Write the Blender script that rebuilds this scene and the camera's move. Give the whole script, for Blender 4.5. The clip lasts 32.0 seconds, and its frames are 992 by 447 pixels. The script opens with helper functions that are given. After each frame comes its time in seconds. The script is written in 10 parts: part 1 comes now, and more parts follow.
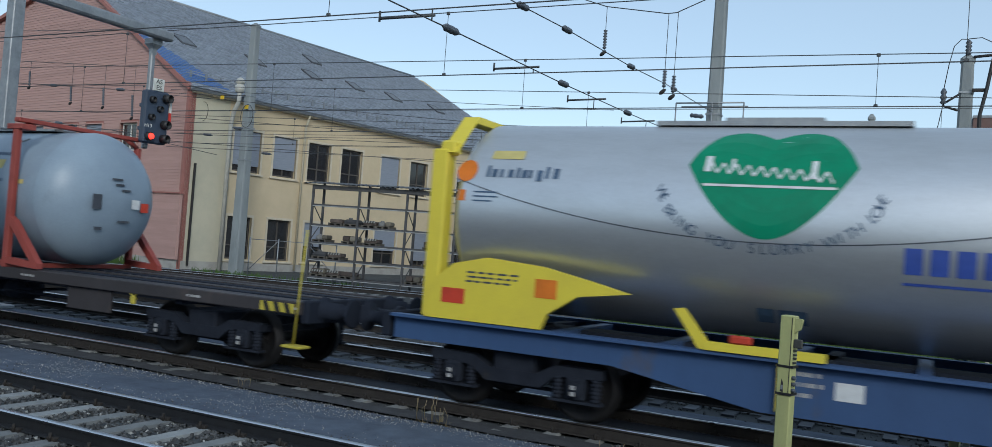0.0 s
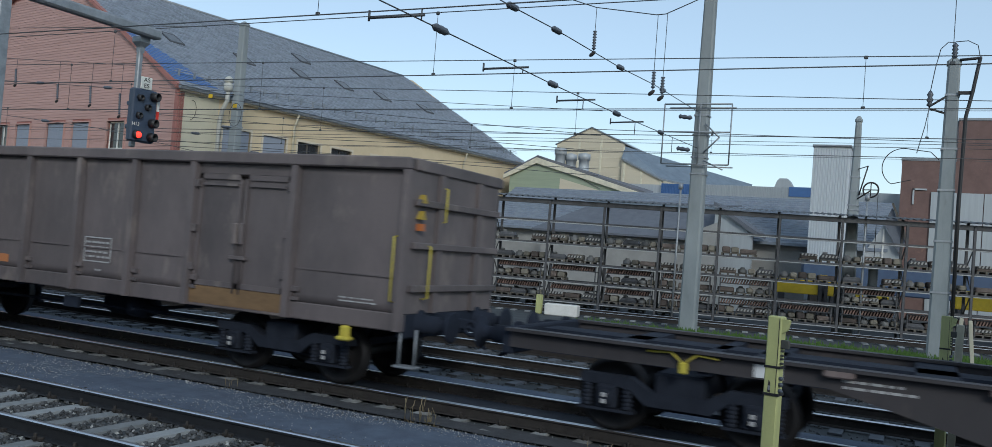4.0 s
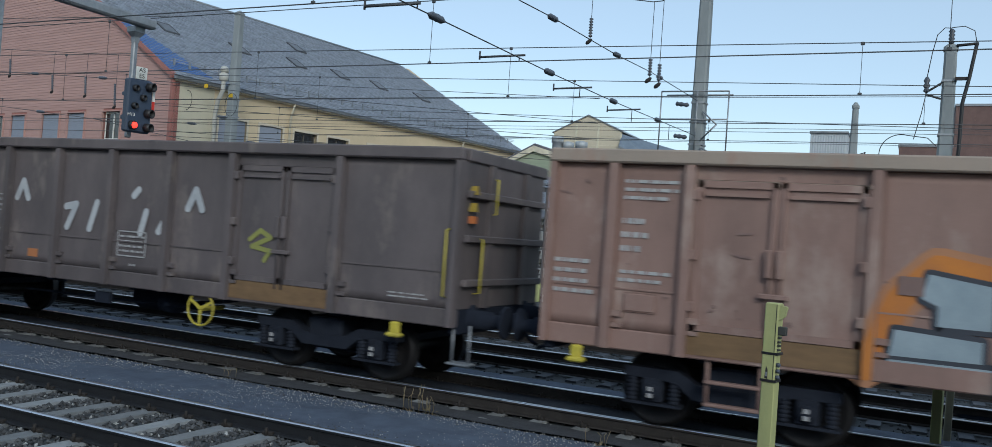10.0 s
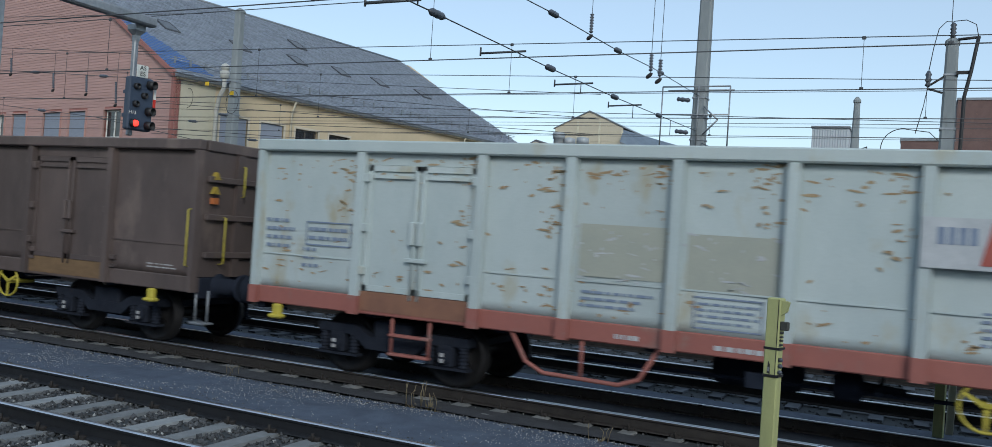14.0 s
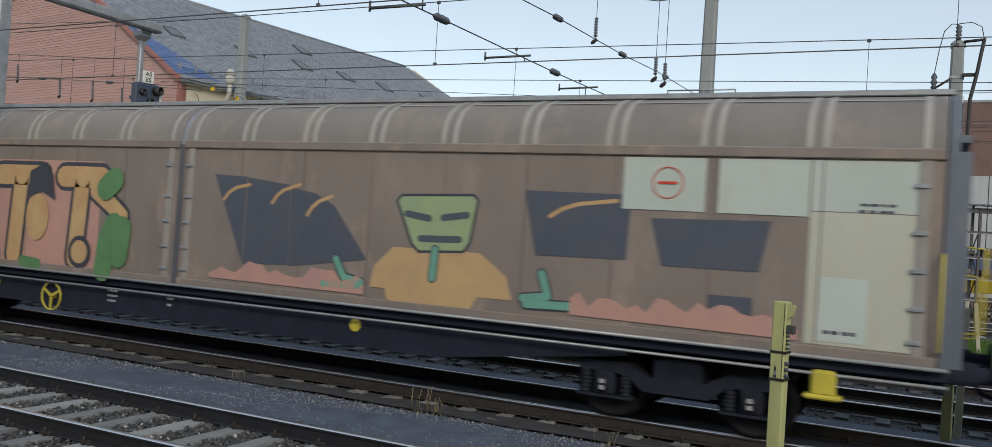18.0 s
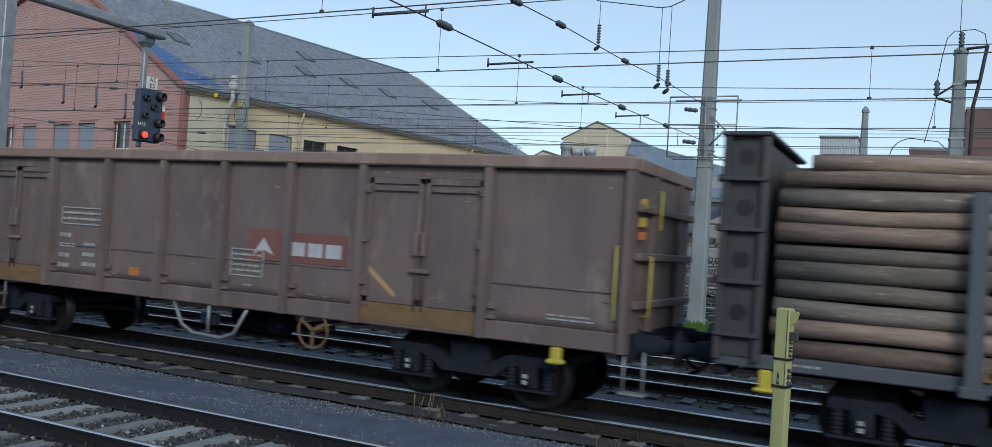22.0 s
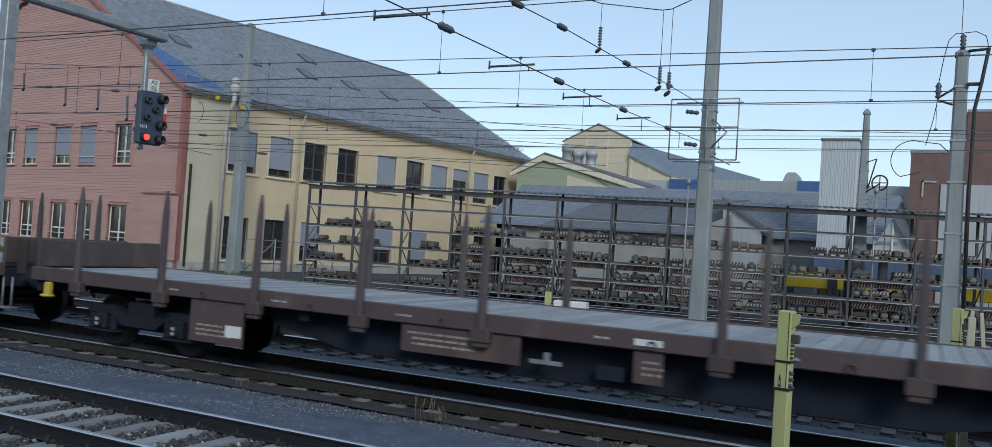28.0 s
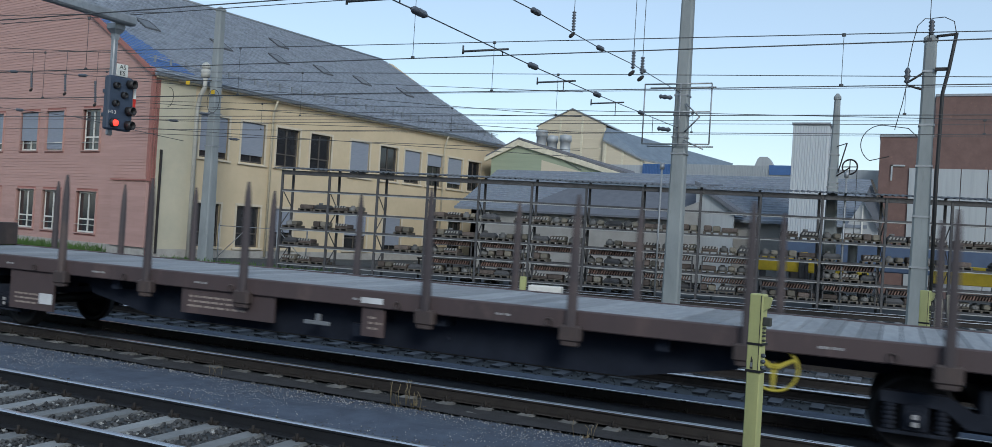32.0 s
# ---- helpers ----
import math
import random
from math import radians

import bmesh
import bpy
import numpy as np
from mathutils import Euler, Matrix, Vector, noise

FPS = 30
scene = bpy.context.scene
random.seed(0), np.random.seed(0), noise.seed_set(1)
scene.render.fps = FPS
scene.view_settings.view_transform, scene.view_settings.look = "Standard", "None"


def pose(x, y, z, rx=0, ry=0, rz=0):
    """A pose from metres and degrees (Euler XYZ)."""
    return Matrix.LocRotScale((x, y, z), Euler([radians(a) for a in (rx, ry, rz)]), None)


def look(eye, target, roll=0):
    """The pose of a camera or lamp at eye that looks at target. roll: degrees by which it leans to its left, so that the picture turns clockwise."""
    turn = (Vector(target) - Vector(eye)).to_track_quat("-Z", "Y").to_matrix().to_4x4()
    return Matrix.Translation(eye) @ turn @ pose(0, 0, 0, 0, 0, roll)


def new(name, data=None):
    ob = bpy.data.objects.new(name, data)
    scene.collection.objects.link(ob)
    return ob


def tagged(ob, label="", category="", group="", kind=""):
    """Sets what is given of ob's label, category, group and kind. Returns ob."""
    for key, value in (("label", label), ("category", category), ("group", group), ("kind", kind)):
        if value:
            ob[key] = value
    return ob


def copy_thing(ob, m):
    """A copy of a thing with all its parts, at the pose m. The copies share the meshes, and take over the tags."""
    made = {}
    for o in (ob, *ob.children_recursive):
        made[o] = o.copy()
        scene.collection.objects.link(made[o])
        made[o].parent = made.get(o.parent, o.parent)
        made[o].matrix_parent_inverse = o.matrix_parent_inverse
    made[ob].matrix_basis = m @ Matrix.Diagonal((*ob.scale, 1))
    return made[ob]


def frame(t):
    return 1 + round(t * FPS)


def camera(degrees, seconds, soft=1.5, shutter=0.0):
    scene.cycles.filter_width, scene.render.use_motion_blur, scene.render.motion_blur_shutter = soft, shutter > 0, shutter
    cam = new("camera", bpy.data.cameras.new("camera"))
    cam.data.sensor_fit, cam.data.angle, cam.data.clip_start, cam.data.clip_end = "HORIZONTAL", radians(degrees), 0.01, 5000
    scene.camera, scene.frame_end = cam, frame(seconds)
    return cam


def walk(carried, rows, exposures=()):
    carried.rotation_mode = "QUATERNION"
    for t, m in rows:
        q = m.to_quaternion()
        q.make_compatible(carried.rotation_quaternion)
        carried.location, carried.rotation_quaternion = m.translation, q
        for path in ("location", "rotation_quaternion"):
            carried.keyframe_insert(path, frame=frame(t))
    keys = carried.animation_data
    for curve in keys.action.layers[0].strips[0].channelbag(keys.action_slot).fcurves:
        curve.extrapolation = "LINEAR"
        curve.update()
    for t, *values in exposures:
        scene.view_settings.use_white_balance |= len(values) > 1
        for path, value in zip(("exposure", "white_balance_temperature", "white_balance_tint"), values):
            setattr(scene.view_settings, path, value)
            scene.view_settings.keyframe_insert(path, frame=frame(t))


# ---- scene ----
EYE = (0.0, 0.0, 2.2)
cam = camera(59.60, 32.0, 0.75, 0.19)
walk(cam, [(t, pose(*EYE, 90 + pitch, roll, yaw)) for t, yaw, pitch, roll in [
    (0, 26.73, 1.59, -4.30), (0.5, 26.56, 1.64, -4.35), (1, 26.34, 1.68, -4.41), (1.5, 26.22, 1.75, -4.38),
    (2, 26.08, 1.82, -4.36), (2.5, 26.02, 1.64, -4.35), (3, 26.04, 1.70, -4.36), (3.5, 26.06, 1.75, -4.45),
    (5.5, 25.71, 1.20, -4.41), (6, 25.65, 1.36, -4.36), (6.5, 25.56, 1.21, -4.33), (7, 25.55, 0.87, -4.25),
    (7.5, 25.63, 0.84, -4.31), (8, 25.69, 0.71, -4.32), (8.5, 25.79, 1.00, -4.26), (9, 25.75, 1.00, -4.16),
    (9.5, 25.76, 0.87, -4.17), (10, 25.82, 0.91, -4.14), (10.5, 25.88, 0.87, -4.07), (11, 25.90, 0.95, -3.94),
    (11.5, 25.93, 0.96, -3.84), (12, 26.00, 0.86, -3.77), (12.5, 26.01, 0.97, -3.79), (13, 25.99, 0.77, -3.86),
    (13.5, 25.90, 0.65, -3.87), (14, 25.93, 0.66, -3.87), (14.5, 26.02, 0.64, -3.89), (16.5, 26.28, 0.85, -3.85),
    (17, 26.24, 1.11, -3.75), (17.5, 26.24, 0.81, -3.71), (18, 26.27, 0.92, -3.69), (18.5, 26.33, 0.86, -3.70),
    (19, 26.31, 1.00, -3.77), (19.5, 26.26, 0.91, -3.75), (20, 26.22, 0.96, -3.80), (20.5, 26.33, 1.05, -3.75),
    (21, 26.42, 1.27, -3.82), (21.5, 26.47, 1.58, -3.85), (22, 26.44, 1.32, -3.79), (22.5, 26.43, 1.30, -3.78),
    (23, 26.44, 1.48, -3.82), (23.5, 26.41, 1.69, -3.80), (24, 26.27, 1.82, -3.83), (24.5, 26.22, 1.55, -3.86),
    (25, 26.27, 1.32, -3.87), (25.5, 26.41, 1.39, -3.98), (27.5, 26.57, 1.53, -3.97), (28, 26.53, 1.47, -3.79),
    (28.5, 26.44, 1.45, -3.67), (29, 26.34, 1.57, -3.59), (29.5, 26.20, 1.66, -3.58), (30, 26.04, 1.60, -3.58),
    (30.5, 25.87, 1.31, -3.52), (31, 25.48, 0.89, -3.56), (31.5, 25.10, 0.65, -3.52), (32, 24.85, 0.60, -3.49)]],
    exposures=[(0, 0.97, 6200, 4), (5.5, 0.98, 6200, 4), (10, 0.99, 6200, 4), (13, 1.01, 6200, 5), (16.5, 1.0, 6200, 5), (17.5, 1.02, 6600, 7), (18, 1.12, 7350, 10), (19, 1.2, 7650, 16), (20, 1.14, 7250, 15), (21, 1.0, 6650, 8), (22, 0.99, 6200, 5), (29, 0.99, 6200, 6), (32, 1.04, 6200, 6)])

# ---- light ----
world = bpy.data.worlds.new("sky")
scene.world = world
world.use_nodes = True
wn = world.node_tree
sky = wn.nodes.new("ShaderNodeTexSky")
sky.sky_type = "NISHITA"
sky.sun_disc = False
SUN_EL, SUN_AZ = radians(28), radians(142)
sky.sun_elevation, sky.sun_rotation = SUN_EL, SUN_AZ
sky.air_density, sky.dust_density, sky.ozone_density = 1.0, 0.7, 2.0
wn.nodes["Background"].inputs[1].default_value = 0.098
haze = wn.nodes.new("ShaderNodeVectorMath")
haze.operation, haze.inputs[1].default_value = "MULTIPLY", (1.05, 0.985, 0.955)
wn.links.new(sky.outputs[0], haze.inputs[0])
veil = wn.nodes.new("ShaderNodeMix")
veil.data_type = "RGBA"
veil.inputs[0].default_value, veil.inputs[7].default_value = 0.5, (2.85, 3.3, 3.75, 1)
wn.links.new(haze.outputs[0], veil.inputs[6])
wn.links.new(veil.outputs[2], wn.nodes["Background"].inputs[0])
sun = new("sun", bpy.data.lights.new("sun", "SUN"))
sun.data.energy, sun.data.angle, sun.data.color = 0.7, radians(16), (1.0, 0.97, 0.93)
sun_dir = Vector((math.sin(SUN_AZ) * math.cos(SUN_EL), math.cos(SUN_AZ) * math.cos(SUN_EL), math.sin(SUN_EL)))
sun.matrix_world = look(sun_dir * 50, (0, 0, 0))

# ---- materials ----
MATS = {}


def mat(name, a, b=None, rough=0.7, metal=0.0, scale=3.0, stretch=(1, 1, 1), grain=60.0, bump=0.15, c=None, c_amount=0.5, c_scale=1.2, c_stretch=(1, 1, 1), rnd=0.0, spec=0.4):
    """Two tones mixed by a broad noise, a third (rust, dirt) in patches, fine grain as relief. rnd: brightness change from piece to piece."""
    if name in MATS:
        return MATS[name]
    m = bpy.data.materials.new(name)
    m.use_nodes = True
    n, l = m.node_tree.nodes, m.node_tree.links
    bsdf = n["Principled BSDF"]
    tc = n.new("ShaderNodeTexCoord")
    oi = n.new("ShaderNodeObjectInfo")
    add = n.new("ShaderNodeVectorMath")
    mul = n.new("ShaderNodeMath")
    mul.operation, mul.inputs[1].default_value = "MULTIPLY", 37.0
    l.new(oi.outputs["Random"], mul.inputs[0])
    l.new(tc.outputs["Object"], add.inputs[0])
    l.new(mul.outputs[0], add.inputs[1])

    def noise_at(sc, st, detail):
        mp = n.new("ShaderNodeMapping")
        mp.inputs["Scale"].default_value = st
        l.new(add.outputs[0], mp.inputs["Vector"])
        nz = n.new("ShaderNodeTexNoise")
        nz.inputs["Scale"].default_value, nz.inputs["Detail"].default_value, nz.inputs["Roughness"].default_value = sc, detail, 0.65
        l.new(mp.outputs[0], nz.inputs["Vector"])
        return nz

    def ramp(src, lo, hi):
        r = n.new("ShaderNodeMapRange")
        r.inputs["From Min"].default_value, r.inputs["From Max"].default_value = lo, hi
        l.new(src, r.inputs["Value"])
        return r.outputs[0]

    def mix(f, x, y):
        k = n.new("ShaderNodeMix")
        k.data_type = "RGBA"
        if isinstance(f, float):
            k.inputs[0].default_value = f
        else:
            l.new(f, k.inputs[0])
        for i, v in ((6, x), (7, y)):
            if isinstance(v, tuple):
                k.inputs[i].default_value = (*v, 1)
            else:
                l.new(v, k.inputs[i])
        return k.outputs[2]

    b = b or tuple(v * 0.75 for v in a)
    broad = noise_at(scale, stretch, 5)
    col = mix(ramp(broad.outputs["Fac"], 0.35, 0.68), a, b)
    fine = noise_at(grain, (1, 1, 1), 3)
    col = mix(ramp(fine.outputs["Fac"], 0.2, 0.9), col, mix(0.22, col, tuple(v * 0.4 for v in a)))
    if c:
        pat = noise_at(c_scale, c_stretch, 7)
        col = mix(ramp(pat.outputs["Fac"], 0.72 - 0.3 * c_amount, 0.86 - 0.3 * c_amount), col, c)
    if rnd:
        hv = n.new("ShaderNodeHueSaturation")
        l.new(ramp(oi.outputs["Random"], 0, 1), hv.inputs["Value"])
        hv.inputs["Value"].default_value = 1
        rr = n.new("ShaderNodeMapRange")
        rr.inputs["To Min"].default_value, rr.inputs["To Max"].default_value = 1 - rnd, 1 + rnd
        l.new(oi.outputs["Random"], rr.inputs["Value"])
        l.new(rr.outputs[0], hv.inputs["Value"])
        l.new(col, hv.inputs["Color"])
        col = hv.outputs[0]
    l.new(col, bsdf.inputs["Base Color"])
    rg = n.new("ShaderNodeMapRange")
    rg.inputs["To Min"].default_value, rg.inputs["To Max"].default_value = max(0.05, rough - 0.12), min(1, rough + 0.12)
    l.new(broad.outputs["Fac"], rg.inputs["Value"])
    l.new(rg.outputs[0], bsdf.inputs["Roughness"])
    bsdf.inputs["Metallic"].default_value = metal
    bsdf.inputs["Specular IOR Level"].default_value = spec
    if bump:
        bp = n.new("ShaderNodeBump")
        bp.inputs["Strength"].default_value, bp.inputs["Distance"].default_value = bump, 0.01
        l.new(fine.outputs["Fac"], bp.inputs["Height"])
        l.new(bp.outputs[0], bsdf.inputs["Normal"])
    MATS[name] = m
    return m


def by_island(m):
    """Vary a material by each loose piece of a mesh instead of by object."""
    t = m.node_tree
    g = t.nodes.new("ShaderNodeNewGeometry")
    for node in t.nodes:
        if node.type == "MAP_RANGE" and node.inputs["To Max"].default_value > 1.1:
            t.links.new(g.outputs["Random Per Island"], node.inputs["Value"])


def glow(name, col, strength):
    m = mat(name, col, bump=0)
    p = m.node_tree.nodes["Principled BSDF"]
    p.inputs["Emission Color"].default_value, p.inputs["Emission Strength"].default_value = (*col, 1), strength
    return m


def pane_glass(name, col, rough=0.06):
    m = mat(name, col, tuple(v * 0.6 for v in col), rough=rough, scale=0.5, bump=0, spec=0.8)
    return m


M_GROUND = mat("yard_ground", (0.062, 0.07, 0.076), (0.042, 0.048, 0.053), 0.95, scale=0.7, grain=25, bump=0.6, c=(0.11, 0.10, 0.09), c_amount=0.35, c_scale=0.5)
# the blue in this grit colour stands in for reflected sky
M_ASPH = mat("asphalt_strip", (0.105, 0.134, 0.186), (0.068, 0.088, 0.126), 0.95, scale=3.5, grain=110, bump=0.8, c=(0.17, 0.177, 0.17), c_amount=0.3, c_scale=0.6)
M_BALLAST = mat("ballast_stone", (0.096, 0.1, 0.104), (0.043, 0.046, 0.05), 0.95, scale=9, grain=50, bump=0.6, rnd=0.4)
M_CONC = mat("mast_concrete", (0.275, 0.305, 0.315), (0.205, 0.23, 0.24), 0.9, scale=1.6, stretch=(1, 1, 0.3), grain=80, bump=0.3, c=(0.15, 0.155, 0.155), c_amount=0.3, c_scale=1.5, c_stretch=(2, 2, 0.25))
M_PEBBLE = mat("pale_pebble", (0.42, 0.43, 0.42), (0.25, 0.26, 0.25), 0.9, scale=9, grain=50, bump=0.4)
M_SLEEPER = mat("sleeper_concrete", (0.27, 0.285, 0.29), (0.2, 0.212, 0.217), 0.95, scale=5, grain=60, bump=0.4, c=(0.15, 0.15, 0.145), c_amount=0.3, c_scale=4, rnd=0.25)
# near-black navy: the shade under the train is in this ballast colour
M_BEDSHADE = mat("shaded_track_bed", (0.024, 0.031, 0.046), (0.016, 0.02, 0.031), 0.85, scale=2, grain=30, bump=0.6)
M_SLEEPOIL = mat("sleeper_concrete_oily", (0.27, 0.28, 0.275), (0.17, 0.172, 0.17), 0.95, scale=5, grain=60, bump=0.4, c=(0.06, 0.05, 0.045), c_amount=0.4, c_scale=4, rnd=0.25)
M_SLEEPDK = mat("sleeper_concrete_dark", (0.12, 0.132, 0.15), (0.075, 0.083, 0.095), 0.95, scale=5, grain=60, bump=0.4, rnd=0.3)
M_SHOULDER = mat("ballast_shoulder", (0.066, 0.068, 0.074), (0.04, 0.042, 0.048), 0.95, scale=6, grain=45, bump=0.8, c=(0.11, 0.104, 0.095), c_amount=0.35, c_scale=2.5)
M_RAIL = mat("rail_steel_rusty", (0.04, 0.035, 0.031), (0.026, 0.023, 0.022), 0.8, metal=0.2, scale=6, grain=90, bump=0.2)
M_RAILDK = mat("rail_steel_dark", (0.028, 0.03, 0.034), (0.02, 0.021, 0.024), 0.55, metal=0.3, scale=6, grain=90, bump=0.15)
M_RAILTOP = mat("rail_head_polished", (0.75, 0.77, 0.8), (0.65, 0.67, 0.7), 0.3, metal=1.0, scale=4, grain=200, bump=0.02)
M_STEEL = mat("galvanised_steel", (0.36, 0.38, 0.4), (0.26, 0.28, 0.3), 0.55, metal=0.6, scale=4, grain=60, bump=0.08)
M_DARK = mat("dark_steel", (0.045, 0.043, 0.044), (0.03, 0.028, 0.028), 0.75, metal=0.2, scale=4, grain=50, bump=0.2, c=(0.07, 0.05, 0.04), c_amount=0.3, c_scale=2)
M_WIRE = mat("wire_copper_dark", (0.095, 0.102, 0.11), (0.07, 0.075, 0.08), 0.6, metal=0.5, bump=0)
M_INSUL = mat("insulator_glaze", (0.085, 0.1, 0.125), (0.06, 0.07, 0.09), 0.35, bump=0)
M_YELPOST = mat("post_yellow_green", (0.45, 0.465, 0.2), (0.35, 0.365, 0.17), 0.65, scale=5, stretch=(1, 1, 0.2), grain=70, bump=0.15, c=(0.2, 0.21, 0.12), c_amount=0.36, c_scale=5, c_stretch=(2, 2, 0.3))
M_RED = mat("red_cladding_board", (0.47, 0.295, 0.262), (0.42, 0.262, 0.232), 0.75, scale=1.2, stretch=(0.4, 0.4, 3), grain=50, bump=0.12, rnd=0.05)
M_REDTRIM = mat("red_trim", (0.36, 0.16, 0.135), (0.31, 0.135, 0.115), 0.7, bump=0.1)
M_YELWALL = mat("cream_render", (0.62, 0.51, 0.345), (0.55, 0.455, 0.305), 0.95, scale=0.7, grain=70, bump=0.25, c=(0.5, 0.42, 0.29), c_amount=0.32, c_scale=0.35)
M_GREYWALL = mat("patched_render", (0.56, 0.52, 0.4), (0.48, 0.46, 0.36), 0.95, scale=0.8, grain=50, bump=0.3, c=(0.55, 0.45, 0.26), c_amount=0.3, c_scale=0.5)
M_SURROUND = mat("window_surround", (0.62, 0.55, 0.43), (0.55, 0.49, 0.38), 0.85, scale=3, bump=0.1)
M_PLINTH = mat("plinth_concrete", (0.42, 0.41, 0.38), (0.32, 0.31, 0.29), 0.95, scale=2, bump=0.3)
M_SLATE = mat("roof_slate", (0.252, 0.284, 0.33), (0.202, 0.228, 0.268), 0.7, scale=3, grain=40, bump=0.3, rnd=0.17)
M_SLATES = mat("roof_slate_field", (0.252, 0.284, 0.33), (0.202, 0.228, 0.268), 0.7, scale=3, grain=40, bump=0.3, rnd=0.17)
M_SKYFRAME = mat("skylight_frame", (0.075, 0.08, 0.09), (0.06, 0.064, 0.07), 0.6, bump=0.05)
M_SKYPANE = mat("skylight_pane", (0.1, 0.11, 0.125), (0.08, 0.088, 0.1), 0.35, bump=0)
M_SLATEBLUE = mat("roof_tarp_blue", (0.06, 0.15, 0.4), (0.1, 0.18, 0.34), 0.7, scale=2, bump=0.1)
M_ZINC = mat("zinc_sheet", (0.3, 0.32, 0.34), (0.22, 0.24, 0.26), 0.5, metal=0.5, scale=2, bump=0.05)
M_WHITE = mat("white_frame_paint", (0.72, 0.71, 0.67), (0.62, 0.61, 0.57), 0.6, scale=4, bump=0.05)
M_DKFRAME = mat("dark_frame_paint", (0.09, 0.08, 0.07), None, 0.6, bump=0.05)
M_GLASS = pane_glass("window_glass_dark", (0.028, 0.03, 0.034))
M_SHADE = mat("window_blind_grey", (0.27, 0.3, 0.36), (0.23, 0.26, 0.31), 0.7, scale=2, stretch=(1, 1, 12), bump=0.05)
M_CURTAIN = mat("curtain_cloth", (0.3, 0.29, 0.27), (0.2, 0.2, 0.19), 0.9, scale=6, stretch=(3, 3, 0.2), bump=0.1)
M_WEED = mat("dry_weed_stalk", (0.26, 0.2, 0.13), (0.17, 0.15, 0.08), 0.9, scale=3, bump=0.1)
M_GRASS = mat("grass_blade", (0.075, 0.15, 0.03), (0.05, 0.10, 0.02), 0.9, scale=3, bump=0.1)
M_TURF = mat("turf_soil", (0.06, 0.10, 0.03), (0.07, 0.07, 0.04), 0.95, scale=1.2, grain=30, bump=0.5)
M_RACK = mat("rack_steel_dark", (0.1, 0.102, 0.108), (0.068, 0.068, 0.072), 0.7, metal=0.3, scale=3, bump=0.15)
M_RACKBAR = mat("rack_shelf_bar", (0.42, 0.43, 0.43), (0.3, 0.31, 0.31), 0.6, metal=0.3, scale=3, bump=0.1)
M_BLACK = mat("black_paint", (0.018, 0.018, 0.02), (0.025, 0.025, 0.027), 0.5, bump=0.05)
M_SIGNAL = mat("signal_housing", (0.032, 0.05, 0.085), (0.042, 0.06, 0.095), 0.5, scale=3, bump=0.05)
M_LAMPRED = glow("signal_lamp_red", (1.0, 0.03, 0.02), 1.6)


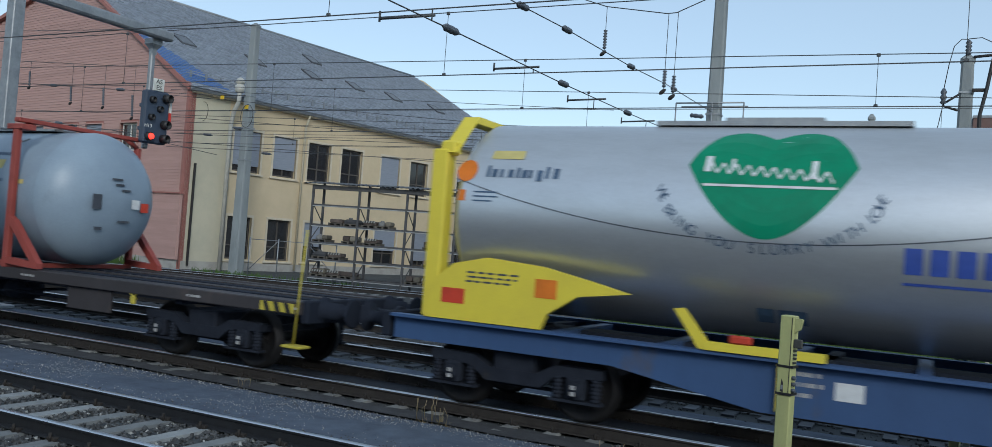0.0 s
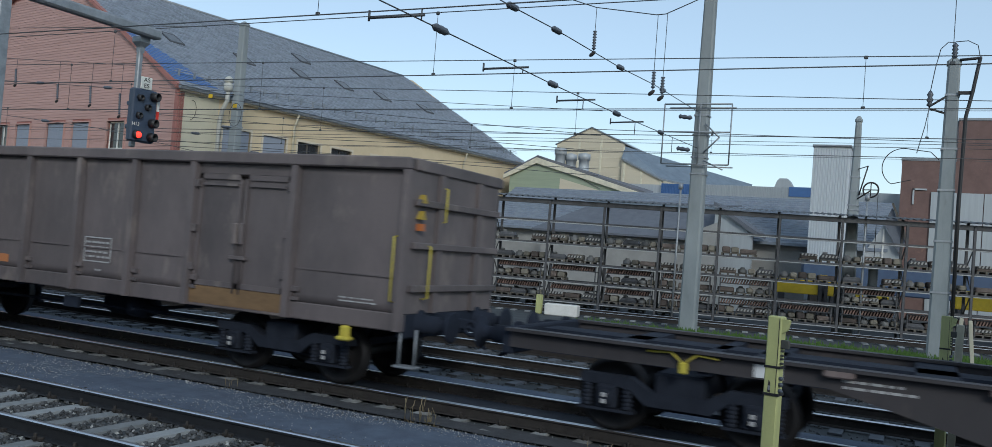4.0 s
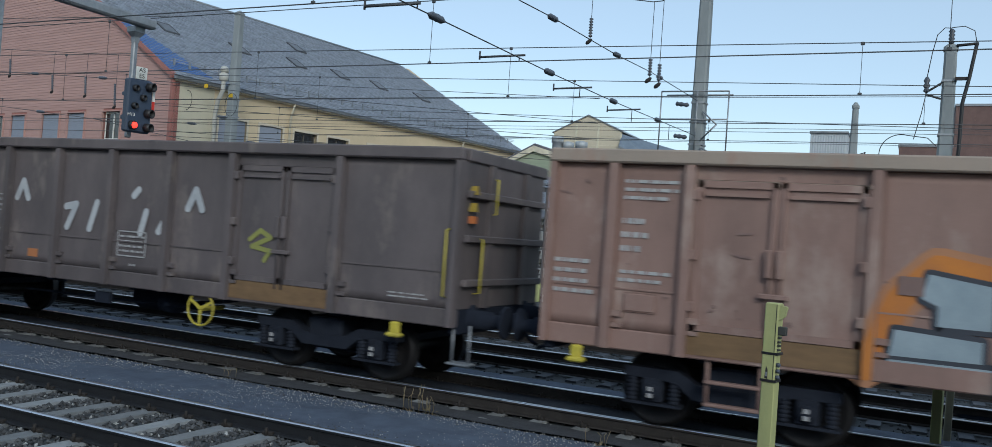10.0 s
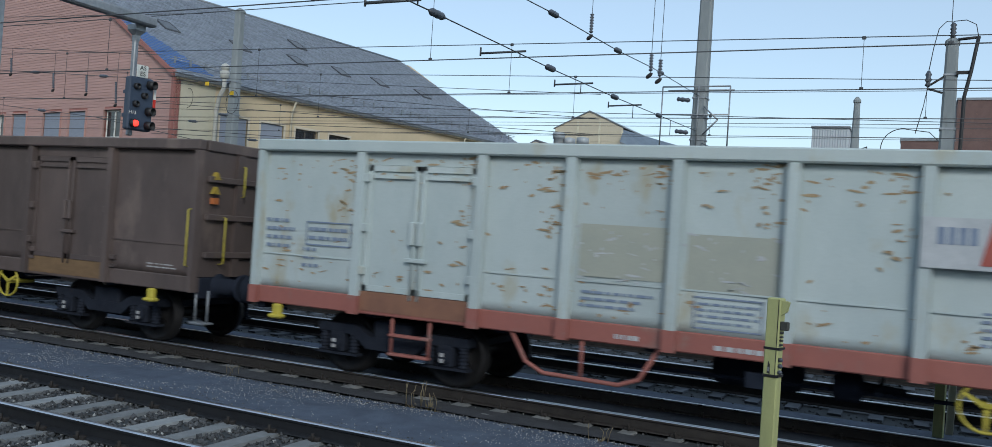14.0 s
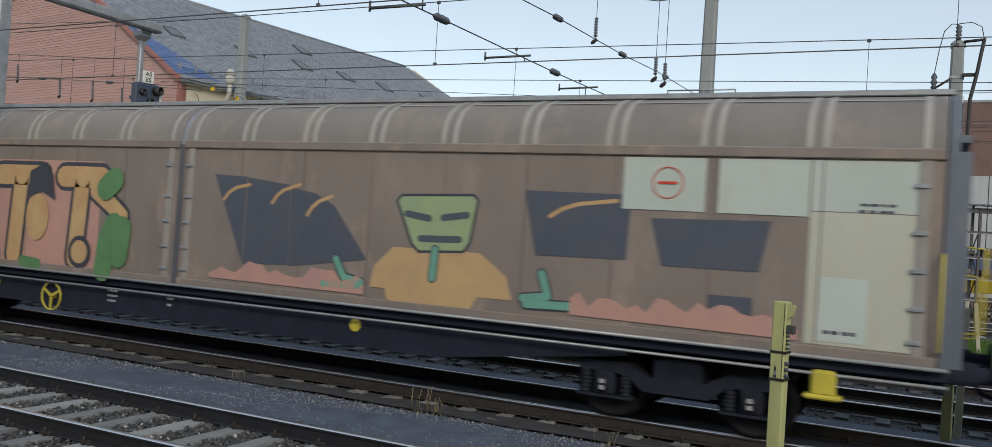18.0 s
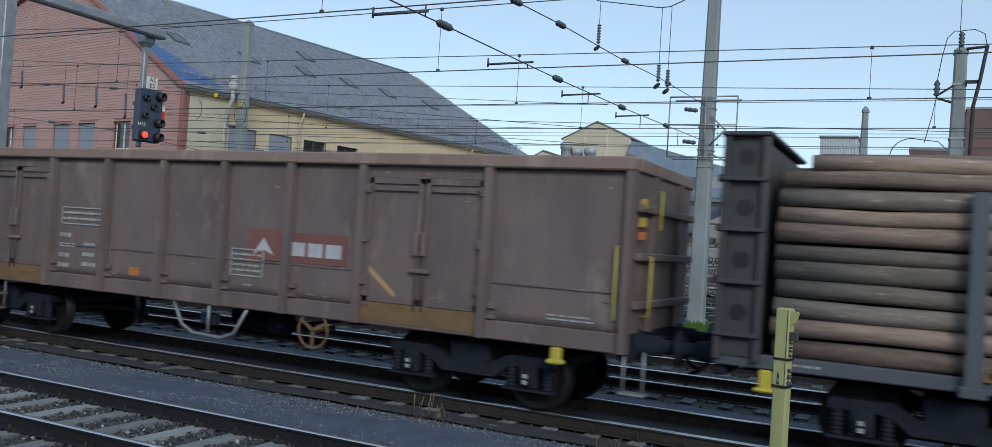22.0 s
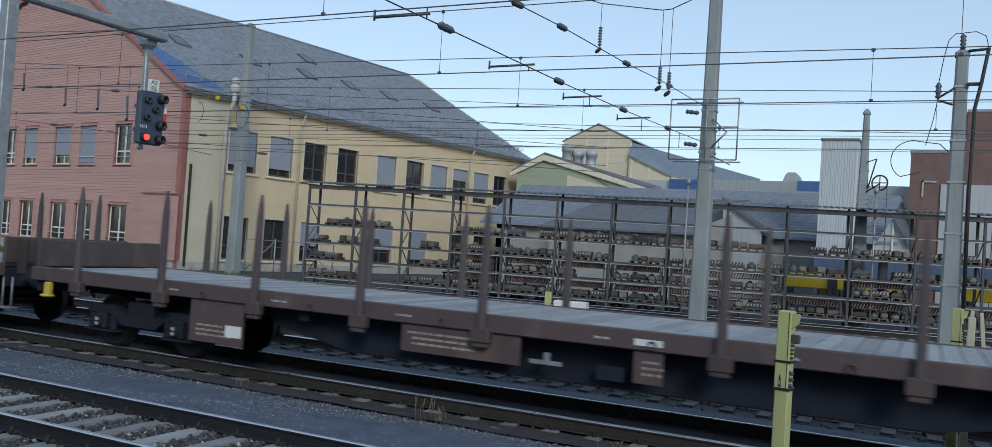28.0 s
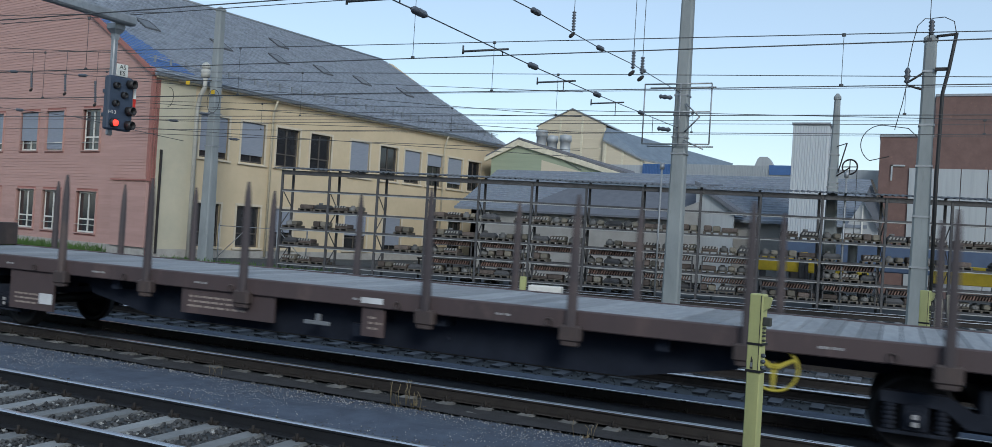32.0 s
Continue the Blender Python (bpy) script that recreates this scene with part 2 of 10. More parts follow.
# ---- mesh building ----
class Geo:
    """A mesh in the making: corners, faces, and each face's material slot."""

    def __init__(self):
        self.v, self.f, self.m, self.smooth = [], [], [], set()

    def add(self, verts, faces, mi=0, smooth=False):
        o = len(self.v)
        self.v += [tuple(p) for p in verts]
        for f in faces:
            if smooth:
                self.smooth.add(len(self.f))
            self.f.append([i + o for i in f])
            self.m.append(mi)
        return self

    def box(self, x0, x1, y0, y1, z0, z1, mi=0):
        return self.add([(x, y, z) for z in (z0, z1) for x, y in ((x0, y0), (x1, y0), (x1, y1), (x0, y1))],
                        [(3, 2, 1, 0), (4, 5, 6, 7), (0, 1, 5, 4), (1, 2, 6, 5), (2, 3, 7, 6), (3, 0, 4, 7)], mi)

    def soft(self, x0, x1, y0, y1, z0, z1, c=0.01, mi=0):
        """A box whose upright and level edges are cut off by c."""
        rings = []
        for z, k in ((z0, c), (z0 + c, 0), (z1 - c, 0), (z1, c)):
            q = c
            rings.append([(x0 + k, y0 + k + q, z), (x0 + k + q, y0 + k, z), (x1 - k - q, y0 + k, z), (x1 - k, y0 + k + q, z),
                          (x1 - k, y1 - k - q, z), (x1 - k - q, y1 - k, z), (x0 + k + q, y1 - k, z), (x0 + k, y1 - k - q, z)])
        return self.loft(rings, mi)

    def loft(self, rings, mi=0, smooth=False, caps=True):
        n = len(rings[0])
        fs = [(i * n + j, i * n + (j + 1) % n, (i + 1) * n + (j + 1) % n, (i + 1) * n + j) for i in range(len(rings) - 1) for j in range(n)]
        o = len(self.v)
        self.add([p for r in rings for p in r], fs, mi, smooth)
        if caps:
            self.f += [[o + i for i in reversed(range(n))], [o + (len(rings) - 1) * n + i for i in range(n)]]
            self.m += [mi, mi]
        return self

    def bar(self, p, q, r, n=8, mi=0, r2=None, smooth=True):
        """A round bar from p to q."""
        p, q = Vector(p), Vector(q)
        d = (q - p).normalized()
        u = d.orthogonal().normalized()
        w = d.cross(u)
        ring = lambda c, k: [c + (u * math.cos(2 * math.pi * i / n) + w * math.sin(2 * math.pi * i / n)) * k for i in range(n)]
        return self.loft([ring(p, r), ring(q, r if r2 is None else r2)], mi, smooth)

    def tube(self, pts, r, n=6, mi=0):
        """A round bar along a bent line."""
        pts = [Vector(p) for p in pts]
        rings, u = [], None
        for i, p in enumerate(pts):
            d = (pts[min(i + 1, len(pts) - 1)] - pts[max(i - 1, 0)]).normalized()
            u = d.orthogonal().normalized() if u is None else (u - d * u.dot(d)).normalized()
            w = d.cross(u)
            rings.append([p + (u * math.cos(2 * math.pi * k / n) + w * math.sin(2 * math.pi * k / n)) * r for k in range(n)])
        return self.loft(rings, mi, True)

    def lathe(self, base, axis, prof, n=20, mi=0, smooth=True):
        """Rings of (distance along axis, radius) from base."""
        base, axis = Vector(base), Vector(axis).normalized()
        u = axis.orthogonal().normalized()
        w = axis.cross(u)
        rings = [[base + axis * h + (u * math.cos(2 * math.pi * k / n) + w * math.sin(2 * math.pi * k / n)) * r for k in range(n)] for h, r in prof]
        return self.loft(rings, mi, smooth)

    def prism(self, poly, a, b, plane="xz", mi=0):
        """A polygon in a plane, carried along the third axis from a to b."""
        def put(p, q, k):
            return {"xz": (p, k, q), "yz": (k, p, q), "xy": (p, q, k)}[plane]
        n = len(poly)
        vs = [put(p, q, a) for p, q in poly] + [put(p, q, b) for p, q in poly]
        return self.add(vs, [list(range(n)), list(range(2 * n - 1, n - 1, -1))] + [((i + 1) % n, i, n + i, n + (i + 1) % n) for i in range(n)], mi)

    def wheel_ring(self, c, axis, r, t, n=24, k=8, mi=0):
        """A torus."""
        c, axis = Vector(c), Vector(axis).normalized()
        u = axis.orthogonal().normalized()
        w = axis.cross(u)
        vs, fs = [], []
        for i in range(n):
            d = u * math.cos(2 * math.pi * i / n) + w * math.sin(2 * math.pi * i / n)
            for j in range(k):
                a = 2 * math.pi * j / k
                vs.append(c + d * (r + t * math.cos(a)) + axis * (t * math.sin(a)))
                fs.append((i * k + j, ((i + 1) % n) * k + j, ((i + 1) % n) * k + (j + 1) % k, i * k + (j + 1) % k))
        return self.add(vs, fs, mi, True)

    def mesh(self, name, mats):
        me = bpy.data.meshes.new(name)
        me.from_pydata(self.v, [], self.f)
        for m in (mats if isinstance(mats, (list, tuple)) else [mats]):
            me.materials.append(m)
        me.polygons.foreach_set("material_index", self.m)
        me.polygons.foreach_set("use_smooth", [i in self.smooth for i in range(len(self.f))])
        bm = bmesh.new()
        bm.from_mesh(me)
        bmesh.ops.recalc_face_normals(bm, faces=bm.faces)
        bm.to_mesh(me)
        bm.free()
        return me


def part(name, geo, material, parent, label="", m=None):
    """One mesh object under a thing or a part. geo: a Geo or a finished mesh."""
    ob = new(name, geo.mesh(name, material) if isinstance(geo, Geo) else geo)
    ob.parent = parent
    if m is not None:
        ob.matrix_basis = m
    return tagged(ob, label) if label else ob


def thing(name, m, label, category, group="", kind=""):
    ob = new(name)
    ob.matrix_basis = m
    return tagged(ob, label, category, group, kind)


def solid(name, geo, material, label="", category="", group="", kind="", m=None):
    """A thing of one mesh."""
    ob = new(name, geo.mesh(name, material))
    if m is not None:
        ob.matrix_basis = m
    return tagged(ob, label, category, group, kind)


# ---- ground and tracks ----
solid("ground", Geo().add([(-2500, -2500, -0.215), (2500, -2500, -0.215), (2500, 2500, -0.215), (-2500, 2500, -0.215)], [(0, 1, 2, 3)]), M_GROUND, "dark grey gravel railway yard ground", "ground", kind="structure")
for y0, y1 in ((8.45, 10.05), (12.95, 13.95)):
    solid("pavement", Geo().add([(x, y, z) for x in np.linspace(-120, 40, 81) for y, z in ((y0, -0.205), ((y0 + y1) / 2, -0.185 + 0.012 * math.sin(x * 1.7)), (y1, -0.205))],
                                [(i * 3 + j, i * 3 + j + 3, i * 3 + j + 4, i * 3 + j + 1) for i in range(80) for j in (0, 1)]), M_ASPH, "worn dark strip of fine grit between the tracks", "pavement", kind="structure")

def bed_sheet(y0, y1, z, amp):
    """A long uneven sheet of packed ballast."""
    xs = np.linspace(-120, 60, 361)
    return Geo().add([(x, y, z + amp * math.sin(x * 2.3 + y * 5) * math.sin(x * 0.9 - y)) for x in xs for y in (y0, (y0 + y1) / 2, y1)], [(i * 3 + j, i * 3 + j + 3, i * 3 + j + 4, i * 3 + j + 1) for i in range(360) for j in (0, 1)], 0, True)


# ballast sheets whose dark colour stands in for the train's shade
solid("track_bed", bed_sheet(10.88, 12.22, -0.166, 0.006), M_BEDSHADE, "ballast bed under the train, darkened for the train's shade", "ballast", kind="structure")
solid("track_bed", bed_sheet(12.4, 12.95, -0.172, 0.006), M_BEDSHADE, "ballast bed under the train, darkened for the train's shade", "ballast", kind="structure")
solid("track_shoulder", bed_sheet(10.02, 10.47, -0.172, 0.012), M_SHOULDER, "brownish ballast shoulder beside the train's track", "ballast", kind="structure")
RAIL_PROFILE = [(-0.075, -0.172), (0.075, -0.172), (0.07, -0.155), (0.012, -0.14), (0.01, -0.045), (0.036, -0.035), (0.036, -0.014), (0.031, -0.005), (0.02, 0.0), (-0.02, 0.0), (-0.031, -0.005), (-0.036, -0.014), (-0.036, -0.035), (-0.01, -0.045), (-0.012, -0.14), (-0.07, -0.155)]
sleeper_geo = Geo().prism([(-0.13, -0.36), (0.13, -0.36), (0.1, -0.178), (-0.1, -0.178)], -1.3, 1.3)
SLEEPER = sleeper_geo.mesh("sleeper", M_SLEEPER)
SLEEPER_OILY = Geo().prism([(-0.11, -0.36), (0.11, -0.36), (0.085, -0.178), (-0.085, -0.178)], -1.3, 1.3).mesh("sleeper", M_SLEEPOIL)
SLEEPER_DARK = sleeper_geo.mesh("sleeper", M_SLEEPDK)
clip = Geo()
for s in (-1, 1):
    clip.soft(-0.07, 0.07, s * 0.075 - 0.03, s * 0.075 + 0.03, -0.178, -0.135, 0.008)
    clip.bar((0, s * 0.11, -0.178), (0, s * 0.11, -0.09), 0.018, 6)
CLIP = clip.mesh("rail_clip", M_RAIL)


def track(name, centre, x0, x1, s0, s1, phase, label, turn=0.0, origin=(0, 0)):
    """A track of two rails on concrete sleepers from x0 to x1; sleepers as pieces from s0 to s1."""
    t = thing(name, pose(origin[0], origin[1] + centre, 0, 0, 0, turn), label, "railway track", kind="structure")
    for s in (-0.752, 0.752):
        g = Geo().prism([(y + s, z) for y, z in RAIL_PROFILE], x0, x1, "yz")
        g.m = [0] * len(g.m)
        for i, f in enumerate(g.f):
            if all(abs(g.v[k][2]) < 0.015 for k in f):
                g.m[i] = 1
        part("rail", g, [M_RAILDK if centre == 7.0 else M_RAIL, M_RAILTOP], t)
    rest = Geo()
    k = math.ceil((x0 - phase) / 0.6)
    while phase + 0.6 * k < x1:
        x = phase + 0.6 * k
        k += 1
        if s0 <= x <= s1:
            part("sleeper", SLEEPER_OILY if centre == 11.55 else SLEEPER_DARK if centre > 12 else SLEEPER, None, t, m=pose(x, 0, 0, 0, 0, random.uniform(-1, 1)))
        elif -90 < x < 30:
            rest.prism([(x - 0.13, -0.36), (x + 0.13, -0.36), (x + 0.1, -0.178), (x - 0.1, -0.178)], -1.3, 1.3)
    if rest.f:
        tagged(part("sleepers_far", rest, M_SLEEPDK if centre > 12 else M_SLEEPER, t), kind="stuff")
    return t


track_near = track("track_1", 7.0, -160, 60, -16, 3, -3.35, "near railway track with concrete sleepers and polished rails")
track_train = track("track_2", 11.55, -420, 420, -24, 5, -1.95, "railway track carrying the freight train")
track("track_3", 15.45, -200, 90, -20, 3, -0.4, "railway track behind the freight train")
track("track_4", 19.2, -200, 90, 0, 0, 0, "railway track on gravel behind the train")
track("track_5", 0, -120, 90, 0, 0, 0, "rusty siding track along the storage rack", 10.7, (1.75, 36.1))
for tr, y in ((track_near, 7.0), (track_train, 11.55)):
    for s in (-0.752, 0.752):
        for k in range(40):
            x = -3.35 + 0.6 * (k - 22) if y < 8 else -1.95 + 0.6 * (k - 30)
            part("rail_clip", CLIP, None, tr, m=pose(x, s, 0))

# loose stones, in the near track's bed and along the sleeper ends
stones = Geo()
rs = random.Random(5)
OCT = [(1, 0, 0), (-1, 0, 0), (0, 1, 0), (0, -1, 0), (0, 0, 1), (0, 0, -1)]
OCTF = [(0, 2, 4), (2, 1, 4), (1, 3, 4), (3, 0, 4), (2, 0, 5), (1, 2, 5), (3, 1, 5), (0, 3, 5)]


def stone(g, x, y, z, r):
    e = Euler((rs.uniform(0, 6), rs.uniform(0, 6), rs.uniform(0, 6))).to_matrix()
    g.add([e @ Vector([c * r * rs.uniform(0.6, 1.25) for c in p]) + Vector((x, y, z)) for p in OCT], OCTF)


for i in range(16000):
    x, y = rs.uniform(-16, 0), rs.uniform(5.0, 8.4)
    if abs(y - 7) < 1.33 and abs((x + 3.35 + 0.3) % 0.6 - 0.3) < 0.125:
        continue
    stone(stones, x, y, -0.21 + rs.uniform(0, 0.025), rs.uniform(0.015, 0.04))
for i in range(6000):
    x, y = rs.uniform(-26, 4), 11.55 + rs.choice((-1, 1)) * rs.gauss(1.15, 0.3)
    stone(stones, x, y, -0.215 + rs.uniform(0, 0.02), rs.uniform(0.012, 0.03))
for i in range(3500):
    stone(stones, rs.uniform(-20, 3), rs.uniform(8.3, 10.2), -0.2, rs.uniform(0.006, 0.016))
for i in range(6000):
    stone(stones, rs.uniform(-24, 4), rs.uniform(13.9, 20.5), -0.21, rs.uniform(0.015, 0.035))
me = stones.mesh("ballast_stones", M_BALLAST)
by_island(M_BALLAST)
pebbles = Geo()
for i in range(7000):
    x = rs.uniform(-20, 3)
    stone(pebbles, x, 9.3 + rs.gauss(0, 0.42) + 0.35 * math.exp(-((x + 5) / 3) ** 2), -0.192, rs.uniform(0.004, 0.011))
for i in range(1500):
    x, y = rs.uniform(-16, 0), rs.uniform(5.2, 8.3)
    if abs(y - 7) > 1.33 or abs((x + 3.35 + 0.3) % 0.6 - 0.3) > 0.13:
        stone(pebbles, x, y, -0.19, rs.uniform(0.012, 0.03))
for i in range(1200):
    stone(pebbles, rs.uniform(-24, 3), rs.uniform(9.85, 10.35), -0.2, rs.uniform(0.008, 0.018))
tagged(new("pale_pebbles", pebbles.mesh("pale_pebbles", M_PEBBLE)), "scattered pale pebbles on the dark grit", "pebbles", kind="stuff")
tagged(new("ballast_stones", me), "loose brown and grey ballast stones between sleepers", "ballast", kind="stuff")

# weeds by the rail, grass at the siding
weeds = Geo()
rw = random.Random(9)


def tuft(g, x, y, z, h, n, spread):
    for k in range(n):
        a, b = rw.uniform(0, 6.28), rw.uniform(0.1, 1.0) * spread
        bx, by = x + math.cos(a) * b * 0.4, y + math.sin(a) * b * 0.4
        hh = h * rw.uniform(0.5, 1.1)
        w = 0.012 + hh * 0.02
        tx, ty = bx + math.cos(a) * b, by + math.sin(a) * b
        g.add([(bx - w, by, z), (bx + w, by, z), ((bx + tx) / 2 + w * 0.7, (by + ty) / 2, z + hh * 0.65), (tx, ty, z + hh), ((bx + tx) / 2 - w * 0.7, (by + ty) / 2, z + hh * 0.65)], [(0, 1, 2, 4), (4, 2, 3)])


for x, y, h in ((-5.95, 10.05, 0.3), (-5.75, 10.1, 0.34), (-5.6, 10.05, 0.22), (-3.3, 10.0, 0.2), (-9.2, 10.1, 0.16)):
    for k in range(4):
        bx, by = x + rw.uniform(-0.12, 0.12), y + rw.uniform(-0.05, 0.05)
        weeds.tube([(bx, by, -0.21), (bx + rw.uniform(-0.03, 0.03), by, -0.2 + h * 0.6), (bx + rw.uniform(-0.06, 0.06), by, -0.2 + h * rw.uniform(0.8, 1.1))], 0.004, 4)
    tuft(weeds, x, y, -0.21, h * 0.3, 6, 0.1)
tagged(solid("weeds", weeds, M_WEED, "sparse dry weed stalks beside the rail", "weeds"), kind="stuff")
turf = Geo().add([(-10.5, 24.6, -0.205), (14, 24.6, -0.205), (14, 33.2, -0.205), (1, 32.6, -0.19), (-10.5, 30.4, -0.205)], [(0, 1, 2, 3, 4)])
solid("ground_turf", turf, M_TURF, "grassy strip between tracks and storage rack", "grass", kind="structure")
grass = Geo()
for i in range(5200):
    x = rw.uniform(-10.5, 8)
    y = rw.uniform(24.8, 31 + 0.16 * x)
    tuft(grass, x, y, -0.205, rw.uniform(0.12, 0.3), 3, 0.12)
for i in range(900):
    u = rw.uniform(-22, -3)
    tuft(grass, -35.6 + u * 0.988 - 0.7 * 0.156, 33.5 - u * 0.156 - rw.uniform(0.2, 2.4), -0.205, rw.uniform(0.25, 0.6), 4, 0.3)
for i in range(300):
    tuft(grass, rw.uniform(-34, -24), rw.uniform(32.4, 34.2), -0.205, rw.uniform(0.12, 0.3), 3, 0.15)
tagged(new("grass", grass.mesh("grass", M_GRASS)), "green grass along the siding and the red wall", "grass", kind="stuff")

# an unseen block added behind closes the place and holds back low sky light
solid("wall_behind", Geo().soft(-90, 70, -5.8, -2.8, 0.3, 3.9, 0.15), mat("blocker_grey", (0.3, 0.3, 0.31), (0.25, 0.25, 0.26), 0.5, bump=0.03), "unseen grey block added behind to hold back low light", "carriage", kind="structure")


# ---- the gabled building ----
bld = thing("gabled_building", pose(-35.6, 33.5, -0.2, 0, 0, -9), "red-gabled two-storey building with cream side wall and slate roof", "building")
EAVE, RIDGE, RX, LY, GY = 9.82, 17.5, -13.0, 33.2, -0.2
XL = -46.0


def pierced(g, axis, a0, a1, z0, z1, t0, t1, holes, mi=0):
    """A wall from a0 to a1 along axis ('x' or 'y'), thick from t0 to t1, with rectangular openings (a, b, z, z)."""
    cuts = sorted({a0, a1, *[h for o in holes for h in o[:2]]})
    for p, q in zip(cuts, cuts[1:]):
        zs = sorted([o[2:] for o in holes if o[0] <= p and o[1] >= q])
        lo = z0
        for h0, h1 in [*zs, (z1, z1)]:
            if h0 - lo > 1e-4:
                g.box(p, q, t0, t1, lo, h0, mi) if axis == "x" else g.box(t0, t1, p, q, lo, h0, mi)
            lo = h1
    return g


UP = [(2.86, 4.78), (5.71, 7.44), (8.36, 10.2), (11.15, 12.98), (14.79, 16.64), (17.73, 19.6), (20.37, 22.23), (22.98, 24.82), (25.53, 27.42), (28.18, 29.92)]
LOW = [(2.85, 4.54), (5.7, 7.42), (8.49, 10.02), (14.64, 16.8), (18.42, 20.4), (23.0, 24.8), (26.0, 27.8)]
Y_HOLES = [(a, b, 5.6, 7.95) for a, b in UP] + [(a, b, 0.65, 3.05) for a, b in LOW]
g = pierced(Geo(), "y", GY + 0.14, 2.45, 0, EAVE, -0.45, 0, [h for h in Y_HOLES if h[1] < 2])
part("side_wall_patch", g, M_GREYWALL, bld, "patched grey-yellow rendered wall strip")
part("side_wall", pierced(Geo(), "y", 2.45, LY, 0, EAVE, -0.45, 0, Y_HOLES), M_YELWALL, bld, "cream rendered side wall")
part("plinth", Geo().box(-0.1, 0.04, 0.1, LY, 0, 0.45), M_PLINTH, bld)
R_UP = [(-19.54, -17.83), (-16.83, -15.04), (-13.02, -11.01), (-10.14, -8.25), (-6.36, -4.6)]
R_LOW = [(-19.39, -17.8), (-16.77, -14.92), (-12.98, -10.97), (-10.11, -8.16), (-6.52, -4.53)]
R_HOLES = [(a, b, 5.6, 7.9) for a, b in R_UP] + [(a, b, 1.0, 3.3) for a, b in R_LOW]
part("gable_wall", pierced(Geo(), "x", XL, -0.0, 0, EAVE, GY + 0.06, 0.25, R_HOLES).prism([(XL, EAVE), (0, EAVE), (RX, RIDGE - 0.1)], GY + 0.06, 0.25), M_REDTRIM, bld)
part("gable_plinth", Geo().box(XL, 0.03, GY - 0.06, GY + 0.06, 0, 0.5), M_PLINTH, bld, "pale concrete plinth")
part("far_gable_wall", Geo().prism([(XL, 0), (-0.45, 0), (-0.45, EAVE), (RX, RIDGE - 0.1), (XL, EAVE)], LY - 0.45, LY - 0.02), M_YELWALL, bld)
part("back_wall", Geo().box(XL, XL + 0.4, 0.45, LY - 0.45, 0, EAVE), M_YELWALL, bld)
part("inner_floor", Geo().box(XL + 0.4, -0.45, 0.45, LY - 0.45, 4.3, 4.6), M_PLINTH, bld)

# the slate roof, course by course
slope = Vector((RX, 0, RIDGE - EAVE))
courses = 60
SLATE_W = 0.34
rt = random.Random(12)


def slope_at(t, lift):
    return t * RX, EAVE + t * (RIDGE - EAVE) + lift


def slate(g, t0, t1, y0, y1, lift):
    """One slate: its lower edge stands proud of the course below."""
    (xa, za), (xb, zb) = slope_at(t0, 0.085 + lift), slope_at(t1, 0.045)
    c = 0.012
    k = t0 + (t1 - t0) * 0.22
    xk, zk = slope_at(k, 0.08 + lift)
    g.add([(xk, y0, zk), (xa, y0 + c, za), (xa, y1 - c, za), (xk, y1, zk), (xb, y1, zb), (xb, y0, zb), (xa, y0 + c, za - 0.03), (xa, y1 - c, za - 0.03)], [(0, 1, 2, 3, 4, 5), (1, 6, 7, 2)])


field = Geo()
for i in range(courses):
    t0, t1 = i / courses - 0.022, (i + 1) / courses - 0.022 + 0.007
    y, end = -0.35 - SLATE_W * rt.random(), LY + 0.3 - 1.6 * max(t0, 0)
    while y < end - 0.1:
        wide = SLATE_W * rt.uniform(0.75, 1.25)
        y0, y1 = max(y, -0.35) + 0.001, min(y + wide, end) - 0.001
        y += wide
        if y1 - y0 < 0.2:
            continue
        if i < 3:
            g = Geo()
            slate(g, t0, t1, y0, y1, rt.uniform(0, 0.02))
            part("slate", g, M_SLATE, bld)
        else:
            slate(field, t0, t1, y0, y1, rt.uniform(0, 0.02))
by_island(M_SLATES)
tagged(part("slate_field", field, M_SLATES, bld, "dark grey slate roof"), kind="stuff")
e0, e1 = slope_at(-0.022, 0.0), slope_at(1, 0.0)
part("roof_deck", Geo().prism([e0, e1, (e1[0], e1[1] - 0.1), (e0[0], e0[1] - 0.1)], -0.3, LY - 1.3), M_SLATE, bld)
part("roof_back", Geo().prism([(XL - 0.8, EAVE - 0.15), (e1[0], e1[1] + 0.03), (e1[0], e1[1] - 0.1), (XL - 0.8, EAVE - 0.25)], -0.3, LY - 1.3), M_SLATE, bld)
part("ridge_cap", Geo().bar((RX, -0.35, RIDGE + 0.02), (RX, LY - 1.4, RIDGE + 0.02), 0.12, 8), M_ZINC, bld)
for i in range(2, 25):
    t0, t1 = i / courses - 0.022, (i + 1) / courses - 0.022
    w = 2.4 * (1 - (i - 2) / 23) ** 0.8
    (xa, za), (xb, zb) = slope_at(t0, 0.125), slope_at(t1, 0.085)
    part("blue_roof_strip", Geo().prism([(xa, za), (xb, zb), (xb, zb - 0.02), (xa, za - 0.02)], -0.33, w - 0.1 * (i % 2)), M_SLATEBLUE, bld, "blue strip of roofing beside the verge")
for end_x in (0.26, XL - 0.8):
    part("verge_board", Geo().prism([(end_x, EAVE - 0.07), (RX, RIDGE + 0.1), (RX, RIDGE - 0.14), (end_x - 0.1 * (end_x > 0), EAVE - 0.3)], -0.42, GY + 0.04), M_REDTRIM, bld, "red verge board")
part("gutter", Geo().prism([(0.28, EAVE - 0.32), (0.44, EAVE - 0.32), (0.48, EAVE - 0.18), (0.45, EAVE - 0.18), (0.42, EAVE - 0.29), (0.3, EAVE - 0.29)], -0.35, LY + 0.3), M_ZINC, bld, "zinc gutter")
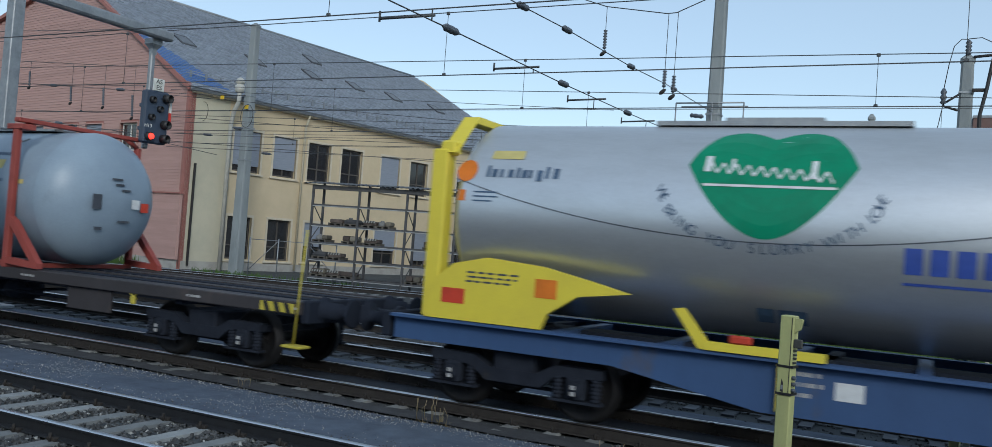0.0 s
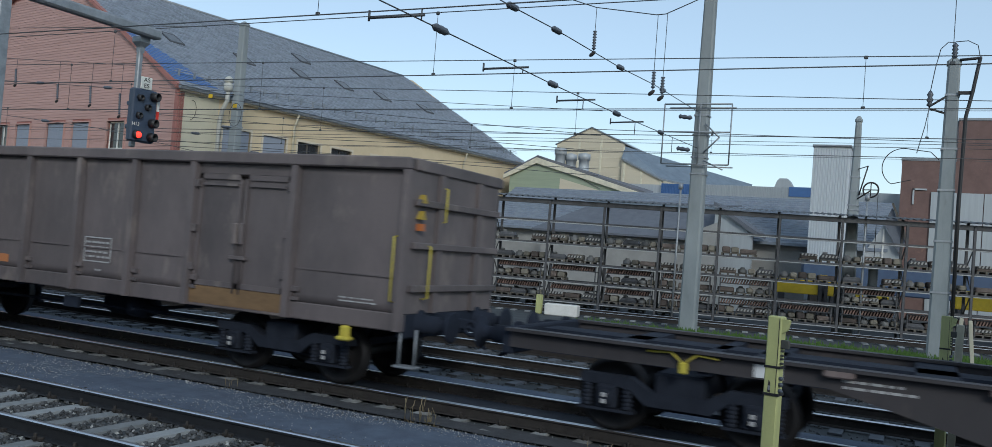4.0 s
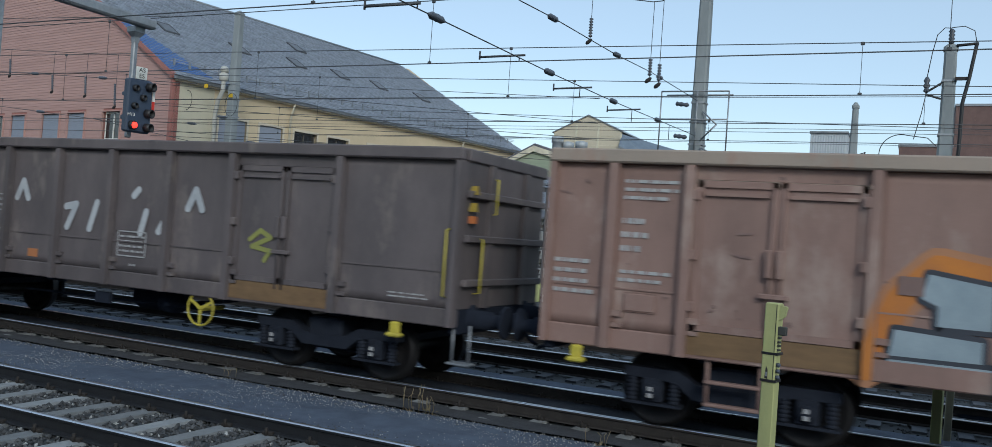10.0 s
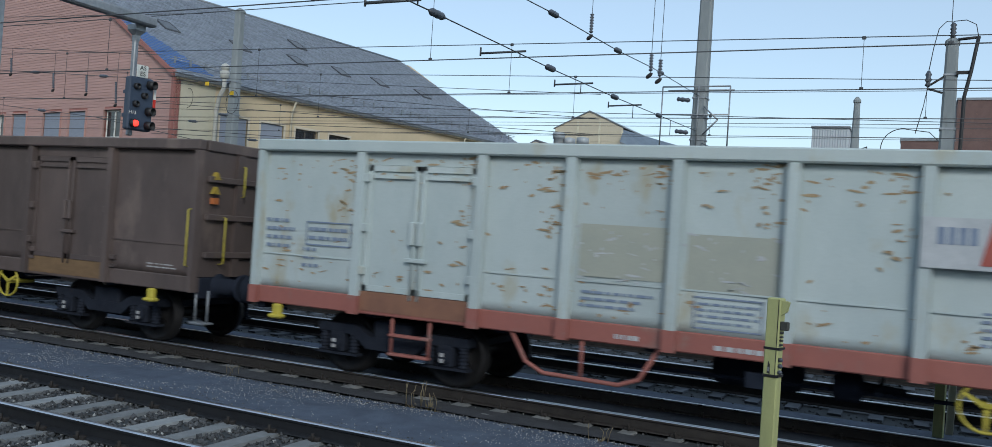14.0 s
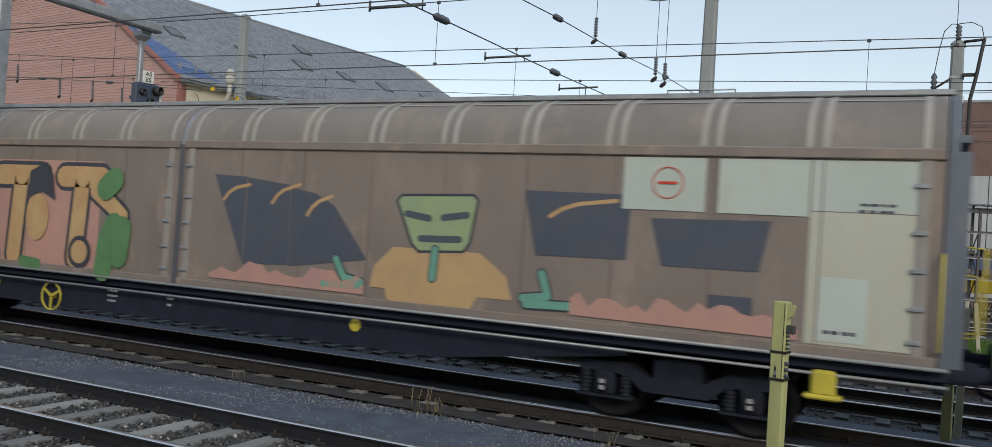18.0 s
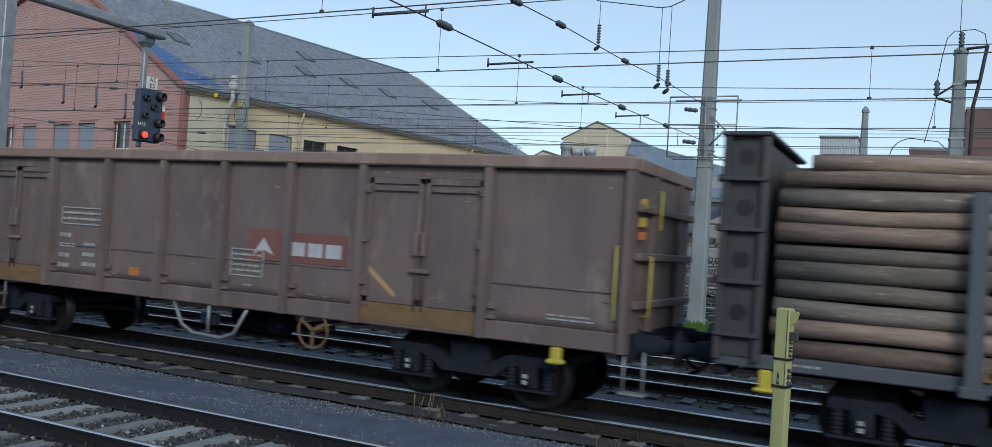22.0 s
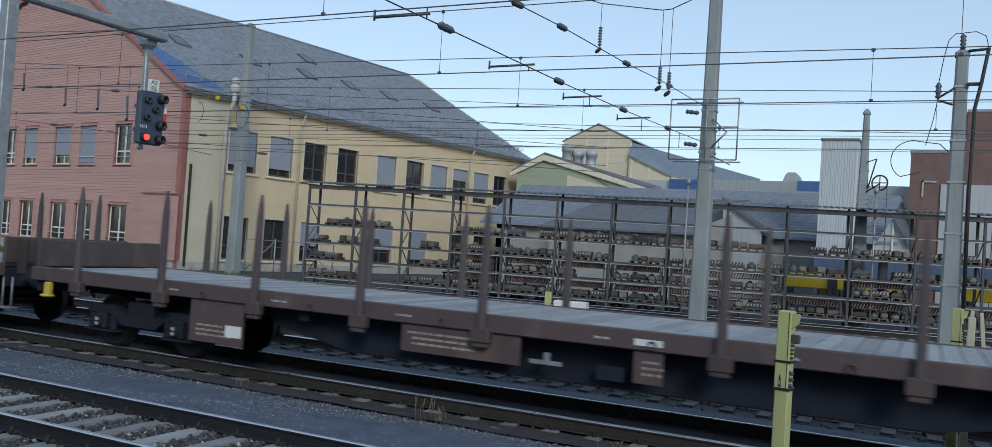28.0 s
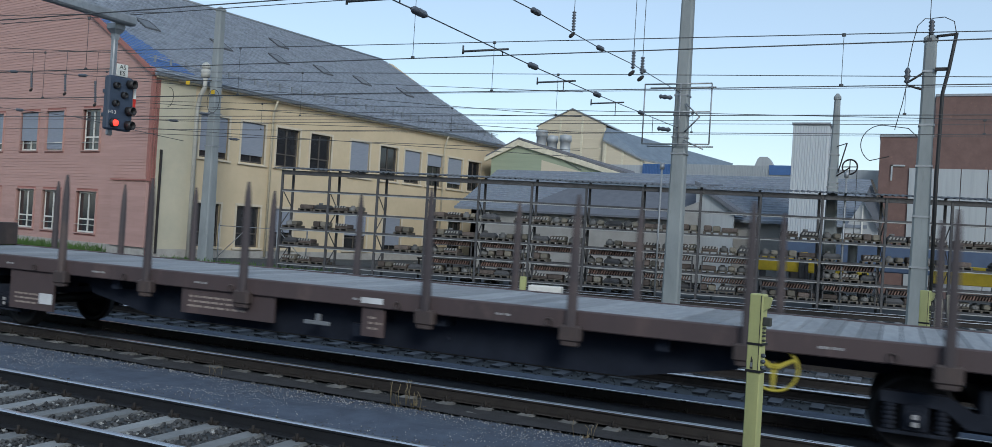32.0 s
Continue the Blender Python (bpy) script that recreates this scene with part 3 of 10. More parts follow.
part("soffit", Geo().box(0, 0.27, -0.1, LY + 0.3, EAVE - 0.4, EAVE - 0.3), M_SURROUND, bld)
for y, r in ((7.95, 0.07), (24.9, 0.06)):
    part("downpipe", Geo().tube([(0.36, y, EAVE - 0.3), (0.3, y - 0.05, EAVE - 0.65), (0.15, y - 0.1, EAVE - 1.1), (0.12, y - 0.1, 0.1)], r, 8), mat("downpipe_cream", (0.55, 0.5, 0.38), None, 0.5, bump=0.05), bld)
M_PIPE = mat("vent_pipe_pale", (0.5, 0.5, 0.46), (0.42, 0.42, 0.39), 0.5, bump=0.05)
part("vent_pipe", Geo().tube([(0.3, 2.35, 0), (0.3, 2.35, 8.1), (0.55, 2.3, 8.8), (0.9, 2.3, 9.3), (0.9, 2.3, 9.9)], 0.12, 10), M_PIPE, bld, "pale ventilation pipe")
part("vent_cowl", Geo().lathe((0.9, 2.3, 9.8), (0, 0, 1), [(0, 0.14), (0.05, 0.24), (0.4, 0.26), (0.42, 0.18), (0.5, 0.18), (0.52, 0.26), (0.75, 0.2), (0.85, 0.05)], 14), M_PIPE, bld, "pale cowl of the ventilation pipe")
guard = Geo()
for i in range(34):
    y = 0.3 + i * 0.97
    x = -0.75
    z = EAVE + x / RX * (RIDGE - EAVE) + 0.1
    guard.box(x - 0.03, x + 0.03, y - 0.06, y + 0.06, z - 0.05, z + 0.36)
guard.bar((-0.75, 0, EAVE + 0.75), (-0.75, LY, EAVE + 0.75), 0.02, 6).bar((-0.75, 0, EAVE + 0.88), (-0.75, LY, EAVE + 0.88), 0.02, 6)
part("snow_guard", guard, M_ZINC, bld, "metal snow guard along the eaves")
for t, y in ((0.46, 3.2), (0.445, 8.4), (0.46, 13.4), (0.465, 17.7), (0.458, 21.8), (0.454, 26.9), (0.705, 16.1)):
    def bed(t0, t1, y0, y1, lo, hi, g):
        (xa, za), (xb, zb) = slope_at(t0, 0), slope_at(t1, 0)
        return g.prism([(xa, za + lo), (xb, zb + lo), (xb, zb + hi), (xa, za + hi)], y0, y1)
    q, b = 0.045, 0.007
    sky = Geo()
    for args in ((t - q, t - q + b, y - 0.5, y + 0.5), (t + q - b, t + q, y - 0.5, y + 0.5), (t - q + b, t + q - b, y - 0.5, y - 0.4), (t - q + b, t + q - b, y + 0.4, y + 0.5)):
        bed(*args, 0.05, 0.17, sky)
    h = part("skylight", sky, M_SKYFRAME, bld, "dark metal skylight frame")
    part("pane", bed(t - q + b, t + q - b, y - 0.4, y + 0.4, 0.12, 0.16, Geo()), M_SKYPANE, h)


def window(parent, axis, a, b, z0, z1, look_, style):
    """A window set in an opening. axis 'y': in the side wall, facing +x; 'x': in the gable, facing -y."""
    def P(u0, u1, d0, d1, w0, w1):
        return (-d1, -d0, u0, u1, w0, w1) if axis == "y" else (u0, u1, d0 + GY, d1 + GY, w0, w1)
    fr = M_WHITE if style != "dark" else M_DKFRAME
    f = Geo()
    for u0, u1, w0, w1 in ((a, a + 0.1, z0, z1), (b - 0.1, b, z0, z1), (a + 0.1, b - 0.1, z0, z0 + 0.1), (a + 0.1, b - 0.1, z1 - 0.1, z1)):
        f.soft(*P(u0, u1, 0.17, 0.25, w0, w1), 0.012)
    win = part("window", f, fr, parent, {"dark": "dark-framed window", "white": "white-framed window"}[style])
    mid = (a + b) / 2
    zm = z0 + (z1 - z0) * 0.33
    part("mullion", Geo().box(*P(mid - 0.05, mid + 0.05, 0.16, 0.24, z0 + 0.1, z1 - 0.1)), fr, win)
    part("transom", Geo().box(*P(a + 0.1, mid - 0.05, 0.165, 0.235, zm - 0.04, zm + 0.04)).box(*P(mid + 0.05, b - 0.1, 0.165, 0.235, zm - 0.04, zm + 0.04)), fr, win)
    for u0, u1 in ((a + 0.1, mid - 0.05), (mid + 0.05, b - 0.1)):
        part("pane", Geo().box(*P(u0, u1, 0.2, 0.21, z0 + 0.1, zm - 0.04)).box(*P(u0, u1, 0.2, 0.21, zm + 0.04, z1 - 0.1)), M_GLASS, win)
    if look_ > 0:
        lo = z1 - 0.06 - (z1 - z0 - 0.1) * look_
        part("blind", Geo().box(*P(a + 0.04, b - 0.04, 0.08, 0.12, lo, z1 - 0.02)), M_SHADE, win, "lowered grey roller blind")
    if axis == "y":
        s = Geo()
        for u0, u1, w0, w1 in ((a - 0.13, a, z0 - 0.1, z1 + 0.14), (b, b + 0.13, z0 - 0.1, z1 + 0.14), (a, b, z1, z1 + 0.14)):
            s.box(*P(u0, u1, -0.03, 0.1, w0, w1))
        part("surround", s, M_SURROUND, win)
        part("sill", Geo().soft(*P(a - 0.22, b + 0.22, -0.12, 0.15, z0 - 0.16, z0 - 0.06), 0.015), M_SURROUND, win)
    else:
        s = Geo()
        for u0, u1, w0, w1 in ((a - 0.06, a, z0 - 0.06, z1 + 0.06), (b, b + 0.06, z0 - 0.06, z1 + 0.06), (a, b, z1, z1 + 0.06), (a, b, z0 - 0.06, z0)):
            s.box(*P(u0, u1, -0.05, 0.17, w0, w1))
        part("surround", s, M_RED, win)
        part("guard_bar", Geo().bar((a, GY + 0.02, z0 + 0.45), (b, GY + 0.02, z0 + 0.45), 0.02, 6), M_WHITE, win)
    return win


BL = (0.85, 0.82, 0, 0, 0.86, 0, 0.88, 0.35, 0.85, 0)
for (a, b), k in zip(UP, BL):
    window(bld, "y", a, b, 5.6, 7.95, k, "dark")
for (a, b), k in zip(LOW, (0, 0, 0.6, 0.6, 0.85, 0, 0)):
    window(bld, "y", a, b, 0.65, 3.05, k, "dark")
for (a, b), k in zip(R_UP, (0, 0.8, 0.75, 0.97, 0.0)):
    window(bld, "x", a, b, 5.6, 7.9, k, "white")
for a, b in R_LOW:
    window(bld, "x", a, b, 1.0, 3.3, 0, "white")
part("curtain", Geo().box(-45, -0.6, 0.7, 0.75, 5.5, 8).box(-45, -0.6, 0.7, 0.75, 0.9, 3.4), M_CURTAIN, bld)
part("corner_board", Geo().box(-0.1, 0.04, GY - 0.03, GY + 0.14, 0.5, 4.2).box(-0.12, 0.06, GY - 0.05, GY + 0.12, 4.2, EAVE - 0.3), M_REDTRIM, bld, "red corner board")
bay = Geo().soft(-2.85, 0.2, GY - 0.16, GY, 0.5, 3.98, 0.01)
part("porch_box", bay, M_RED, bld, "shallow red boarded box at the corner")
part("porch_cap", Geo().box(-2.95, 0.3, GY - 0.26, GY, 3.98, 4.06), M_REDTRIM, bld)
part("cable_cover", Geo().box(0.02, 0.12, 0.42, 0.52, 0.2, 5.7), M_DARK, bld)


# ---- masts, signal and other trackside things ----
def concrete_mast(name, x, y, w0, w1, h, label, rings=()):
    m = thing(name, pose(x, y, -0.22), label, "catenary mast", "concrete masts")
    def sq(w, z, c=0.06):
        k = w / 2
        return [(-k + c, -k, z), (k - c, -k, z), (k, -k + c, z), (k, k - c, z), (k - c, k, z), (-k + c, k, z), (-k, k - c, z), (-k, -k + c, z)]
    part("shaft", Geo().loft([sq(w0, 0), sq(w1, h)]), M_CONC, m)
    part("cap", Geo().loft([sq(w1 + 0.06, h), sq(w1 + 0.06, h + 0.1), sq(0.1, h + 0.25, 0.02)]), M_CONC, m)
    for z in rings:
        k = w0 + (w1 - w0) * z / h + 0.04
        part("clamp_band", Geo().box(-k / 2, k / 2, -k / 2, k / 2, z, z + 0.06), M_STEEL, m)
    return m


mast = concrete_mast("catenary_mast", -7.25, 30.9, 0.58, 0.36, 15.5, "tall grey concrete catenary mast with a wire cage frame", (5.6, 6.2, 7.0, 7.7))
cage = Geo()
for p, q in (((-1.3, -0.38, 5.95), (1.1, -0.38, 5.95)), ((-1.3, -0.38, 8.1), (1.1, -0.38, 8.1)), ((-1.3, -0.38, 5.95), (-1.3, -0.38, 8.1)), ((1.1, -0.38, 5.95), (1.1, -0.38, 8.1)), ((-1.3, -0.38, 7.1), (1.1, -0.38, 7.1)), ((-1.3, 0.38, 5.95), (1.1, 0.38, 5.95)), ((-1.3, 0.38, 8.1), (1.1, 0.38, 8.1)), ((0, -0.38, 5.95), (0, -0.38, 8.1))):
    cage.bar(p, q, 0.028, 6)
part("cage_frame", cage, M_STEEL, mast, "thin steel rectangular frame")
part("bracket", Geo().bar((0.2, -0.3, 7.4), (0.75, -0.5, 6.9), 0.03, 6).bar((0.2, -0.3, 6.4), (0.75, -0.5, 6.9), 0.03, 6).bar((0.2, -0.3, 6.1), (0.95, -0.6, 5.75), 0.025, 6), M_STEEL, mast)
for z in (6.5, 7.65):
    part("insulator", Geo().lathe((-0.75, -0.45, z), (1, 0.15, -0.1), [(0, 0.03), (0.05, 0.09), (0.12, 0.06), (0.2, 0.09), (0.3, 0.06), (0.4, 0.09), (0.48, 0.03)], 10), M_INSUL, mast)

mast2 = concrete_mast("catenary_mast", 0.64, 30.5, 0.58, 0.36, 9.3, "grey concrete mast with cable termination on top", (2.1, 3.7, 5.3, 6.6, 8.3))
part("top_insulator", Geo().lathe((0, -0.1, 9.5), (0, 0, 1), [(0, 0.04), (0.05, 0.09), (0.1, 0.05), (0.16, 0.1), (0.22, 0.06), (0.28, 0.1), (0.34, 0.06), (0.4, 0.1), (0.48, 0.03)], 12), M_INSUL, mast2)
part("side_insulator", Geo().lathe((-0.62, -0.2, 7.95), (0, 0, 1), [(0, 0.04), (0.05, 0.1), (0.13, 0.06), (0.22, 0.11), (0.3, 0.06), (0.38, 0.1), (0.5, 0.04)], 12), M_INSUL, mast2)
for za, zb in ((8.25, 7.95), (7.75, 7.9)):
    part("bracket", Geo().bar((-0.2, -0.2, za), (-0.64, -0.2, zb), 0.035, 8), M_DARK, mast2)
part("top_arm", Geo().bar((0.15, -0.2, 9.42), (0.75, -0.3, 9.45), 0.045, 8), M_DARK, mast2)
part("side_arm", Geo().box(0.15, 0.56, -0.3, -0.22, 8.32, 8.42), M_DARK, mast2)
part("jumper_cable", Geo().tube([(0, -0.1, 10.0), (-0.2, -0.1, 10.02), (-0.4, -0.12, 9.8), (-0.52, -0.15, 9.2), (-0.62, -0.2, 8.45)], 0.013, 6), M_DARK, mast2)
part("jumper_cable", Geo().tube([(0, -0.1, 10.02), (0.35, -0.2, 10.02), (0.62, -0.28, 9.85), (0.7, -0.3, 9.45)], 0.013, 6), M_DARK, mast2)
part("jumper_cable", Geo().tube([(-0.62, -0.2, 7.95), (-0.72, -0.2, 7.3), (-0.9, -0.25, 6.46)], 0.013, 6), M_DARK, mast2)
part("cable_duct", Geo().tube([(0.7, -0.32, 9.45), (0.62, -0.32, 8.9), (0.55, -0.33, 8.4), (0.4, -0.34, 7.6), (0.36, -0.36, 5.0), (0.38, -0.38, 0.1)], 0.055, 8), M_BLACK, mast2, "black cable duct")
part("cable_loop", Geo().tube([(-0.25, -0.28, 6.25), (-0.5, -0.3, 6.5), *[(-1.25 + 0.62 * math.cos(a), -0.3, 5.98 + 0.62 * math.sin(a)) for a in [math.pi * (0.42 + 0.045 * k) for k in range(21)]], (-1.02, -0.3, 5.6)], 0.014, 6), M_DARK, mast2)

mast3 = concrete_mast("catenary_mast", -2.63, 39.6, 0.66, 0.24, 9.0, "short tapered concrete mast with a tensioning wheel", (5.2, 5.4, 6.0, 6.6))
part("tension_wheel", Geo().wheel_ring((0.66, -0.4, 6.08), (0.25, 1, 0), 0.31, 0.035, 20, 6).bar((0.35, -0.32, 6.08), (0.97, -0.48, 6.08), 0.022, 6).bar((0.66, -0.4, 5.77), (0.66, -0.4, 6.39), 0.022, 6), M_DARK, mast3, "dark spoked tensioning wheel")
part("wheel_arm", Geo().bar((0.2, -0.25, 5.85), (0.5, -0.35, 7.1), 0.03, 6).bar((0.15, -0.25, 5.7), (0.66, -0.4, 6.05), 0.03, 6).bar((0.1, -0.25, 6.95), (0.5, -0.35, 7.08), 0.02, 6), M_DARK, mast3)
part("tension_weight", Geo().lathe((0.95, -0.3, 0.8), (0, 0, 1), [(0, 0.18)] + [(0.1 * k + j * 0.08, 0.2 - 0.03 * j) for k in range(22) for j in (0, 1)] + [(2.3, 0.05)], 10), M_CONC, mast3, "stack of grey concrete tension weights")
part("weight_rope", Geo().bar((0.95, -0.3, 3.0), (0.95, -0.35, 5.9), 0.015, 5), M_WIRE, mast3)

mast4 = concrete_mast("catenary_mast", -32.7, 34.7, 0.62, 0.4, 13.1, "tall grey concrete mast before the cream wall", (6.0, 7.7, 8.6, 9.4))
for x, z in ((0.0, 8.7), (-1.75, 9.22)):
    part("sign_plate", Geo().soft(x, x + 0.26, -0.36, -0.32, z, z + 0.2, 0.008), mat("yellow_plate", (0.75, 0.5, 0.03), None, 0.5, bump=0), mast4, "small yellow sign plate")
part("plate_bracket", Geo().bar((-1.75, -0.33, 9.44), (0.0, -0.33, 9.4), 0.02, 6), M_DARK, mast4)
for x, z, r in ((-2.75, 8.55, 0.52), (0.35, 8.3, 0.6)):
    part("cable_hoop", Geo().wheel_ring((x, -0.5, z), (0.3, 1, 0), r, 0.014, 24, 5), M_DARK, mast4)
mast5 = thing("steel_mast", pose(-20.5, 13.45, -0.2), "grey steel box mast between tracks", "mast")
part("shaft", Geo().soft(-0.15, 0.15, -0.15, 0.15, 0, 9.5, 0.02), M_STEEL, mast5)
part("base_plate", Geo().soft(-0.4, 0.4, -0.4, 0.4, 0, 0.1, 0.02), M_STEEL, mast5)

gantry = thing("signal_gantry", pose(-15.0, 9.2, -0.2), "grey steel cantilever gantry carrying a railway signal", "signal gantry")
part("post", Geo().soft(-0.22, 0.22, -0.22, 0.22, 0, 6.8, 0.03), M_STEEL, gantry)
part("beam", Geo().loft([[(x, y, z) for x, z in ((-0.08, 6.31), (0.08, 6.31), (0.11, 6.35), (0.11, 6.48), (0.08, 6.52), (-0.08, 6.52), (-0.11, 6.48), (-0.11, 6.35))] for y in (0, 4.15)]), M_STEEL, gantry, "grey box beam")
part("hanger_flange", Geo().loft([[(x * k - 0.2, 3.9 + y * k, z) for x, y in ((-0.15, -0.15), (0.15, -0.15), (0.15, 0.15), (-0.15, 0.15))] for k, z in ((0.36, 5.98), (0.42, 6.1), (0.85, 6.2), (0.85, 6.31))]), M_STEEL, gantry)
part("hanger", Geo().soft(-0.26, -0.15, 3.84, 3.95, 3.95, 6.2, 0.02), M_STEEL, gantry)
sig = thing("railway_signal", pose(-14.87, 13.05, 3.85, 0, 0, 78), "dark railway signal head hanging from gantry, red lamp lit", "signal")
part("housing", Geo().soft(-0.3, 0.25, -0.06, 0.14, 0, 1.12, 0.03), M_SIGNAL, sig)
part("mounting_arm", Geo().soft(-0.05, 0.05, 0.12, 0.66, 0.32, 0.4, 0.01).soft(-0.05, 0.05, 0.12, 0.66, 0.82, 0.9, 0.01), M_SIGNAL, sig)
for x, z, lit in ((0.14, 0.98, 0), (-0.16, 0.92, 0), (-0.16, 0.55, 0), (0.14, 0.42, 0), (0.14, 0.12, 0), (-0.18, 0.14, 1), (0.02, 0.74, 0)):
    r = 0.075 if x > 0.1 or lit else 0.05
    h = part("hood", Geo().lathe((x, -0.06, z), (0.35, -1, 0.0), [(0, r + 0.02), (0.15 if x > 0.1 else 0.08, r + 0.015), (0.15 if x > 0.1 else 0.08, r), (0.02, r)], 14), M_BLACK, sig)
    part("lens", Geo().lathe((x, -0.062, z), (0.35, -1, 0), [(0, r), (0.03 + 0.08 * lit, r * 0.8), (0.04 + 0.1 * lit, 0.01)], 12), M_LAMPRED if lit else M_INSUL, h, "lit red lamp" if lit else "")
part("mast_sign", Geo().box(0.255, 0.31, -0.05, -0.03, 0.45, 0.7, 1).box(0.255, 0.31, -0.05, -0.03, 0.7, 1.0, 0), [M_WHITE, mat("sign_red", (0.55, 0.03, 0.02), None, 0.5, bump=0)], sig, "red and white strip sign")
plate = part("letter_plate", Geo().soft(-0.15, 0.1, -0.05, -0.02, 1.12, 1.38, 0.008), mat("sign_white", (0.7, 0.72, 0.68), None, 0.5, bump=0.02), sig, "white plate with black letters")


def lettering(name, text, size, parent, m, material, label=""):
    cu = bpy.data.curves.new("letters", "FONT")
    cu.body, cu.size, cu.align_x, cu.align_y, cu.extrude = text, size, "CENTER", "CENTER", 0.002
    ob = bpy.data.objects.new("letters", cu)
    me = bpy.data.meshes.new_from_object(ob)
    bpy.data.objects.remove(ob)
    bpy.data.curves.remove(cu)
    me.materials.append(material)
    return part(name, me, None, parent, label, m)


lettering("lettering", "AS", 0.13, plate, pose(-0.025, -0.056, 1.315, 90), M_BLACK)
lettering("lettering", "ES", 0.13, plate, pose(-0.025, -0.056, 1.19, 90), M_BLACK)
lettering("lettering", "H13", 0.1, sig, pose(-0.2, -0.066, 0.36, 90), M_WHITE)


def marker_post(x, y, top_z, w, label):
    """A square post in two pieces with strap bands, a folded lip and cable clips along one edge."""
    t = thing("marker_post", pose(x, y, -0.21, 0, 0, -12), label, "post", "marker posts")
    top = top_z + 0.21
    k = w / 0.08
    h = w / 2
    part("lower_shaft", Geo().soft(-h, h, -h, h, 0, top - 0.45 * k, 0.006), M_YELPOST, t)
    part("upper_shaft", Geo().soft(-h - 0.003, h - 0.002, -h - 0.003, h - 0.002, top - 0.45 * k, top, 0.006), M_YELPOST, t)
    # dark line painted for the shading where the post's two faces meet
    part("edge_groove", Geo().box(h * 0.62, h * 0.7, -h - 0.0045, -h - 0.002, top - 0.44 * k, top - 0.01), M_DARK, t)
    for d in (0.295, 0.45):
        part("strap", Geo().box(-h - 0.006, h + 0.006, -h - 0.006, h + 0.006, top - d * k, top - d * k + 0.014 * k), M_BLACK, t)
    part("folded_lip", Geo().prism([(h - 0.004, top - 0.1 * k), (h + 0.03 * k, top - 0.075 * k), (h + 0.042 * k, top - 0.02 * k), (h + 0.034 * k, top - 0.014 * k), (h - 0.004, top - 0.012 * k)], -h + 0.005, -h + 0.03 * k), M_YELPOST, t)
    dark = mat("clip_dark", (0.06, 0.062, 0.055), (0.04, 0.042, 0.04), 0.6)
    part("cable_box", Geo().soft(h - 0.002, h + 0.045 * k, -h, -h + 0.03 * k, top - 0.18 * k, top - 0.13 * k, 0.004), dark, t, "small dark clip box")
    for q in (0.2, 0.225, 0.245, 0.27):
        part("cable_clip", Geo().soft(h - 0.002, h + 0.018 * k, -h + 0.004, -h + 0.022 * k, top - q * k, top - q * k + 0.012 * k, 0.003), dark, t)
    for q in (0.35, 0.385, 0.42):
        part("cable_knob", Geo().lathe((h - 0.002, -h + 0.015 * k, top - q * k), (1, 0, 0), [(0, 0.011 * k), (0.016 * k, 0.013 * k), (0.024 * k, 0.006 * k)], 10), M_INSUL, t)
    part("scuff", Geo().prism([(-h * 0.5, top - 0.43 * k), (-h * 0.05, top - 0.435 * k), (-h * 0.1, top - 0.38 * k), (-h * 0.35, top - 0.36 * k)], -h - 0.0045, -h - 0.002), M_DARK, t)
    part("sticker", Geo().box(-h * 0.4, -h * 0.12, -h - 0.006, -h - 0.0045, top - 0.42 * k, top - 0.395 * k), M_STEEL, t)
    return t


marker_post(-0.705, 5.2, 1.94, 0.08, "weathered yellow-green square post beside the near track")
marker_post(0.4, 13.5, 1.76, 0.125, "weathered yellow-green square post between tracks")
for x, y, h, lean in ((0.55, 13.9, 1.5, 1), (1.05, 27.3, 1.5, 4), (1.5, 27.4, 1.45, -5)):
    solid("stake", Geo().soft(-0.05, 0.05, -0.04, 0.04, 0, h + 0.35 * (x < 1), 0.01), mat("pale_stake", (0.5, 0.48, 0.38), (0.4, 0.38, 0.3), 0.8), "pale upright stake by the track", "stake", "stakes", m=pose(x, y, -0.21, 0, lean, 0))
cab = thing("trackside_box", pose(-12.4, 31.6, -0.21, 0, 0, 10), "small pale trackside equipment box with yellow post", "equipment box")
part("box_body", Geo().soft(-0.6, 0.7, -0.3, 0.3, 0, 0.45, 0.03), M_WHITE, cab)
part("box_post", Geo().soft(-1.0, -0.75, -0.1, 0.1, 0, 0.75, 0.02), M_YELPOST, cab)


# ---- overhead wires ----
def catenary(y, zc, zm, drops, x0=-170, x1=80, extra=()):
    t = thing("catenary", pose(0, y, 0), "overhead contact wire with carrier wire and droppers", "overhead line", "overhead lines")
    part("contact_wire", Geo().bar((x0, 0, zc), (x1, 0, zc), 0.011, 6), M_WIRE, t)
    za, zb = zm if isinstance(zm, tuple) else (zm, zm)
    slope = (zb - za) / 21
    zs = float(np.interp(y, (3, 10.41, 12.14, 17.0, 21.36, 30.5), (5.7, 5.67, 5.71, 5.8, 5.93, 6.3)))
    part("span_hanger", Geo().bar((-7.25, 0, min(zc, zs) - 0.01), (-7.25, 0, max(zc, zs) + 0.01), 0.012, 6), M_WIRE, t)
    high = lambda x: za + slope * (min(max(x, -45), 12) + 20)
    part("carrier_wire", Geo().tube([(x0, 0, high(x0)), (-45, 0, high(-45)), (12, 0, high(12)), (x1, 0, high(x1))], 0.010, 6), M_WIRE, t)
    for x in drops:
        part("dropper", Geo().bar((x, 0, zc), (x, 0, high(x)), 0.006, 5).soft(x - 0.04, x + 0.04, -0.02, 0.02, zc - 0.01, zc + 0.05, 0.01).soft(x - 0.04, x + 0.04, -0.02, 0.02, high(x) - 0.05, high(x) + 0.02, 0.01), M_WIRE, t)
    return t


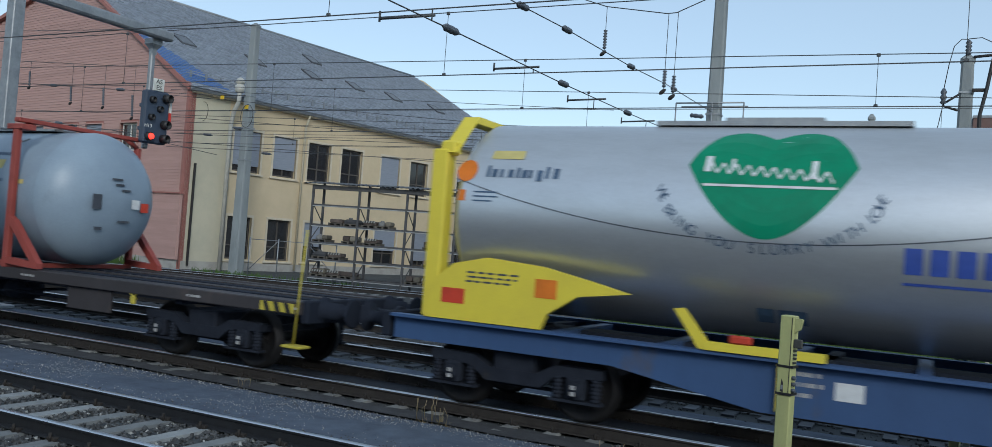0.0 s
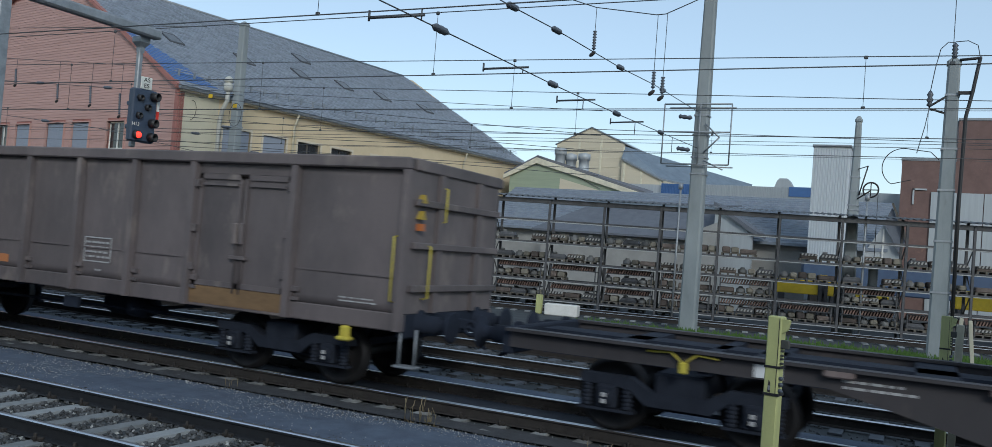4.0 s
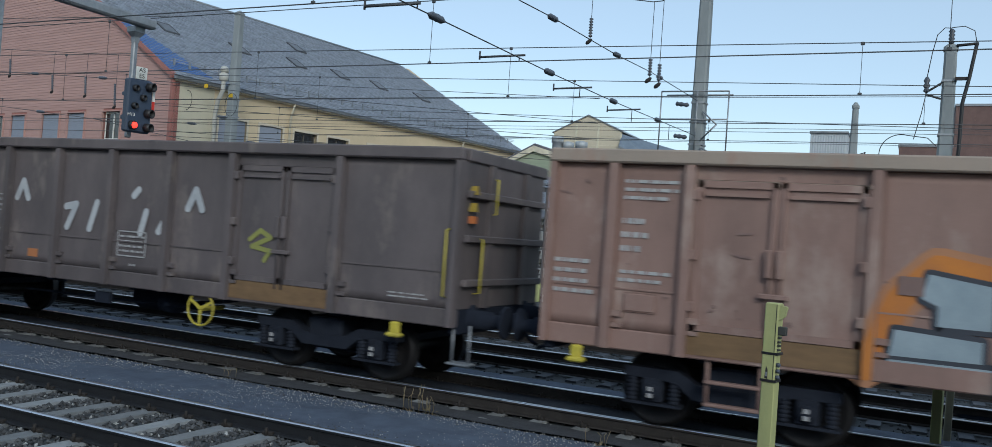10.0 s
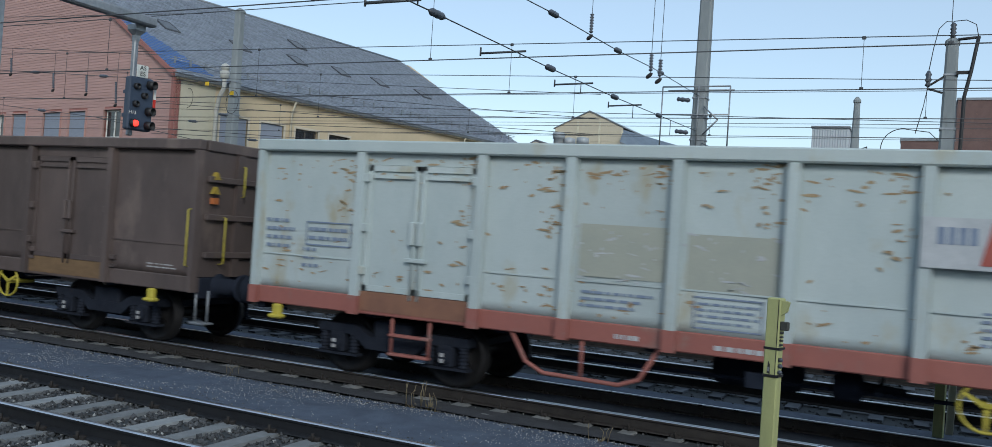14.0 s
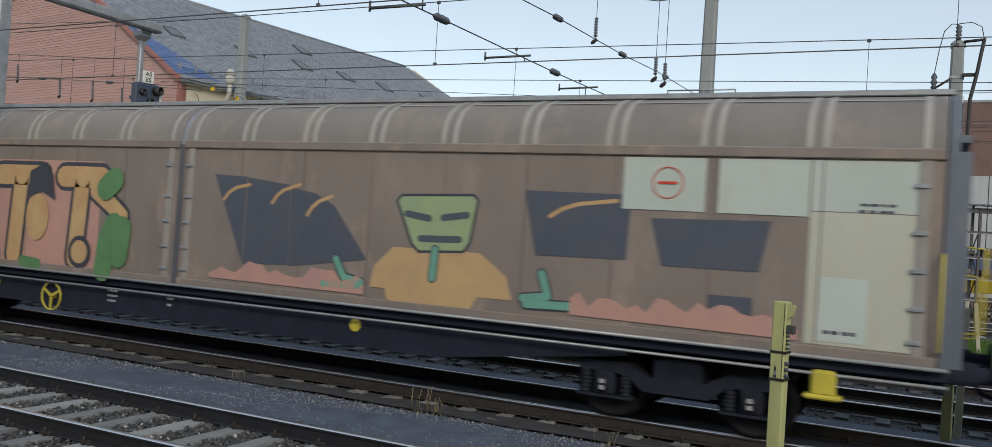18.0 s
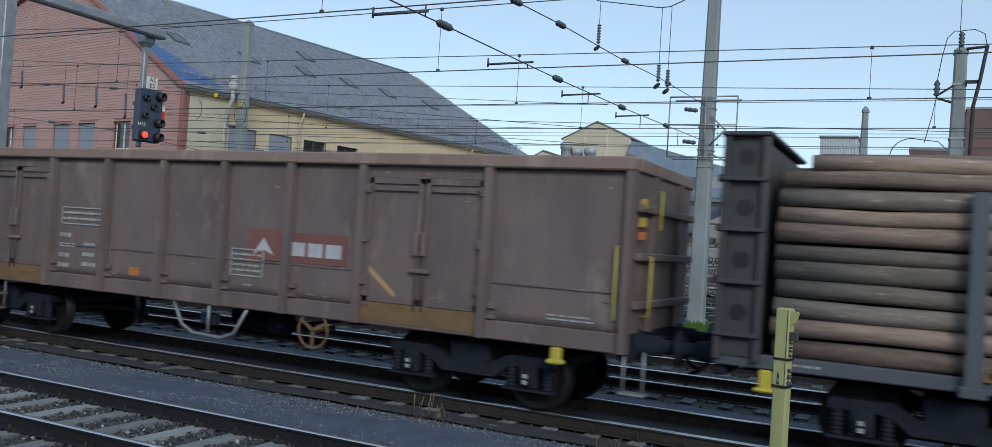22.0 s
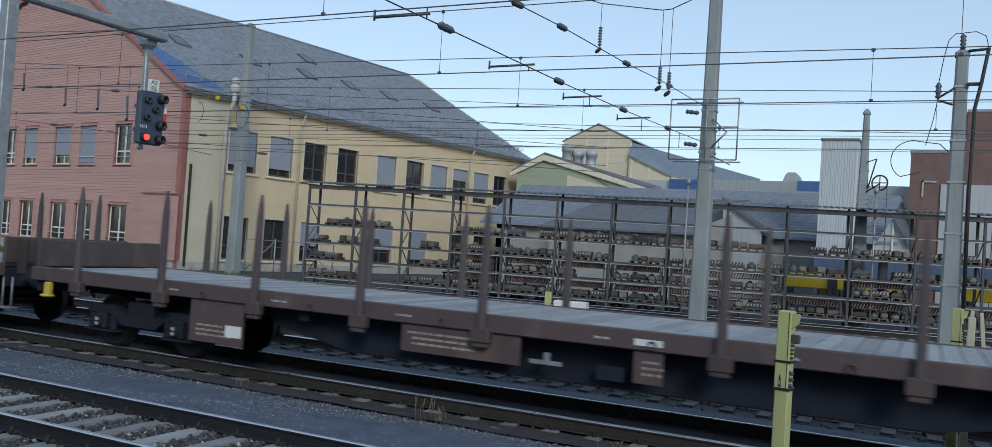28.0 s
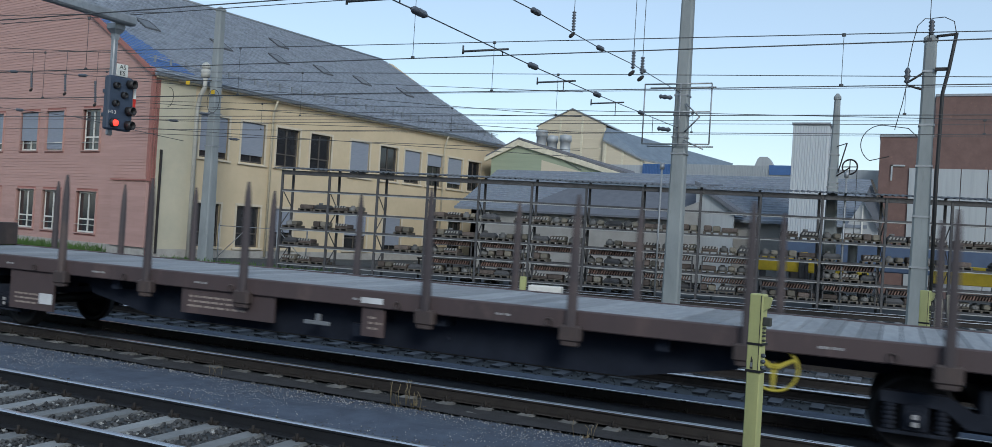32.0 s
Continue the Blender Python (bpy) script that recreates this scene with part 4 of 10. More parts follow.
catenary(7.0, 5.7, 7.1, [-30 + 9.6 * k for k in range(5)])
catenary(11.55, 5.88, 7.0, [-28.5, -18.9, -9.3, 0.3, 10])
catenary(15.45, 5.7, 7.02, [-28.5, -18.9, -9.3, 0.3, 10])
catenary(18.9, 5.61, (7.0, 6.64), [-33, -25, -17.0, -9.1, -1.2, 6.7])
catenary(23.0, 5.63, (7.12, 6.54), [-36, -27, -18, -9, 0])
line_27 = catenary(27.0, 5.68, (6.65, 6.12), [-40, -31.5, -23, -14.5, -6, 2])
for y, z in ((27.8, 7.4), (31.5, 6.9), (36, 7.4), (40, 7.95), (42, 7.7)):
    solid("feeder_wire", Geo().bar((-170, y, z), (80, y + 2, z), 0.009, 6), M_WIRE, "single dark overhead feeder wire", "wire", "feeder wires")

INS = [(0, 0.018), (0.06, 0.04), (0.12, 0.068), (0.2, 0.06), (0.28, 0.07), (0.36, 0.06), (0.42, 0.066), (0.5, 0.035), (0.56, 0.018)]


def span(pts, ins, arms, label):
    t = thing("cross_span", pose(-7.25, 0, 0), label, "cross span", "cross spans")
    part("span_wire", Geo().tube([(0, y, z) for y, z in pts], 0.012, 6), M_WIRE, t)
    def zat(y):
        return float(np.interp(y, [p[0] for p in pts], [p[1] for p in pts]))
    for y in ins:
        d = Vector((0, 0.5, zat(y + 0.5) - zat(y))).normalized()
        part("insulator", Geo().lathe((0, y - 0.25, zat(y - 0.25)), d, INS, 12), M_INSUL, t)
    for y in arms:
        part("steady_arm", Geo().bar((-0.75, y - 0.1, zat(y) - 0.02), (0.15, y + 0.1, zat(y) + 0.04), 0.022, 6).bar((-0.75, y - 0.1, zat(y) - 0.07), (-0.75, y - 0.1, zat(y) + 0.1), 0.02, 5), M_WIRE, t)
    return t


span([(3, 5.7), (10.41, 5.67), (12.14, 5.71), (17.0, 5.8), (21.36, 5.93), (30.5, 6.3)], (9.9, 12.14, 17.0, 21.36, 25.6), (11.3, 15.3, 19.2, 23.2), "lower cross-span wire with grey insulators and steady arms")
span([(3, 6.3), (14.68, 6.83), (16.98, 6.97), (21.38, 7.14), (24.62, 7.35), (30.5, 7.55)], (14.75, 16.98, 21.38, 25.5), (), "upper cross-span wire with grey insulators")
hang = thing("hanging_wires", pose(0, 20, 0), "headspan wire with hanging strings of insulators", "headspan")
part("head_wire", Geo().tube([(-11.5, 0, 9.7), (-8.51, 0, 8.69), (-7.51, 0, 8.34), (-5.97, 0, 8.08), (-5.74, 0, 8.09), (-4.97, 0, 8.4), (-2.5, 0, 9.6)], 0.012, 6), M_WIRE, hang)
for x, zt, za, zb in ((-7.5, 8.34, 7.84, 7.28), (-5.93, 8.08, 6.78, 6.3), (-5.7, 8.09, 6.64, 6.17)):
    part("hanger_wire", Geo().bar((x, 0, zt), (x, 0, zb - 0.05), 0.008, 5), M_WIRE, hang)
    n_ = int((za - zb) / 0.07)
    part("insulator_string", Geo().lathe((x, 0, zb), (0, 0, 1), [p for k in range(n_) for p in ((0.07 * k, 0.02), (0.07 * k + 0.03, 0.055), (0.07 * k + 0.05, 0.045))], 10), M_INSUL, hang)
    part("clamp_end", Geo().lathe((x - 0.1, 0, zb - 0.16), (1, 0, 0.8), [(0, 0.025), (0.05, 0.05), (0.14, 0.045), (0.19, 0.015)], 8), M_DARK, hang)
# wires before the red gable
low, at_low = line_27, pose(-27, 0, 0)
for (xa, za), (xb, zb), ins in (((-44, 9.8), (-29.5, 8.9), ()), ((-44, 8.7), (-27.5, 7.72), (-38.1, -33.5)), ((-44, 7.13), (-30, 5.9), (-37.5,)), ((-44, 11.2), (-27.5, 10.6), ()), ((-33.5, 6.2), (-27, 5.2), (-31.2,))):
    p, q = Vector((xa + 27, 0, za)), Vector((xb + 27, 0, zb))
    part("slack_wire", Geo().bar(p, q, 0.013, 6), M_WIRE, low, m=at_low)
    for x in ins:
        part("insulator", Geo().lathe(p + (q - p) * ((x - xa) / (xb - xa)), q - p, [(h * 1.1, r * 1.1) for h, r in INS], 10), M_INSUL, low, m=at_low)
for x, zt, za, zb in ((-39.6, 9.53, 9.1, 8.35), (-36.5, 9.34, 8.35, 7.56), (-34.25, 9.2, 8.2, 7.35), (-32.3, 9.07, 7.8, 6.84)):
    part("dropper", Geo().bar((x + 27, 0, zt), (x + 27, 0, zb), 0.009, 5), M_WIRE, low, m=at_low)
    n_ = int((za - zb) / 0.08)
    part("insulator_string", Geo().lathe((x + 27, 0, zb), (-0.08, 0, 1), [p for k in range(n_) for p in ((0.08 * k, 0.025), (0.08 * k + 0.035, 0.065), (0.08 * k + 0.06, 0.05))], 8), M_INSUL, low, m=at_low)
    part("clamp_end", Geo().lathe((x + 26.9, 0, zb - 0.16), (1, 0, 0.8), [(0, 0.03), (0.05, 0.06), (0.16, 0.05), (0.2, 0.02)], 8), M_DARK, low, m=at_low)
yw, at_yw = mast4, pose(1.7, -2.3, 0.2)
for z0, z1 in ((9.2, 8.7), (8.9, 7.6), (7.5, 7.6), (6.9, 6.85), (6.2, 6.1), (7.8, 6.9), (6.5, 5.8)):
    part("slack_wire", Geo().bar((-5, 0, z0), (18, 4.0, z1), 0.013, 6), M_WIRE, yw, m=at_yw)
for x, z in ((-0.8, 7.25), (1.2, 6.0), (-2.8, 6.9)):
    part("insulator", Geo().lathe((x, 0.3, z), (1, 0.15, -0.06), [(h * 1.1, r) for h, r in INS], 10), M_INSUL, yw, m=at_yw)


# ---- storage rack ----
rack = thing("storage_rack", pose(-26.6, 33.0, -0.2, 0, 0, 11), "long brown steel storage rack with corrugated roof, filled with pallets", "storage rack")
LEVELS = (0.4, 1.25, 2.05, 2.88, 3.85)
BAYS, PITCH = 15, 2.42
for i in range(BAYS + 1):
    x = i * PITCH
    for y in (0, 1.1):
        part("upright", Geo().soft(x - 0.05, x + 0.05, y - 0.06, y + 0.06, 0, 4.75 + 0.15 * (y > 0), 0.01), M_RACK, rack)
    part("brace", Geo().bar((x, 0, 0.3), (x, 1.1, 1.2), 0.025, 5).bar((x, 1.1, 1.2), (x, 0, 2.1), 0.025, 5).bar((x, 0, 2.1), (x, 1.1, 3.0), 0.025, 5).bar((x, 1.1, 3.0), (x, 0, 3.9), 0.025, 5), M_RACK, rack)
for i in range(BAYS):
    for z in LEVELS:
        for y in (-0.02, 1.12):
            part("beam", Geo().soft(i * PITCH + 0.05, (i + 1) * PITCH - 0.05, y - 0.03, y + 0.03, z - 0.075, z, 0.008), M_RACK, rack)
        part("guard_rail", Geo().soft(i * PITCH + 0.05, (i + 1) * PITCH - 0.05, -0.085, -0.05, z - 0.115, z - 0.075, 0.006), M_RACKBAR, rack, "pale shelf rail")
    part("roof_beam", Geo().soft(i * PITCH + 0.05, (i + 1) * PITCH - 0.05, -0.05, 0.05, 4.55, 4.75, 0.01), M_RACK, rack)
roof = Geo()
n_ = 15 * 2 * 10
xs = np.linspace(-0.4, BAYS * PITCH + 0.4, n_)
roof.add([(x, y, z + 0.03 * (1 if k % 2 else -1)) for k, x in enumerate(xs) for y, z in ((-0.3, 4.82), (1.7, 5.0))], [(2 * k, 2 * k + 1, 2 * k + 3, 2 * k + 2) for k in range(n_ - 1)])
part("roof_sheet", roof, mat("rack_roof_sheet", (0.12, 0.13, 0.14), (0.085, 0.092, 0.1), 0.7, metal=0.2, scale=2, bump=0.05), rack, "dark grey corrugated roof sheet")

CARGO = [mat("cargo_brown", (0.125, 0.1, 0.088), (0.07, 0.058, 0.052), 0.8, scale=6, rnd=0.4), mat("cargo_dark", (0.07, 0.072, 0.078), (0.04, 0.042, 0.046), 0.7, scale=5, rnd=0.4), mat("cargo_grey", (0.17, 0.175, 0.175), (0.11, 0.113, 0.115), 0.7, scale=5, rnd=0.4), mat("cargo_tan", (0.19, 0.175, 0.14), (0.13, 0.12, 0.1), 0.8, scale=5, rnd=0.4), mat("cargo_yellow", (0.66, 0.48, 0.03), (0.56, 0.4, 0.03), 0.5, scale=4)]
M_HAZ = [mat("hazard_white", (0.34, 0.34, 0.32), (0.24, 0.24, 0.23), 0.7, scale=6, bump=0.05), mat("hazard_black", (0.04, 0.04, 0.042), (0.06, 0.06, 0.06), 0.7, scale=6, bump=0.05)]
M_PALLET = mat("pallet_wood", (0.13, 0.118, 0.1), (0.08, 0.073, 0.063), 0.9, scale=5, rnd=0.25)
rk = random.Random(21)
kinds = []
pal = Geo().prism([(0, 0), (0.08, 0), (0.08, 0.08), (0.32, 0.08), (0.32, 0), (0.4, 0), (0.4, 0.08), (0.64, 0.08), (0.64, 0), (0.72, 0), (0.72, 0.11), (0, 0.11)], 0, 0.95)
PALLET = pal.mesh("pallet_base", M_PALLET)
for v in range(8):
    t = thing("pallet_load", pose(0, 0, -50), ("wooden pallet with dark machine parts", "wooden pallet with brown castings", "wooden pallet with hazard-striped grey housing", "wooden pallet with tan castings")[v % 4] + " on rack shelf", "pallet", "pallets on the rack")
    part("pallet_base", PALLET, None, t)
    c0, c1 = CARGO[(v * 3 + 1) % 4], CARGO[(v + 2) % 4]
    h = rk.uniform(0.2, 0.27)
    if v % 4 == 0:
        part("casting", Geo().loft([[(0.03, 0.1, 0.112), (0.69, 0.1, 0.112), (0.69, 0.8, 0.112), (0.03, 0.8, 0.112)], [(0.0, 0.08, 0.2), (0.72, 0.08, 0.2), (0.72, 0.8, 0.2), (0.0, 0.8, 0.2)], [(0.1, 0.15, 0.2 + h * 0.6), (0.62, 0.15, 0.2 + h * 0.6), (0.62, 0.7, 0.2 + h * 0.6), (0.1, 0.7, 0.2 + h * 0.6)]]), c0, t)
        part("shaft_stub", Geo().lathe((0.2, 0.4, 0.2 + h * 0.6), (0, 0, 1), [(0, 0.1), (0.08, 0.1), (0.09, 0.05)], 12), c1, t)
    elif v % 4 == 1:
        part("casting", Geo().soft(0.02, 0.34, 0.08, 0.8, 0.112, 0.112 + h, 0.04), c0, t)
        part("casting", Geo().soft(0.38, 0.7, 0.1, 0.8, 0.112, 0.112 + h * rk.uniform(0.6, 1.3), 0.04), c1, t)
    elif v % 4 == 2:
        part("gear_housing", Geo().soft(0.03, 0.69, 0.1, 0.8, 0.112, 0.112 + h * 0.8, 0.03), c1, t)
    else:
        part("casting", Geo().lathe((0.2, 0.42, 0.112), (0, 0, 1), [(0, 0.17), (0.04, 0.19), (h * 0.8, 0.17), (h * 0.9, 0.1), (h * 1.2, 0.08)], 14), c0, t)
        part("casting", Geo().soft(0.42, 0.7, 0.12, 0.78, 0.112, 0.112 + h, 0.05), CARGO[3], t)
    if v in (1, 2, 4):
        band, top = Geo(), 0.112 + h * (0.62, 0.72, 0.8)[v % 4]
        for k in range(9):
            x = 0.06 + 0.065 * k
            band.prism([(x, top - 0.075), (x + 0.065, top - 0.075), (x + 0.1, top + 0.025), (x + 0.035, top + 0.025)], 0.05, 0.075, "xz", k % 2)
        tagged(part("hazard_band", band, M_HAZ, t, "black and white slanting hazard band"), kind="stuff")
    kinds.append(t)
# steel stillages full of slanting shoes
M_SHOE = mat("rusty_brake_shoe", (0.17, 0.105, 0.085), (0.1, 0.07, 0.06), 0.85, scale=5, bump=0.2, rnd=0.45)
by_island(M_SHOE)
stillage = thing("steel_stillage", pose(0, 0, -50), "rusty steel stillage packed with slanting brake shoes", "stillage", "stillages on the rack")
fr_ = Geo()
for x in (0.0, 2.0):
    for y in (0.02, 0.92):
        fr_.box(x, x + 0.05, y, y + 0.05, 0, 0.72)
fr_.box(0, 2.05, 0.02, 0.97, 0.44, 0.47).box(0.05, 2.0, 0.02, 0.05, 0.66, 0.7)
part("stillage_frame", fr_, M_RACK, stillage)
shoes = Geo()
for row_, y in enumerate((0.06, 0.5)):
    for k in range(17):
        x = 0.07 + 0.11 * k
        shoes.prism([(x, 0.475), (x + 0.055, 0.475), (x + 0.125, 0.655 + 0.02 * (k % 2)), (x + 0.07, 0.665)], y, y + 0.38)
tagged(part("brake_shoe_load", shoes, M_SHOE, stillage, "rows of slanting rusty shoes"), kind="stuff")
rackm = Matrix.Translation((-26.6, 33.0, -0.2)) @ Euler((0, 0, radians(11))).to_matrix().to_4x4()
FULL = {0: (3, 2, 1, 0), 1: (3,), 2: (2, 1, 0)}
for i in range(BAYS):
    for li in FULL.get(i, (3, 2, 0) if i in (9, 11, 12) else (3, 2, 1, 0)):
        z = LEVELS[li]
        for k in range(3):
            if rk.random() < (0.12 if li < 3 else 0.22) or (i == 2 and k == 0 and li == 2):
                continue
            copy_thing(rk.choice(kinds), rackm @ pose(i * PITCH + 0.12 + 0.75 * k + rk.uniform(-0.02, 0.05), 0.03 + rk.uniform(-0.04, 0.06), z + 0.002, 0, 0, rk.uniform(-3, 3)))
        if i > 2 and li < 2 and rk.random() < 0.9:
            copy_thing(stillage, rackm @ pose(i * PITCH + 0.18, 0.03, z + 0.002))
copy_thing(kinds[2], rackm @ pose(PITCH + 0.3, 0.05, LEVELS[2] + 0.002))
for i, t in enumerate([*kinds, stillage]):
    t.matrix_basis = rackm @ pose(8.4 + 1.2 * i, 2.2, 0.0)
table = thing("work_table", pose(-20.4, 35.4, -0.2, 0, 0, 11), "dark steel work table behind the rack", "table")
part("tabletop", Geo().soft(0, 1.6, 0, 0.8, 0.95, 1.02, 0.01), M_DARK, table)
for x in (0.08, 1.52):
    for y in (0.08, 0.72):
        part("leg", Geo().soft(x - 0.04, x + 0.04, y - 0.04, y + 0.04, 0, 0.95, 0.008), M_DARK, table)
for x, y, h in ((-9.19, 36.15, 5.5), (-2.01, 37.9, 5.5)):
    p = thing("pole", pose(x, y, -0.2), "thin pale galvanised pole before the storage rack", "pole", "thin poles")
    part("shaft", Geo().bar((0, 0, 0), (0, 0, h), 0.045, 8), M_STEEL, p)
    part("cap", Geo().lathe((0, 0, h), (0, 0, 1), [(0, 0.06), (0.02, 0.1), (0.2, 0.1), (0.26, 0.03)], 10), M_ZINC, p)
fence = thing("wire_fence", pose(-31.5, 34.3, -0.2, 0, 0, 14), "thin grey steel fence posts with braces", "fence")
for k in range(4):
    part("post", Geo().bar((k * 1.6, 0, 0), (k * 1.6, 0, 2.0), 0.035, 6), M_STEEL, fence)
part("rail", Geo().bar((0, 0, 1.9), (4.8, 0, 1.9), 0.02, 5).bar((0, 0, 0.3), (1.6, 0, 1.9), 0.02, 5).bar((3.2, 0, 1.9), (4.8, 0, 0.3), 0.02, 5), M_STEEL, fence)


# ---- buildings in the distance ----
M_YCORR = mat("yellow_cladding", (0.57, 0.51, 0.39), (0.52, 0.465, 0.36), 0.7, scale=0.5, stretch=(0.3, 0.3, 4), grain=20, bump=0.1)
M_YTRIM = mat("cream_trim", (0.68, 0.64, 0.5), None, 0.7)
M_GREEN = mat("green_cladding", (0.32, 0.37, 0.27), (0.27, 0.32, 0.235), 0.8, scale=0.8, stretch=(0.3, 0.3, 5), bump=0.1)
M_SHEET = mat("blue_grey_sheet_roof", (0.2, 0.25, 0.3), (0.16, 0.2, 0.25), 0.55, metal=0.3, scale=1, bump=0.05)
M_DSLATE = mat("dark_grey_roof", (0.15, 0.155, 0.175), (0.11, 0.115, 0.13), 0.75, scale=3, grain=30, bump=0.2)
M_BRICK = mat("red_brick", (0.175, 0.112, 0.1), (0.14, 0.09, 0.082), 0.9, scale=1.5, grain=40, bump=0.3, c=(0.28, 0.17, 0.13), c_amount=0.25, c_scale=2)
M_LGREY = mat("light_metal_cladding", (0.4, 0.43, 0.45), (0.34, 0.37, 0.39), 0.5, metal=0.2, scale=1.2, stretch=(4, 4, 0.2), bump=0.05)
M_BLUE = mat("blue_sheet", (0.06, 0.14, 0.33), (0.05, 0.12, 0.28), 0.5, scale=2, bump=0.05)
M_PALEWALL = mat("pale_render", (0.33, 0.33, 0.32), (0.27, 0.27, 0.26), 0.9, scale=1, bump=0.2)

hall = thing("factory_hall", pose(0, 88, -0.2), "tall cream clad factory hall with stepped gable and blue-grey roof", "factory building")
part("gable_wall", Geo().prism([(-36.4, 0), (-28.7, 0), (-28.7, 14.5), (-32.5, 16.2), (-36.4, 14.4)], 0, 0.4), M_YCORR, hall, "cream horizontal cladding")
part("tower_body", Geo().prism([(-36.3, 0), (-28.8, 0), (-28.8, 14.3), (-32.5, 16.0), (-36.3, 14.2)], 0.4, 30), M_YCORR, hall)
for x in (-36.4, -33.9, -31.4, -28.85):
    part("trim_strip", Geo().box(x, x + 0.22, -0.06, 0.0, 0, 14.2 if x in (-36.4, -28.85) else 15.2), M_YTRIM, hall)
for k in range(14):
    part("cladding_band", Geo().box(-36.4, -28.7, -0.035, 0, 1 + k * 1.0, 1.04 + k * 1.0), M_YTRIM, hall)
part("roof", Geo().prism([(-36.6, 14.4), (-32.5, 16.34), (-28.5, 14.55), (-28.5, 14.45), (-32.5, 16.22), (-36.6, 14.3)], -0.12, 30), M_ZINC, hall)
part("low_wall", Geo().prism([(-28.7, 0), (-24.2, 0), (-24.2, 10.9), (-28.7, 12.95)], -0.5, -0.2), M_YCORR, hall, "cream side wall")
part("low_wall_end", Geo().box(-24.2, -20.5, -0.4, 0.2, 0, 9.6), M_LGREY, hall)
for x in (-28.5, -26.6, -24.5):
    part("trim_strip", Geo().box(x, x + 0.2, -0.56, -0.5, 0, 12.5 - (x + 28.2) * 0.45), M_YTRIM, hall)
part("side_roof", Geo().add([(-28.7, -0.7, 12.95), (-28.7, 0.2, 14.3), (-17.3, 12.0, 11.85), (-17.3, 11.0, 11.2), (-21.0, -0.7, 10.35), (-24.3, -0.7, 10.95)], [(0, 1, 2, 3, 4, 5)]), M_SHEET, hall, "blue-grey sheet roof")
part("roof_edge", Geo().prism([(-28.7, 12.75), (-24.3, 10.75), (-21.0, 10.15), (-21.0, 10.35), (-24.3, 10.95), (-28.7, 12.97)], -0.75, -0.5), M_ZINC, hall)
part("side_body", Geo().prism([(-28.7, 0), (-16, 0), (-16, 7), (-28.7, 12)], 0.2, 10), M_YCORR, hall)

gh = thing("green_house", pose(0, 62, -0.2), "green clad gabled house with dark roof and white ventilators", "house")
part("gable_wall", Geo().prism([(-29.5, 0), (-19.5, 0), (-19.5, 7.2), (-27.2, 9.4), (-29.5, 8.4)], 0, 0.3), M_GREEN, gh, "green boarded gable")
part("cream_panel", Geo().prism([(-25.2, 6.2), (-20.4, 6.2), (-20.4, 7.0), (-25.2, 8.2)], -0.03, 0.0), M_YCORR, gh)
part("barge_board", Geo().prism([(-30, 8.3), (-27.2, 9.75), (-18.2, 7.2), (-18.2, 6.85), (-27.2, 9.3), (-30, 8.0)], -0.25, -0.05), M_YTRIM, gh)
part("roof", Geo().prism([(-30, 8.5), (-27.2, 9.95), (-17.2, 7.1), (-17.2, 6.9), (-27.2, 9.7), (-30, 8.3)], -0.05, 14), M_DSLATE, gh, "dark grey roof")
part("house_body", Geo().box(-29.4, -19.6, 0.3, 13, 0, 7.0), M_GREEN, gh)
part("roof_slope", Geo().add([(-27.35, -0.1, 9.95), (-21.9, -0.1, 7.5), (-18.9, 4.0, 7.55), (-19.5, 6.0, 8.0)], [(0, 1, 2, 3)]), M_DSLATE, gh, "dark slate roof slope")
for x, y, h in ((-26.95, 4, 1.9), (-26.2, 4.5, 1.5), (-24.85, 4, 1.5)):
    v = part("ventilator", Geo().lathe((x, y, 8.6), (0, 0, 1), [(0, 0.55), (0.6, 0.5), (0.65, 0.42), (h, 0.42), (h + 0.02, 0.5), (h + 0.5, 0.5), (h + 0.6, 0.1)], 12), M_LGREY, gh, "pale metal roof ventilator")

shed = thing("slate_roofed_shed", pose(0, 52, -0.2), "low pale-walled shed with broad dark slate roof", "shed")
part("front_wall", Geo().box(-26, -2.0, 0, 0.4, 0, 4.2), M_PALEWALL, shed)
part("back_wall", Geo().box(-26, -2.0, 11.6, 12, 0, 4.2), M_PALEWALL, shed)
for x in (-26, -2.4):
    part("end_wall", Geo().prism([(0, 0), (12, 0), (12, 4.2), (6, 6.9), (0, 4.2)], x, x + 0.4, "yz"), M_PALEWALL, shed)
M_COURSE = mat("shed_slate", (0.215, 0.25, 0.3), (0.165, 0.19, 0.23), 0.7, scale=3, grain=30, bump=0.3)
M_WINGROOF = mat("wing_roof_felt", (0.135, 0.148, 0.175), (0.11, 0.12, 0.142), 0.8, scale=2, grain=30, bump=0.2)
prof = []
for i in range(20):
    a, b = i / 20, (i + 1) / 20
    prof += [(-0.6 + 6.6 * a, 3.95 + 3.1 * a + 0.07), (-0.6 + 6.6 * b, 3.95 + 3.1 * b + 0.01)]
sr = Geo().prism(prof + [(12.6, 3.95), (12.6, 3.85), (6, 6.95), (-0.6, 3.85)], -27, -1.55, "yz")
part("roof", sr, M_COURSE, shed, "dark slate roof in level courses")


def sheet(pts, t):
    """A sheet through four corners, t thick upwards."""
    return Geo().loft([[(x, y, z) for x, y, z in pts], [(x, y, z + t) for x, y, z in pts]])


